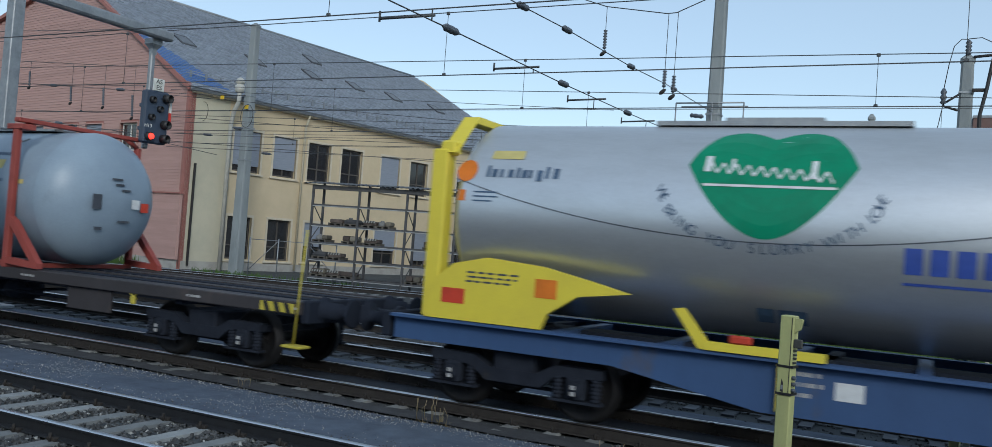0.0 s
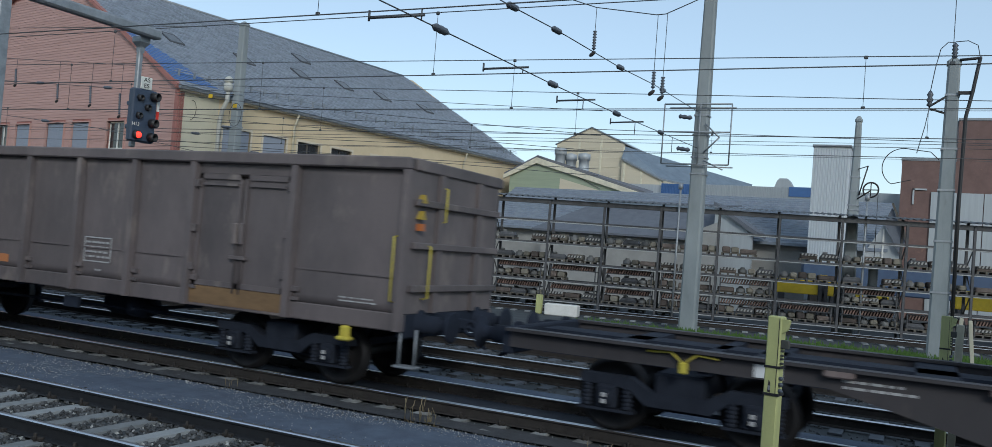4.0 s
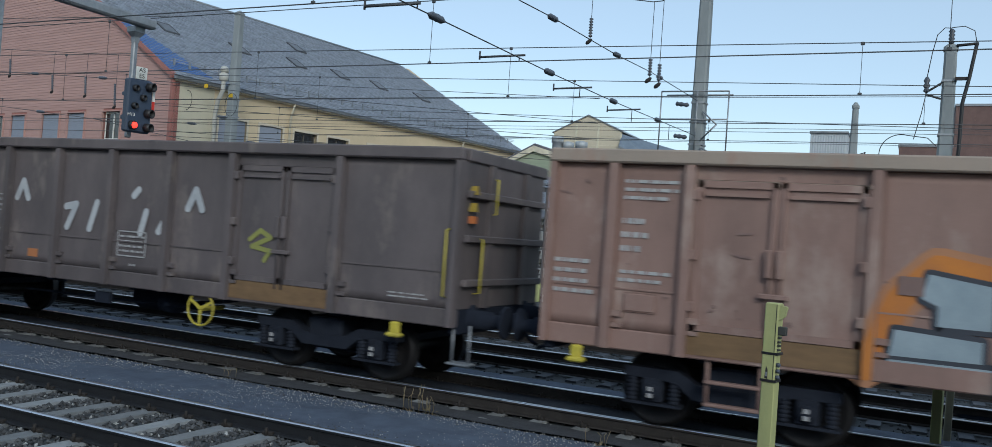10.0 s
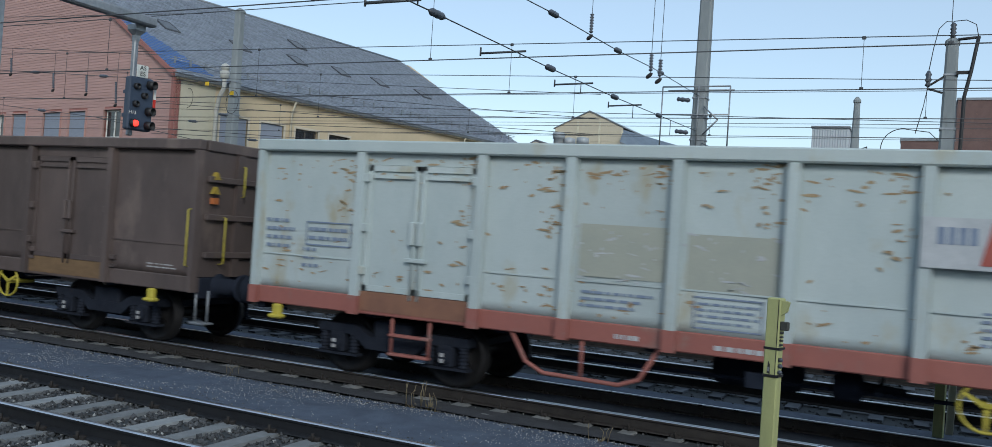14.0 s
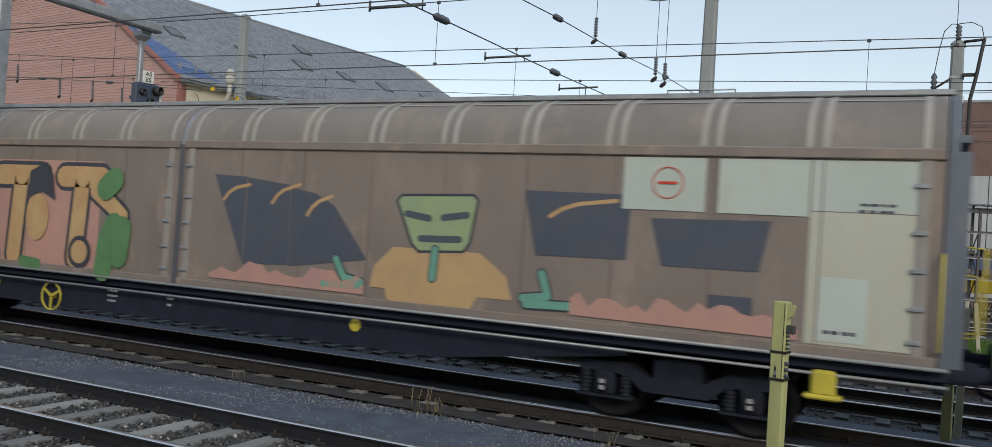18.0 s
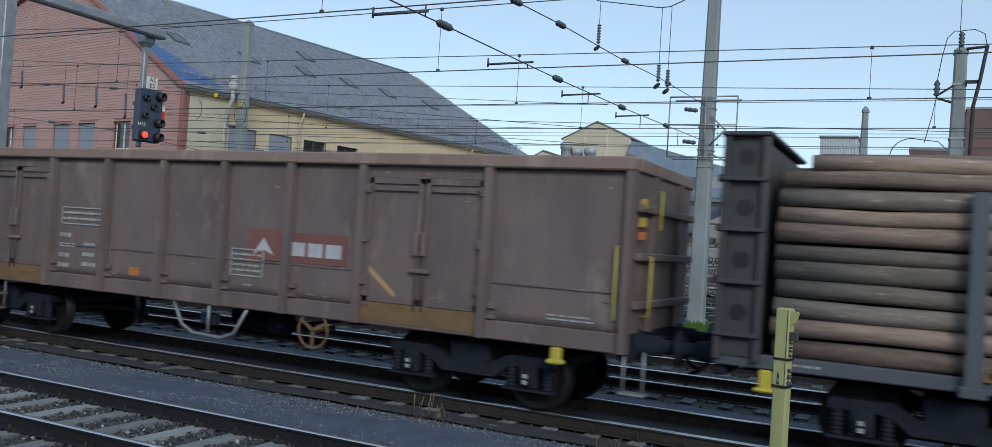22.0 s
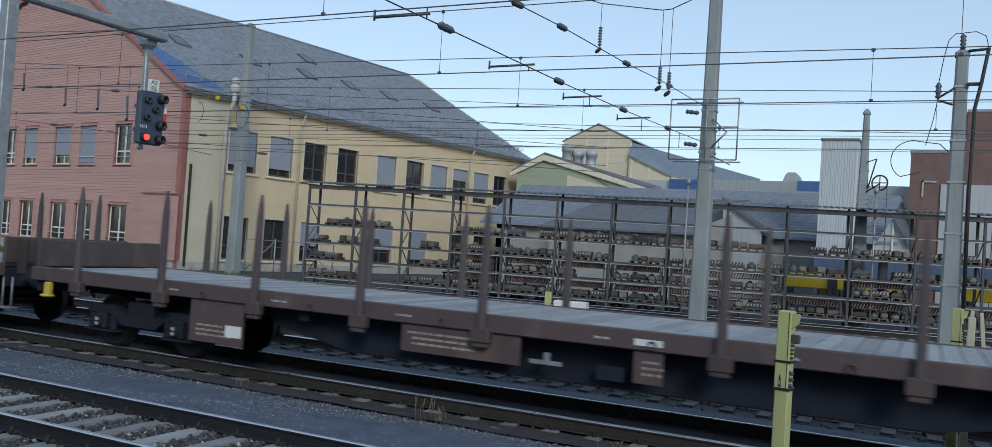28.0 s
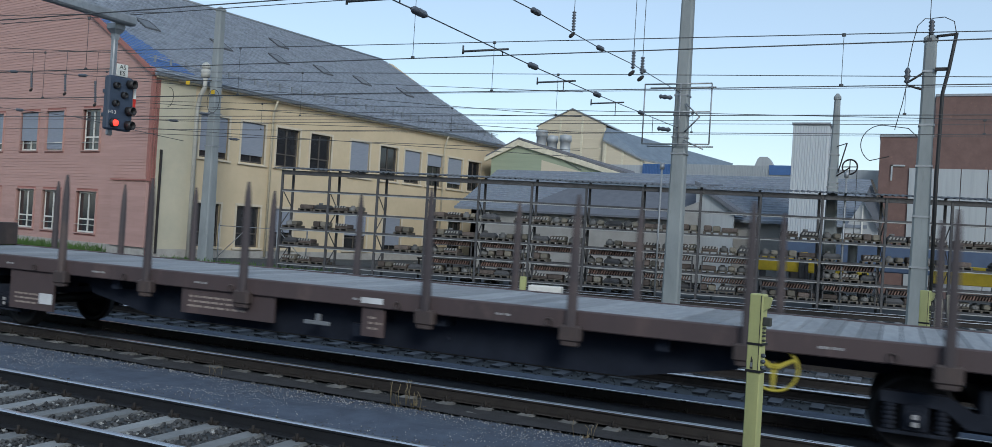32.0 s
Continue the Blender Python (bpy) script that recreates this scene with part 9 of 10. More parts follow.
part("roof_ridge_rail", Geo().soft(-LH + 0.05, -0.05, -0.62, -0.5, 4.13, 4.2, 0.01), M_STEEL, w)
for x, s in ((0, 1), (-LH, -1)):
    e = part("end_wall", Geo().prism([(-1.4, 1.14), (1.4, 1.14), *[(-y, z) for y, z in roof_line]], min(x, x - 0.1 * s), max(x, x - 0.1 * s), "yz"), P_END if s > 0 else P_HAB, w, "ribbed blue-grey end wall")
    gg = Geo()
    for z in (1.5, 2.0, 2.5, 3.0, 3.5):
        gg.box(min(x, x + 0.1 * s), max(x, x + 0.1 * s), -1.35, 1.35, z, z + 0.08)
    for y in (-1.3, -0.6, 0.6, 1.3):
        gg.box(min(x, x + 0.12 * s), max(x, x + 0.12 * s), y - 0.07, y + 0.07, 1.14, 3.4)
    part("end_rib", gg, P_END, e)
part("end_platform_rail", Geo().tube([(0.05, -1.2, 1.5), (0.3, -1.2, 1.52), (0.3, -1.2, 2.4), (0.05, -1.2, 2.42)], 0.016, 6).tube([(0.05, -0.5, 1.4), (0.28, -0.5, 1.42), (0.28, -0.5, 2.1), (0.05, -0.5, 2.12)], 0.016, 6).tube([(-0.1, -1.47, 1.3), (-0.1, -1.54, 1.32), (-0.1, -1.54, 2.3), (-0.1, -1.47, 2.32)], 0.016, 6), M_YEL, w, "yellow handrails")
part("centre_post", Geo().box(MIDH - 0.05, MIDH + 0.05, -1.44, -1.38, 1.15, 3.36), P_GREY, w)
for x in (MIDH - 0.22, MIDH + 0.22, -0.3, -LH + 0.3):
    part("seal_strip", Geo().box(x - 0.06, x + 0.06, -1.45, -1.43, 1.2, 3.32), spray_mat("seal_grey", (0.3, 0.28, 0.26), (0.25, 0.23, 0.21)), w)
    for z in (1.35, 1.7, 2.1, 2.5, 3.0):
        part("catch", Geo().soft(x - 0.1, x + 0.04, -1.475, -1.43, z, z + 0.05, 0.008), M_STEEL, w)
M_CREAMP = paint("pale_end_panel", (0.45, 0.47, 0.4), (0.42, 0.42, 0.33), (0.46, 0.4, 0.28), 0.4)
M_MINTP = paint("mint_end_panel", (0.46, 0.52, 0.48), (0.42, 0.48, 0.44), (0.4, 0.42, 0.36), 0.2)


def on_wall(w, polys, m, name, label, lift=0.003):
    for i, p in enumerate(polys):
        part(name, Geo().prism(p, -1.431 - lift - 0.0003 * i, -1.431 - lift - 0.0003 * i + 0.0015, "xz"), m, w, label)


def wall_lines(w, lines, layers, name, label, base=0.003):
    if len(lines) > 1 and name != "graffiti_letter":
        for ln in lines:
            wall_lines(w, [ln], layers, name, label, base)
        return
    g = Geo()
    for k, (wd, m) in enumerate(layers):
        for ln in lines:
            for i, p in enumerate(stroke(ln, wd)):
                lf = 1.431 + base + 0.004 * k + 0.00012 * (i % 7)
                g.prism(p, -lf, -lf + 0.0015, "xz", k)
    return part(name, g, [m for _, m in layers], w, label)


on_wall(w, [rect(-1.43, -0.36, 1.26, 2.71)], M_CREAMP, "end_panel", "pale cream end panel")
on_wall(w, [rect(-1.43, -0.36, 2.72, 3.28)], M_MINTP, "end_panel", "pale mint end panel")
on_wall(w, [rect(-21.5, -20.55, 1.3, 3.25), rect(-20.45, -19.35, 1.3, 3.25)], M_MINTP, "end_panel", "pale mint end panel")
on_wall(w, [rect(-2.45, -1.45, 2.65, 3.28), rect(-3.6, -2.6, 2.65, 3.28)], M_MINTP, "notice_panel", "white notice panel", 0.012)
on_wall(w, [rect(-19.25, -18.3, 2.65, 3.28)], M_MINTP, "notice_panel", "white notice panel", 0.02)
for x, lf in ((-3.05, 0.016), (-18.78, 0.024)):
    ring = Geo().wheel_ring((x, -1.431 - lf, 2.98), (0, 1, 0), 0.185, 0.008, 24, 5)
    part("prohibition_ring", ring.box(x - 0.12, x + 0.12, -1.44 - lf, -1.431 - lf, 2.965, 2.995), M_REDLET, w, "round red-rimmed sign")
on_wall(w, [rect(-1.3, -0.8, 1.3, 2.0)], M_MINTP, "notice_panel", "pale notice", 0.008)
on_wall(w, [[(-10.21, 2.9), (-9.56, 2.88), (-9.56, 1.56), (-9.67, 1.8)], [(-9.54, 2.87), (-8.72, 2.78), (-8.66, 1.6), (-9.54, 1.55)], [(-8.7, 2.74), (-8.24, 2.67), (-7.89, 2.5), (-7.28, 1.77), (-8.65, 1.58)], [(-4.91, 2.83), (-3.48, 2.82), (-3.52, 2.03), (-4.71, 2.01)], [(-3.23, 2.55), (-1.84, 2.58), (-1.95, 2.0), (-3.07, 1.99)], [(-2.5, 1.7), (-2.0, 1.7), (-2.0, 1.45), (-2.5, 1.5)]], G_NAVY, "painted_window", "dark blue painted window shapes", 0.006)
wall_lines(w, [[(-9.99, 2.52), (-9.9, 2.63), (-9.75, 2.71), (-9.49, 2.76)], [(-9.04, 2.5), (-8.95, 2.62), (-8.83, 2.7), (-8.53, 2.79)], [(-8.37, 2.35), (-8.29, 2.47), (-8.17, 2.56), (-7.94, 2.64)], [(-4.54, 2.51), (-4.38, 2.61), (-4.17, 2.68), (-3.67, 2.74)]], [(0.05, G_TAN)], "painted_highlight", "pale painted arcs", 0.01)
on_wall(w, [[(-6.83, 2.62), (-6.76, 2.7), (-5.64, 2.74), (-5.57, 2.67), (-5.66, 2.1), (-5.75, 1.98), (-6.44, 1.94), (-6.56, 2.05)]], G_MINT, "painted_shape", "pale green painted trapezoid", 0.012)
wall_lines(w, [[(-6.83, 2.62), (-6.76, 2.7), (-5.64, 2.74), (-5.57, 2.67), (-5.66, 2.1), (-5.75, 1.98), (-6.44, 1.94), (-6.56, 2.05), (-6.83, 2.62)]], [(0.035, G_BLACK)], "painted_outline", "dark painted outline", 0.014)
wall_lines(w, [[(-6.66, 2.45), (-6.3, 2.4)], [(-6.08, 2.42), (-5.72, 2.47)], [(-6.42, 2.12), (-5.82, 2.14)]], [(0.09, G_NAVY)], "painted_shape", "dark painted bars", 0.018)
on_wall(w, [[(-7.2, 1.4), (-7.15, 1.7), (-6.85, 1.98), (-5.5, 1.98), (-5.1, 1.7), (-5.0, 1.4)], [(-6.95, 1.4), (-5.5, 1.4), (-5.6, 1.24), (-6.9, 1.24)]], G_APRICOT, "painted_shape", "orange painted shape", 0.01)
wall_lines(w, [[(-7.35, 1.45), (-7.65, 1.5), (-7.8, 1.75)], [(-7.4, 1.4), (-8.0, 1.38)], [(-4.85, 1.45), (-4.5, 1.5), (-4.6, 1.78)], [(-4.8, 1.38), (-4.2, 1.4)], [(-6.18, 1.98), (-6.2, 1.6)]], [(0.14, G_BLACK), (0.1, G_TEAL)], "painted_shape", "teal painted strokes", 0.014)
rp = random.Random(4)
heap = []
for xa, xb in ((-10.2, -7.3), (-4.2, -1.5)):
    crest = [(xa + (xb - xa) * k / 22, 1.4 + rp.uniform(0, 0.22) - 0.08 * (k in (0, 22))) for k in range(23)]
    heap.append([(xb, 1.28), *reversed(crest), (xa, 1.3)])
on_wall(w, heap, G_PINK, "painted_ground", "pinkish painted ground", 0.018)
on_wall(w, [rect(-18.4, -12.75, 1.2, 3.05)], G_PINK, "painted_ground", "pinkish painted ground", 0.003)
for name_, x0, x1, z0, z1 in (("W", -18.1, -16.9, 1.45, 2.85), ("A", -16.75, -15.5, 1.3, 2.8), ("T", -15.45, -14.3, 1.35, 2.85), ("T", -13.75, -12.8, 1.4, 2.85)):
    wall_lines(w, fit_lines(LET[name_], x0, x1, z0, z1, 0.08), [(0.5, G_BLACK), (0.36, G_TAN)], "graffiti_letter", "tan graffiti letter with black outline", 0.008)
wall_lines(w, [[(-12.85, 2.55), (-12.5, 2.35), (-12.2, 2.15)], [(-18.5, 2.6), (-18.7, 2.2), (-18.3, 2.0)]], [(0.4, G_BLACK), (0.28, G_TAN)], "graffiti_swash", "tan graffiti swash", 0.008)
on_wall(w, [[(-14.3 + 0.3 * math.cos(a), 2.05 + 0.42 * math.sin(a)) for a in [k * 0.3927 for k in range(16)]]], G_TAN, "painted_shape", "plain tan painted oval", 0.024)
on_wall(w, [[(-14.6, 2.35), (-14.55, 2.85), (-14.2, 3.0), (-13.95, 2.8), (-13.85, 2.35), (-14.2, 2.5)]], G_BLACK, "painted_shape", "plain black painted shape", 0.028)
on_wall(w, [[(-13.15 + 0.28 * math.cos(a), 1.5 + 0.28 * math.sin(a)) for a in [k * 0.3927 for k in range(16)]]], G_BLACK, "painted_disc", "dark painted disc", 0.03)
on_wall(w, [[(-13.15 + 0.2 * math.cos(a), 1.5 + 0.2 * math.sin(a)) for a in [k * 0.3927 for k in range(16)]]], G_TAN, "painted_disc", "tan painted disc", 0.033)
wall_lines(w, [[(-12.55, 1.25), (-12.5, 1.7), (-12.35, 2.0)], [(-12.6, 2.6), (-12.4, 2.75)], [(-12.2, 1.5), (-12.15, 1.95)]], [(0.42, G_GREEN)], "painted_hedge", "green painted hedge", 0.034)
wall_lines(w, [[(-18.75, 1.4), (-18.7, 1.9), (-18.85, 2.35)]], [(0.36, G_GREEN)], "painted_hedge", "green painted hedge", 0.014)
wall_lines(w, [[(-17.4, 1.3), (-17.0, 1.28)], [(-14.6, 1.25), (-14.2, 1.22)]], [(0.2, G_GREEN)], "painted_hedge", "green painted tuft", 0.034)
for x, z, wd, h, n_ in ((-21.4, 2.05, 0.3, 0.3, 3), (-20.9, 2.0, 0.3, 0.3, 2), (-20.35, 2.0, 0.75, 0.15, 2), (-20.3, 1.45, 0.5, 0.4, 4), (-1.25, 1.35, 0.45, 0.1, 1), (-0.95, 2.7, 0.5, 0.14, 2)):
    marks(w, x, z, wd, h, n_, M_MARKDK, -1.437)
part("paper_label", Geo().box(-21.0, -20.72, -1.446, -1.436, 1.5, 1.75), M_STICK, w, "white paper label")
marks(w, -12.6, 0.68, 0.3, 0.25, 3, y=-1.281)
marks(w, -11.2, 0.72, 0.2, 0.2, 2, y=-1.281)
marks(w, -3.5 - 13, 0.7, 0.2, 0.12, 1, y=-1.281)
hand_wheel(w, -13.9, 0.68, 0.24)
for x in (-1.2, -LH + 0.75):
    part("rope_hook", Geo().soft(x - 0.13, x + 0.13, -1.46, -1.34, 0.7, 0.98, 0.03).soft(x - 0.2, x + 0.2, -1.5, -1.32, 0.66, 0.72, 0.02), M_YEL, w, "yellow rope hook")
for x in (-7.5, -15.5):
    part("tag_plate", Geo().lathe((x, -1.285, 0.82), (0, -1, 0), [(0, 0.09), (0.02, 0.09)], 12), M_YEL, w, "small round yellow plate")

# ---- the log wagon ----
LJ = 21.1
w = wagon("log_wagon", -1.75, 20.0, LJ, "grey stake wagon loaded with stacked spruce logs")
running_gear(w, LJ, 2.5)
brake_gear(w, -9)
for s in (-1, 1):
    part("side_beam", Geo().soft(-LJ, 0, s * 1.32 - 0.06, s * 1.32 + 0.06, 0.98, 1.14, 0.015), P_GREY, w, "grey side beam")
part("deck", Geo().box(-LJ + 0.1, -0.1, -1.26, 1.26, 1.05, 1.12), M_UNDER, w)
for x0, x1, z0 in ((-17.55, -16.4, 0.45), (-14.12, -13.05, 0.52), (-12.2, -11.2, 0.6), (-5.7, -5.3, 0.7)):
    part("hanging_plate", Geo().box(x0, x1, -1.36, -1.32, z0, 0.97), P_GREY, w)
    if x0 < -13:
        marks(w, x0 + 0.1, z0 + 0.1, (x1 - x0) * 0.7, 0.26, 3, y=-1.36)
part("under_box", Geo().prism([(-5.5, 1.0), (-LJ + 5.5, 1.0), (-LJ + 6.5, 0.55), (-6.5, 0.55)], -1.1, 1.1), M_UNDER, w)
STAKES = [-2.71, -4.0, -5.6, -7.15, -9.27, -12.14, -14.16, -15.68, -17.25, -18.46]
for x in STAKES:
    for s in (-1, 1):
        k = part("stake", Geo().prism([(-1.48, 1.0), (-1.36, 1.0), (-1.36, 3.05), (-1.44, 3.05)] if s < 0 else [(1.36, 1.0), (1.48, 1.0), (1.44, 3.05), (1.36, 3.05)], x - 0.08, x + 0.08, "yz"), P_GREY, w, "grey steel stake")
        part("stake_foot", Geo().soft(x - 0.13, x + 0.13, s * 1.42 - 0.08, s * 1.42 + 0.08, 0.94, 1.06, 0.015), P_GREY, k)
    part("stake_wedge", Geo().prism([(x + 0.08, 1.12), (x + 0.19, 1.12), (x + 0.08, 1.26)], -1.42, -1.36), M_TAN, w)
P_BULK = paint("bulkhead_dark", (0.062, 0.062, 0.066), (0.045, 0.046, 0.05), (0.09, 0.08, 0.07), 0.3)
for x, s in ((0, -1), (-LJ, 1)):
    lo, hi = min(x, x + 0.52 * s), max(x, x + 0.52 * s)
    e = part("end_bulkhead", Geo().box(min(x, x + 0.08 * s), max(x, x + 0.08 * s), -1.38, 1.38, 1.1, 3.62), P_BULK, w, "dark steel end bulkhead")
    part("bulkhead_side", Geo().box(lo + 0.08, hi - 0.08, -1.4, -1.36, 1.1, 3.62), P_BULK, e)
    part("bulkhead_side", Geo().box(lo + 0.08, hi - 0.08, 1.36, 1.4, 1.1, 3.62), P_BULK, e)
    part("inner_plate", Geo().box(x + 0.46 * s - 0.03, x + 0.46 * s + 0.03, -1.36, 1.36, 1.1, 3.55), P_BULK, e)
    for u in (lo, hi - 0.08):
        part("corner_post", Geo().soft(u, u + 0.08, -1.47, -1.36, 1.05, 3.62, 0.01), P_BULK, e)
    part("cap_plate", Geo().soft(lo - 0.03, hi + 0.03, -1.5, 1.5, 3.62, 3.67, 0.012), P_BULK, e)
    for z in (1.32, 1.92, 2.52, 3.1):
        part("step_ledge", Geo().soft(lo, hi, -1.5, -1.38, z, z + 0.05, 0.01), P_BULK, e)
        part("opening", Geo().lathe(((lo + hi) / 2, -1.401, z + 0.28), (0, -1, 0), [(0, 0.1), (0.006, 0.1)], 14), M_BLACK, e)
        part("end_rib", Geo().box(min(x - 0.07 * s, x), max(x - 0.07 * s, x), -1.35, 1.35, z, z + 0.08), P_BULK, e)
for z in (3.2, 2.8):
    part("bulkhead_sign", Geo().prism([(-0.75, z), (-0.57, z), (-0.66, z + 0.15)], 0, 0.08, "yz"), mat("sign_yellow_dull", (0.42, 0.3, 0.05)), w, "yellow triangle sign")
part("grab_rail", Geo().tube([(0.02, -1.1, 1.5), (0.14, -1.1, 1.52), (0.14, -1.1, 2.2), (0.02, -1.1, 2.22)], 0.015, 6).tube([(0.02, -0.3, 1.5), (0.14, -0.3, 1.52), (0.14, -0.3, 2.2), (0.02, -0.3, 2.22)], 0.015, 6), M_YEL, w)
BARK = [mat("bark_" + n_, c_, tuple(v * 0.6 for v in c_), 0.9, scale=5, stretch=(0.5, 3, 3), grain=35, bump=0.6, c=(0.5, 0.37, 0.24), c_amount=0.4, c_scale=4.5, c_stretch=(0.6, 3, 3), rnd=0.45) for n_, c_ in (("brown", (0.265, 0.195, 0.155)), ("grey", (0.2, 0.172, 0.15)), ("red", (0.38, 0.165, 0.125)))]
M_CUT = mat("log_cut_face", (0.36, 0.25, 0.16), (0.26, 0.18, 0.12), 0.85, scale=12, bump=0.1, rnd=0.2)
rl = random.Random(33)
SEAMS = [-0.68, -5.55, -10.8, -16.6, -20.5]
for bi in range(4):
    crown = (3.4, 3.44, 3.32, 3.3)[bi]
    thick = ((0.25, 0.33), (0.22, 0.29), (0.22, 0.28), (0.19, 0.25))[bi]
    z, row = 1.14, 0
    while z < crown + 0.02:
        d = rl.uniform(*thick)
        heap_row = z > crown - 0.2
        top_row = z + 1.9 * d > crown - 0.12
        cols = 9 if not heap_row else 6
        for c in range(cols):
            if 2 < c < cols - 1 and not top_row:
                continue
            if heap_row and rl.random() < 0.3:
                continue
            r = d / 2 * rl.uniform(0.82, 1.12)
            wide = 2.62 if not heap_row else 1.9
            y = -wide / 2 + r + c * (wide - 2 * r) / (cols - 1) + rl.uniform(-0.02, 0.02)
            zz = z + d / 2 + rl.uniform(-0.02, 0.02) + (0.12 * math.sin(math.pi * c / (cols - 1)) if top_row else 0)
            slip = random.Random(bi * 50 + row * 7).uniform(-0.42, 0.3), random.Random(bi * 50 + 50 + row * 7).uniform(-0.3, 0.42)
            x1 = SEAMS[bi] + (slip[0] - rl.uniform(0.0, 0.12) if bi else -rl.uniform(0, 0.05))
            x0 = SEAMS[bi + 1] + (slip[1] + rl.uniform(-0.02, 0.1) if bi < 3 else rl.uniform(0, 0.06))
            if heap_row:
                x0, x1 = x0 + rl.uniform(0, 0.5), x1 - rl.uniform(0, 0.5)
            taper = rl.uniform(0.84, 0.98)
            ra, rb_ = (r, r * taper) if rl.random() < 0.5 else (r * taper, r)
            sag, tilt = rl.uniform(-0.025, 0.025), rl.uniform(-0.03, 0.03) * (2.2 if heap_row else 1)
            g = Geo().loft([[(xx, y + q * math.cos(a) + rl.uniform(-0.006, 0.006), zz + s_ + q * math.sin(a) + rl.uniform(-0.005, 0.005)) for a in [2 * math.pi * k / 12 for k in range(12)]] for xx, q, s_ in ((x0, ra, -tilt), (x0 * 0.7 + x1 * 0.3, ra * 0.97 + rb_ * 0.03, sag), (x0 * 0.3 + x1 * 0.7, (ra + rb_) / 2, -sag), (x1, rb_, tilt))], 0, True)
            g.m[-1] = g.m[-2] = 1
            part("log", g, [BARK[2] if row < 2 and rl.random() < 0.3 else rl.choice(BARK[:2]), M_CUT], w)
        z += d * 0.92
        row += 1
for x in (-2.0, -8.3, -13.0, -17.9):
    part("lashing_strap", Geo().tube([(x, -1.36, 1.05), (x, -1.37, 2.4), (x, -1.36, 3.3), (x, -1.0, 3.62), (x, 0, 3.72), (x, 1.0, 3.62), (x, 1.36, 3.2), (x, 1.36, 1.05)], 0.022, 6), spray_mat("strap_webbing", (0.3, 0.2, 0.16), (0.25, 0.17, 0.14)), w, "brown lashing strap")
hand_wheel(w, -15.25, 0.72, 0.25)
for x in (-0.9, -LJ + 0.6):
    part("rope_hook", Geo().soft(x - 0.07, x + 0.07, -1.46, -1.36, 0.76, 0.98, 0.02).soft(x - 0.12, x + 0.12, -1.5, -1.34, 0.73, 0.78, 0.02), M_YEL, w, "yellow rope hook")
for k, x in enumerate((-0.4, -5.0, -10, -13.4, -20)):
    marks(w, x - 0.3, 1.03, 0.4, 0.07, 1, y=-1.38, seed=k)

# ---- two more open wagons ----
w = open_wagon(-3.2, 22.0, 14.4, [k if k != -14.35 else -14.4 for k in EANOS], E_DOORS, P_BROWN, "brown open wagon with faded cap and white logo shapes", cap=paint("rusty_cap_two", (0.26, 0.19, 0.16), (0.22, 0.16, 0.13), (0.34, 0.26, 0.22)))
std_marks(w, 13, 14.4)
rust_flakes(w, -14.2, -0.2, 100, 7, paint("pale_flake", (0.26, 0.2, 0.17), (0.22, 0.16, 0.13), (0.2, 0.13, 0.1)))
for q in (rect(-6.08, -5.42, 1.72, 2.18), rect(-5.3, -4.2, 1.72, 2.16)):
    patch(w, [q], [], paint("maroon_panel", (0.21, 0.09, 0.08), (0.18, 0.08, 0.07), (0.2, 0.11, 0.09)), "repainted_panel", "maroon repainted rectangle", 0.002)
for p in ([(-5.97, 1.8), (-5.77, 2.06), (-5.56, 1.8), (-5.77, 1.88)], rect(-5.24, -4.98, 1.82, 2.02), rect(-4.92, -4.66, 1.82, 2.02), rect(-4.6, -4.32, 1.82, 2.02)):
    patch(w, [p], [], G_WHITE, "logo_block", "white logo block", 0.006)
painted(w, [[(-3.85, 1.75), (-3.4, 1.4)]], [], [(0.07, G_TAN)], "scrape", "tan scrape on the door")
hand_wheel(w, -4.75, m=M_TAN)
guard_loop(w, -7.6, -6.0, M_STEEL)
handles_and_steps(w, -12.1, P_BROWN)

WL = [0, -1.8, -3.85, -5.5, -7.17, -8.79, -10.87, -12.55]
w = open_wagon(-8.68, 23.0, 12.55, WL, [(-8.79, -10.87)], P_MINT, "pale grey-green open wagon with orange sill and blue graffiti", sill=M_ORANGE, rib_w=0.22, strip=M_ORANGE, top=3.42)
for a, b in zip(WL, WL[1:]):
    if a != -8.79:
        part("panel_ledge", Geo().box(b + 0.1, a - 0.1, -1.415, -1.38, 2.16, 2.23), P_MINT, w)
patch(w, [[(-3.55, 2.3), (-2.2, 2.3), (-2.0, 3.02), (-3.35, 3.02)]], [], M_REDP, "logo_red_block", "red logo parallelogram", 0.006)
for k in range(5):
    patch(w, [rect(-3.3 + k * 0.22, -3.14 + k * 0.22, 2.5, 2.72)], [], G_WHITE, "logo_bar", "white logo bar", 0.012)
for k in range(4):
    patch(w, [rect(-5.2 + k * 0.16, -5.09 + k * 0.16, 2.52, 2.72 + 0.08 * (k in (0, 3)))], [], G_NAVY, "logo_bar", "dark logo bar", 0.006)
for k in range(5):
    patch(w, [rect(-1.55 + k * 0.2, -1.4 + k * 0.2, 2.58, 2.8)], [], G_NAVY, "logo_bar", "dark logo bar", 0.006)
marks(w, -1.6, 2.38, 1.0, 0.12, 1, M_INK)
rust_flakes(w, -12.3, -0.2, 70, 5, mat("dull_flake", (0.3, 0.27, 0.2), (0.22, 0.19, 0.14), 0.9, scale=8, bump=0.1))
rb = WL[1:-1]
rg = random.Random(17)
G_BLUE2 = spray_mat("spray_light_blue", (0.07, 0.3, 0.5), (0.1, 0.36, 0.5))
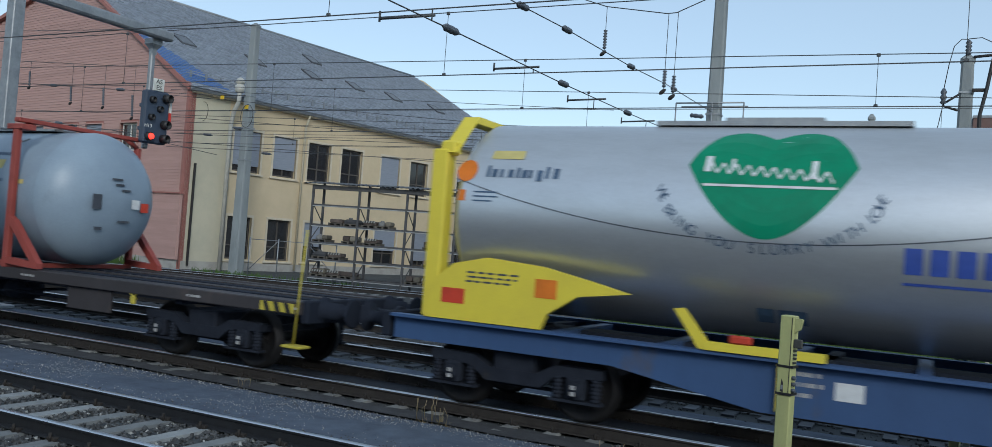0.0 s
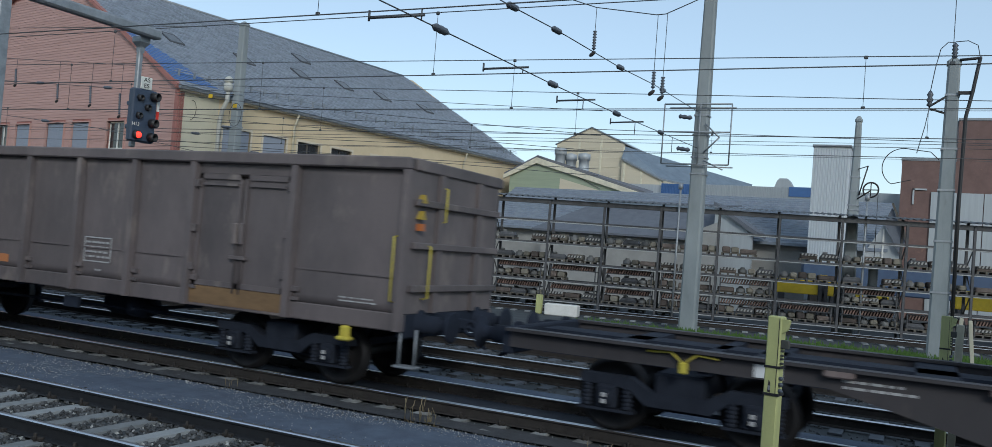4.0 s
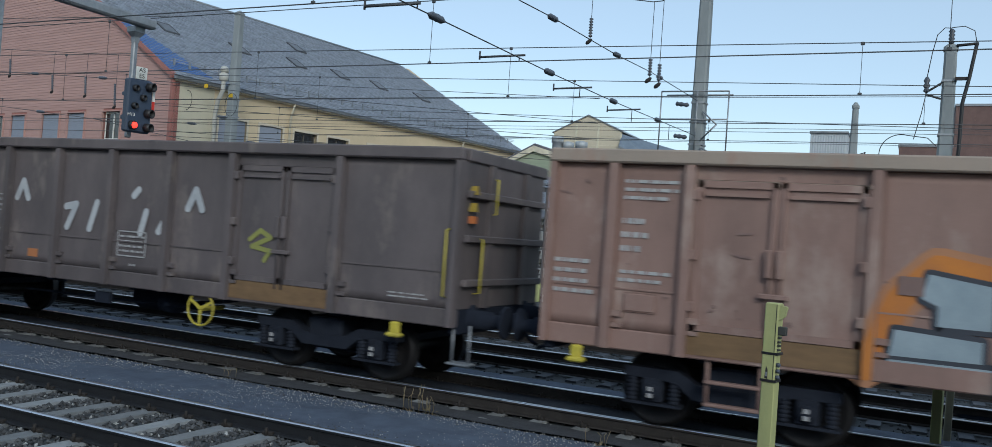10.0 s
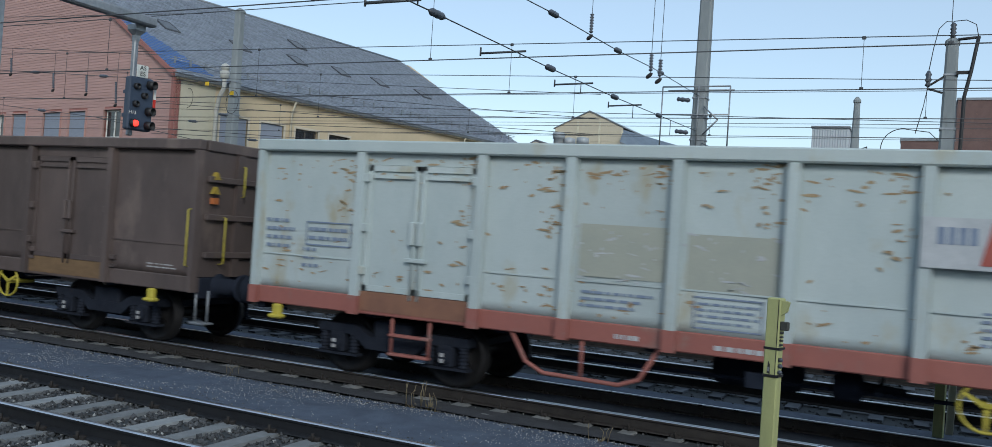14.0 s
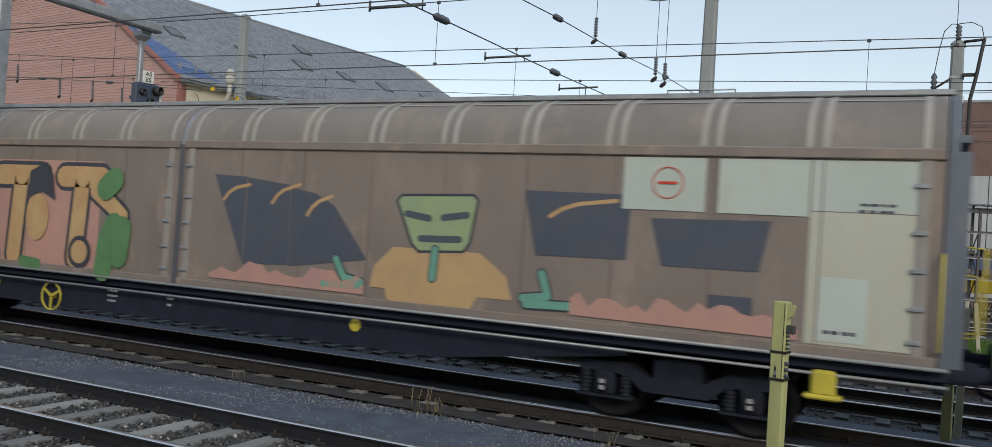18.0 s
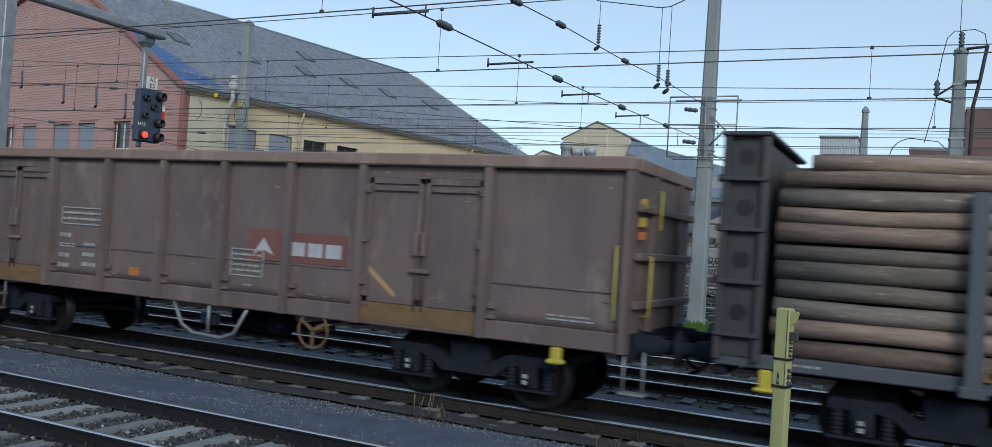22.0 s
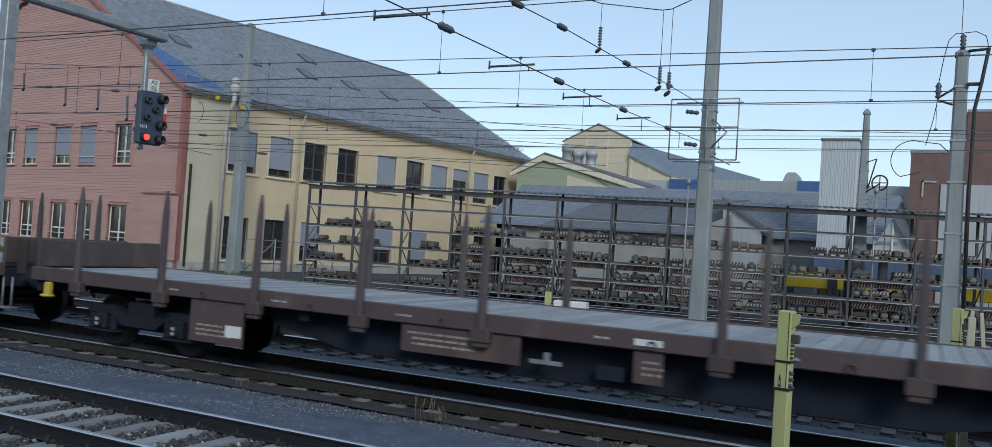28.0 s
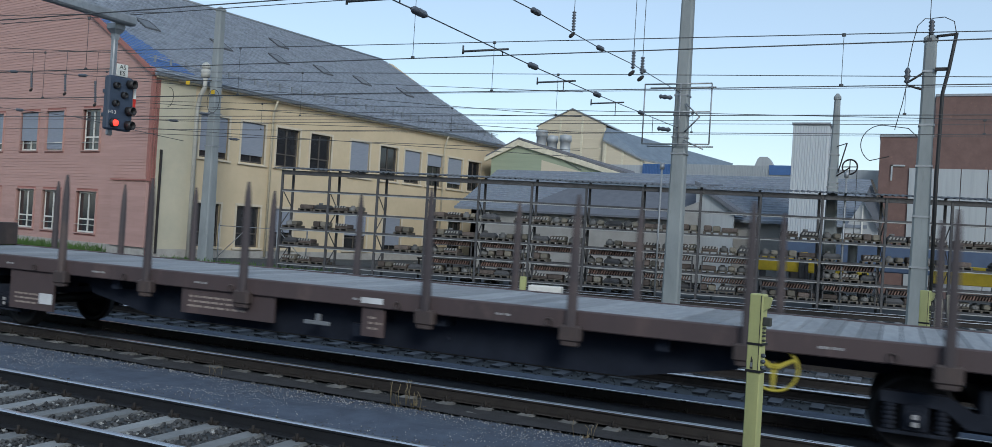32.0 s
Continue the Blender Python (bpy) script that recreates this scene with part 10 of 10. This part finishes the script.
for x0, x1 in ((-5.7, -3.87), (-3.83, -2.0)):
    hatch = []
    for k in range(64):
        x = x0 + (x1 - x0) * rg.random()
        top = 1.42 + 0.16 * math.sin((x - x0) * 4.2) + rg.uniform(-0.08, 0.16)
        hatch.append([(x, 1.2 + rg.uniform(0, 0.06)), (x + rg.uniform(-0.1, 0.1), top)])
    gb = Geo()
    for k, ln in enumerate(hatch):
        for i, poly in enumerate(stroke(ln, rg.choice((0.06, 0.1, 0.14)))):
            spray(gb, poly, 0.003 + 0.00011 * k, rb, k % 3 == 0)
    part("graffiti_fill", gb, [G_BLUE, G_BLUE2], w, "blue sprayed hatching")
letters = [[(-5.5, 1.5), (-5.35, 1.95), (-5.2, 2.05), (-5.0, 1.55)], [(-5.4, 1.72), (-5.1, 1.75)], [(-4.75, 2.0), (-4.4, 2.05), (-4.65, 1.8), (-4.3, 1.72), (-4.6, 1.5)], [(-4.1, 1.55), (-4.05, 2.05), (-3.85, 2.1), (-3.8, 1.85), (-4.0, 1.8)], [(-3.5, 2.05), (-3.45, 1.5)], [(-3.5, 1.8), (-3.1, 1.8)], [(-3.15, 2.05), (-3.1, 1.5)], [(-2.35, 2.05), (-2.75, 2.0), (-2.85, 1.7), (-2.6, 1.52), (-2.25, 1.6)], [(-1.5, 1.5), (-1.4, 1.9), (-1.15, 1.6), (-1.0, 1.9)], [(-0.9, 1.75), (-0.55, 1.8), (-0.7, 1.55), (-0.35, 1.6)]]
for ln in letters:
    for wd, m, off in ((0.05, G_TEAL, 0.0), (0.022, G_BLUE2, 0.035), (0.02, G_LIME, -0.03)):
        wob = [(x + off + rg.uniform(-0.02, 0.02), z + off * 0.6 + rg.uniform(-0.02, 0.02)) for x, z in ln]
        painted(w, [wob], rb, [(wd, m)], "graffiti_line", "thin teal sprayed letter line")
for x in (-8.3, -6.8):
    painted(w, [[(x - 0.3 + 0.1 * k + rg.uniform(-0.05, 0.05), (1.72, 2.05)[k % 2] + rg.uniform(-0.08, 0.08)) for k in range(8)], [(x - 0.25 + 0.12 * k, (1.62, 1.8)[k % 2] + rg.uniform(-0.05, 0.05)) for k in range(6)]], [], [(0.022, G_ORANGE)], "graffiti_tag", "faint orange scribble")
for x, z, wd, h, n_ in ((-12.35, 1.5, 0.55, 0.55, 4), (-8.6, 1.4, 0.85, 0.2, 3), (-7.65, 1.25, 0.35, 0.4, 4), (-6.9, 1.35, 0.25, 0.15, 2), (-6.4, 1.3, 0.35, 0.22, 3)):
    marks(w, x, z, wd, h, n_, M_INK)
part("label_clip", Geo().soft(-11.6, -11.25, -1.4, -1.38, 1.45, 1.75, 0.02), P_GREY, w)
part("sticker", Geo().box(-0.6, -0.35, -1.386, -1.38, 2.3, 2.75), M_FRBLUE, w, "blue and yellow sticker")
hand_wheel(w, -3.95, 0.75, 0.2)
handles_and_steps(w, -9.5, M_ORANGE)


# ---- the empty flat stake wagons ----
plank = Geo().soft(-0.105, 0.105, -1.3, 1.3, 1.22, 1.285, 0.006)
M_DECK = mat("deck_plank_grey", (0.3, 0.32, 0.34), (0.22, 0.235, 0.25), 0.8, scale=3, stretch=(6, 0.7, 1), grain=40, bump=0.3, rnd=0.22)
PLANK = plank.mesh("deck_plank", M_DECK)
stake_near = Geo().loft([[(x * k, y * k, z) for x, y in ((-1, -0.6), (-0.6, -1), (0.6, -1), (1, -0.6), (1, 0.6), (0.6, 1), (-0.6, 1), (-1, 0.6))] for k, z in ((0.06, 0), (0.052, 0.9), (0.046, 1.3), (0.034, 1.52), (0.016, 1.68))])
P_STAKE = paint("stake_brown", (0.08, 0.066, 0.068), (0.06, 0.05, 0.054), (0.11, 0.083, 0.076))
P_SILL = paint("flat_sill_brown", (0.092, 0.067, 0.067), (0.07, 0.053, 0.055), (0.125, 0.09, 0.083))
STAKE = stake_near.mesh("stake", P_STAKE)


def flat_wagon(XR, tref, L, stakes, wheel_x, label, wheel_z=0.77):
    d = stakes[-1] + 19.73
    w = wagon("flat_stake_wagon", XR, tref, L, label)
    running_gear(w, L, 2.4)
    brake_gear(w, -L / 2)
    for s in (-1, 1):
        part("side_sill", Geo().soft(-L, 0, s * 1.37 - 0.06, s * 1.37 + 0.06, 1.06, 1.3, 0.015), P_SILL, w, "brown side sill")
    n_ = int((L - 0.3) / 0.222)
    for k in range(n_):
        part("deck_plank", PLANK, None, w, m=pose(-0.25 - k * 0.222, 0, rl.uniform(-0.004, 0.004)))
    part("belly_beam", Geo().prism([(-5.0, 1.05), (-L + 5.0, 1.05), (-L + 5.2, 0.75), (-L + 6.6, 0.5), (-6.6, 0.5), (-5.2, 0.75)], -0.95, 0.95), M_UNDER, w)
    for x in stakes:
        for s in (-1, 1):
            part("stake", STAKE, None, w, m=pose(x, s * 1.47, 1.05, 0, rl.uniform(-0.6, 0.6), 0))
            part("stake_pocket", Geo().soft(x - 0.14, x + 0.14, s * 1.46 - 0.07, s * 1.46 + 0.07, 0.92, 1.12, 0.02).soft(x - 0.11, x + 0.11, s * 1.46 - 0.05, s * 1.46 + 0.05, 0.86, 0.94, 0.015), P_FLAT, w)
    for x, s in ((0, -1), (-L, 1)):
        part("end_board", Geo().soft(min(x, x + 0.08 * s), max(x, x + 0.08 * s), -1.35, 1.35, 1.29, 1.78, 0.015), P_FLAT, w, "low brown end board")
        for y in (-1.02, 1.02):
            part("board_rib", Geo().box(min(x, x - 0.05 * s), max(x, x - 0.05 * s), y - 0.075, y + 0.075, 1.1, 1.75), P_FLAT, w)
    for x0, x1, z0 in ((-17.15 + d, -16.06 + d, 0.4), (-13.2 + d, -11.4 + d, 0.68), (-9.88 + d, -9.52 + d, 0.66)):
        part("hanging_plate", Geo().box(x0, x1, -1.38, -1.34, z0, 1.06), P_SILL, w)
        marks(w, x0 + 0.1, z0 + 0.08, (x1 - x0) * 0.75, 0.22, 3, mat("marking_faded", (0.36, 0.3, 0.26), None, 0.8, bump=0), -1.38)
    part("white_plate", Geo().box(-16.4 + d, -16.08 + d, -1.388, -1.38, 0.52, 0.7), M_STICK, w, "white plate")
    for k, x in enumerate((-2.1, -4.3, -8.2, -10.4, -13.3, -15.5, -17.6)):
        marks(w, x, 1.13, 0.3, 0.07, 1, y=-1.43, seed=k)
        part("lashing_ring", Geo().wheel_ring((x + 0.75, -1.45, 1.13), (0, 1, 0), 0.05, 0.012, 10, 5), P_FLAT, w)
    if wheel_x:
        hand_wheel(w, wheel_x, wheel_z, 0.255)
    part("white_plate", Geo().box(-9.87 + d, -9.52 + d, -1.436, -1.43, 1.12, 1.2), M_STICK, w, "white plate")
    part("release_handle", Geo().soft(-11.3, -10.85, -1.3, -1.26, 0.72, 0.78, 0.01).soft(-11.1, -11.02, -1.3, -1.24, 0.72, 0.88, 0.01), M_STEEL, w)
    for x in (-0.75, -L + 0.5):
        part("rope_hook", Geo().soft(x - 0.07, x + 0.07, -1.48, -1.38, 0.82, 1.05, 0.02).soft(x - 0.11, x + 0.11, -1.52, -1.36, 0.79, 0.84, 0.02), M_YEL, w, "yellow rope hook")
    part("corner_step", Geo().bar((-0.05, -1.3, 1.05), (-0.05, -1.3, 0.5), 0.018, 6).bar((0.2, -1.3, 1.05), (0.2, -1.3, 0.5), 0.018, 6).soft(-0.08, 0.25, -1.42, -1.2, 0.47, 0.5, 0.008), M_STEEL, w)
    return w


FS = [-1.11, -3.02, -5.05, -7.15, -9.2, -12.3, -14.24, -16.16, -18.12, -20.1]
flat_wagon(-1.7, 25.0, 21.2, FS, -6.35, "empty brown flat stake wagon with grey plank deck")
flat_wagon(17.0, 29.0, 21.0, [x + 0.37 for x in FS], None, "empty brown flat stake wagon with grey plank deck")
flat_wagon(-4.87, 29.0, 21.2, FS, -6.35, "empty brown flat stake wagon with worn plank deck")
flat_wagon(-6.63, 31.0, 21.2, FS, -4.75, "empty brown flat stake wagon at the end of view", 0.87)


# ---- boards of the red gable ----
STEP = 0.165
k = 0
while 0.5 + k * STEP < RIDGE - 0.5:
    z = 0.5 + k * STEP
    k += 1
    zt = z + STEP
    half = 13.0 if zt < EAVE else 13.0 * (RIDGE - 0.2 - zt) / (RIDGE - EAVE)
    xl, xr = max(-30.0, RX - half * (RX - XL) / 13.0), min(0.0, RX + half) - (0.1 if zt < EAVE else 0)
    cuts = [xl]
    for a, b, z0, z1 in sorted(R_HOLES):
        if z0 - 0.05 < zt - 0.02 and z1 + 0.05 > z + 0.02:
            cuts += [a - 0.06, b + 0.06]
    cuts.append(xr)
    for a, b in zip(cuts[::2], cuts[1::2]):
        if b - a > 0.05:
            if zt < 3.98 and b > -2.85:
                part("board", Geo().prism([(GY - 0.16, z + 0.003), (GY - 0.178, z + 0.003), (GY - 0.163, zt), (GY - 0.16, zt)], -2.85, 0.18, "yz"), M_RED, bld)
                b = -2.86
            part("board", Geo().prism([(GY + 0.06, z + 0.003), (GY + 0.026, z + 0.003), (GY + 0.044, zt), (GY + 0.06, zt)], a, b, "yz"), M_RED, bld)


# ---- movement ----
def motions():
    for w, x, t0, L in WAGONS:
        walk(w, [(t, pose(x + run(t) - run(t0), TRACK_Y, 0)) for t in range(0, 33, 2)])
    start = {w: (x, t0) for w, x, t0, L in WAGONS}
    for ob, d, w, xw in WHEELS:
        x, t0 = start[w]
        ta = t0 + (-21.0 - x - xw) / SPEED
        tb = t0 + (5.0 - x - xw) / SPEED
        fa, fb = max(0, math.floor(ta * FPS)), min(32 * FPS, math.ceil(tb * FPS))
        frames = sorted({0, 32 * FPS, *range(fa, fb + 1)}) if fb > fa else [0, 32 * FPS]
        rows = []
        for f in frames:
            t = min(max(f, fa), fb) / FPS if fb > fa else 0
            rows.append((f / FPS, pose(d, 0, WHEEL_R, 0, math.degrees(run(t) / WHEEL_R) % 360, 0)))
        walk(ob, rows)


motions()
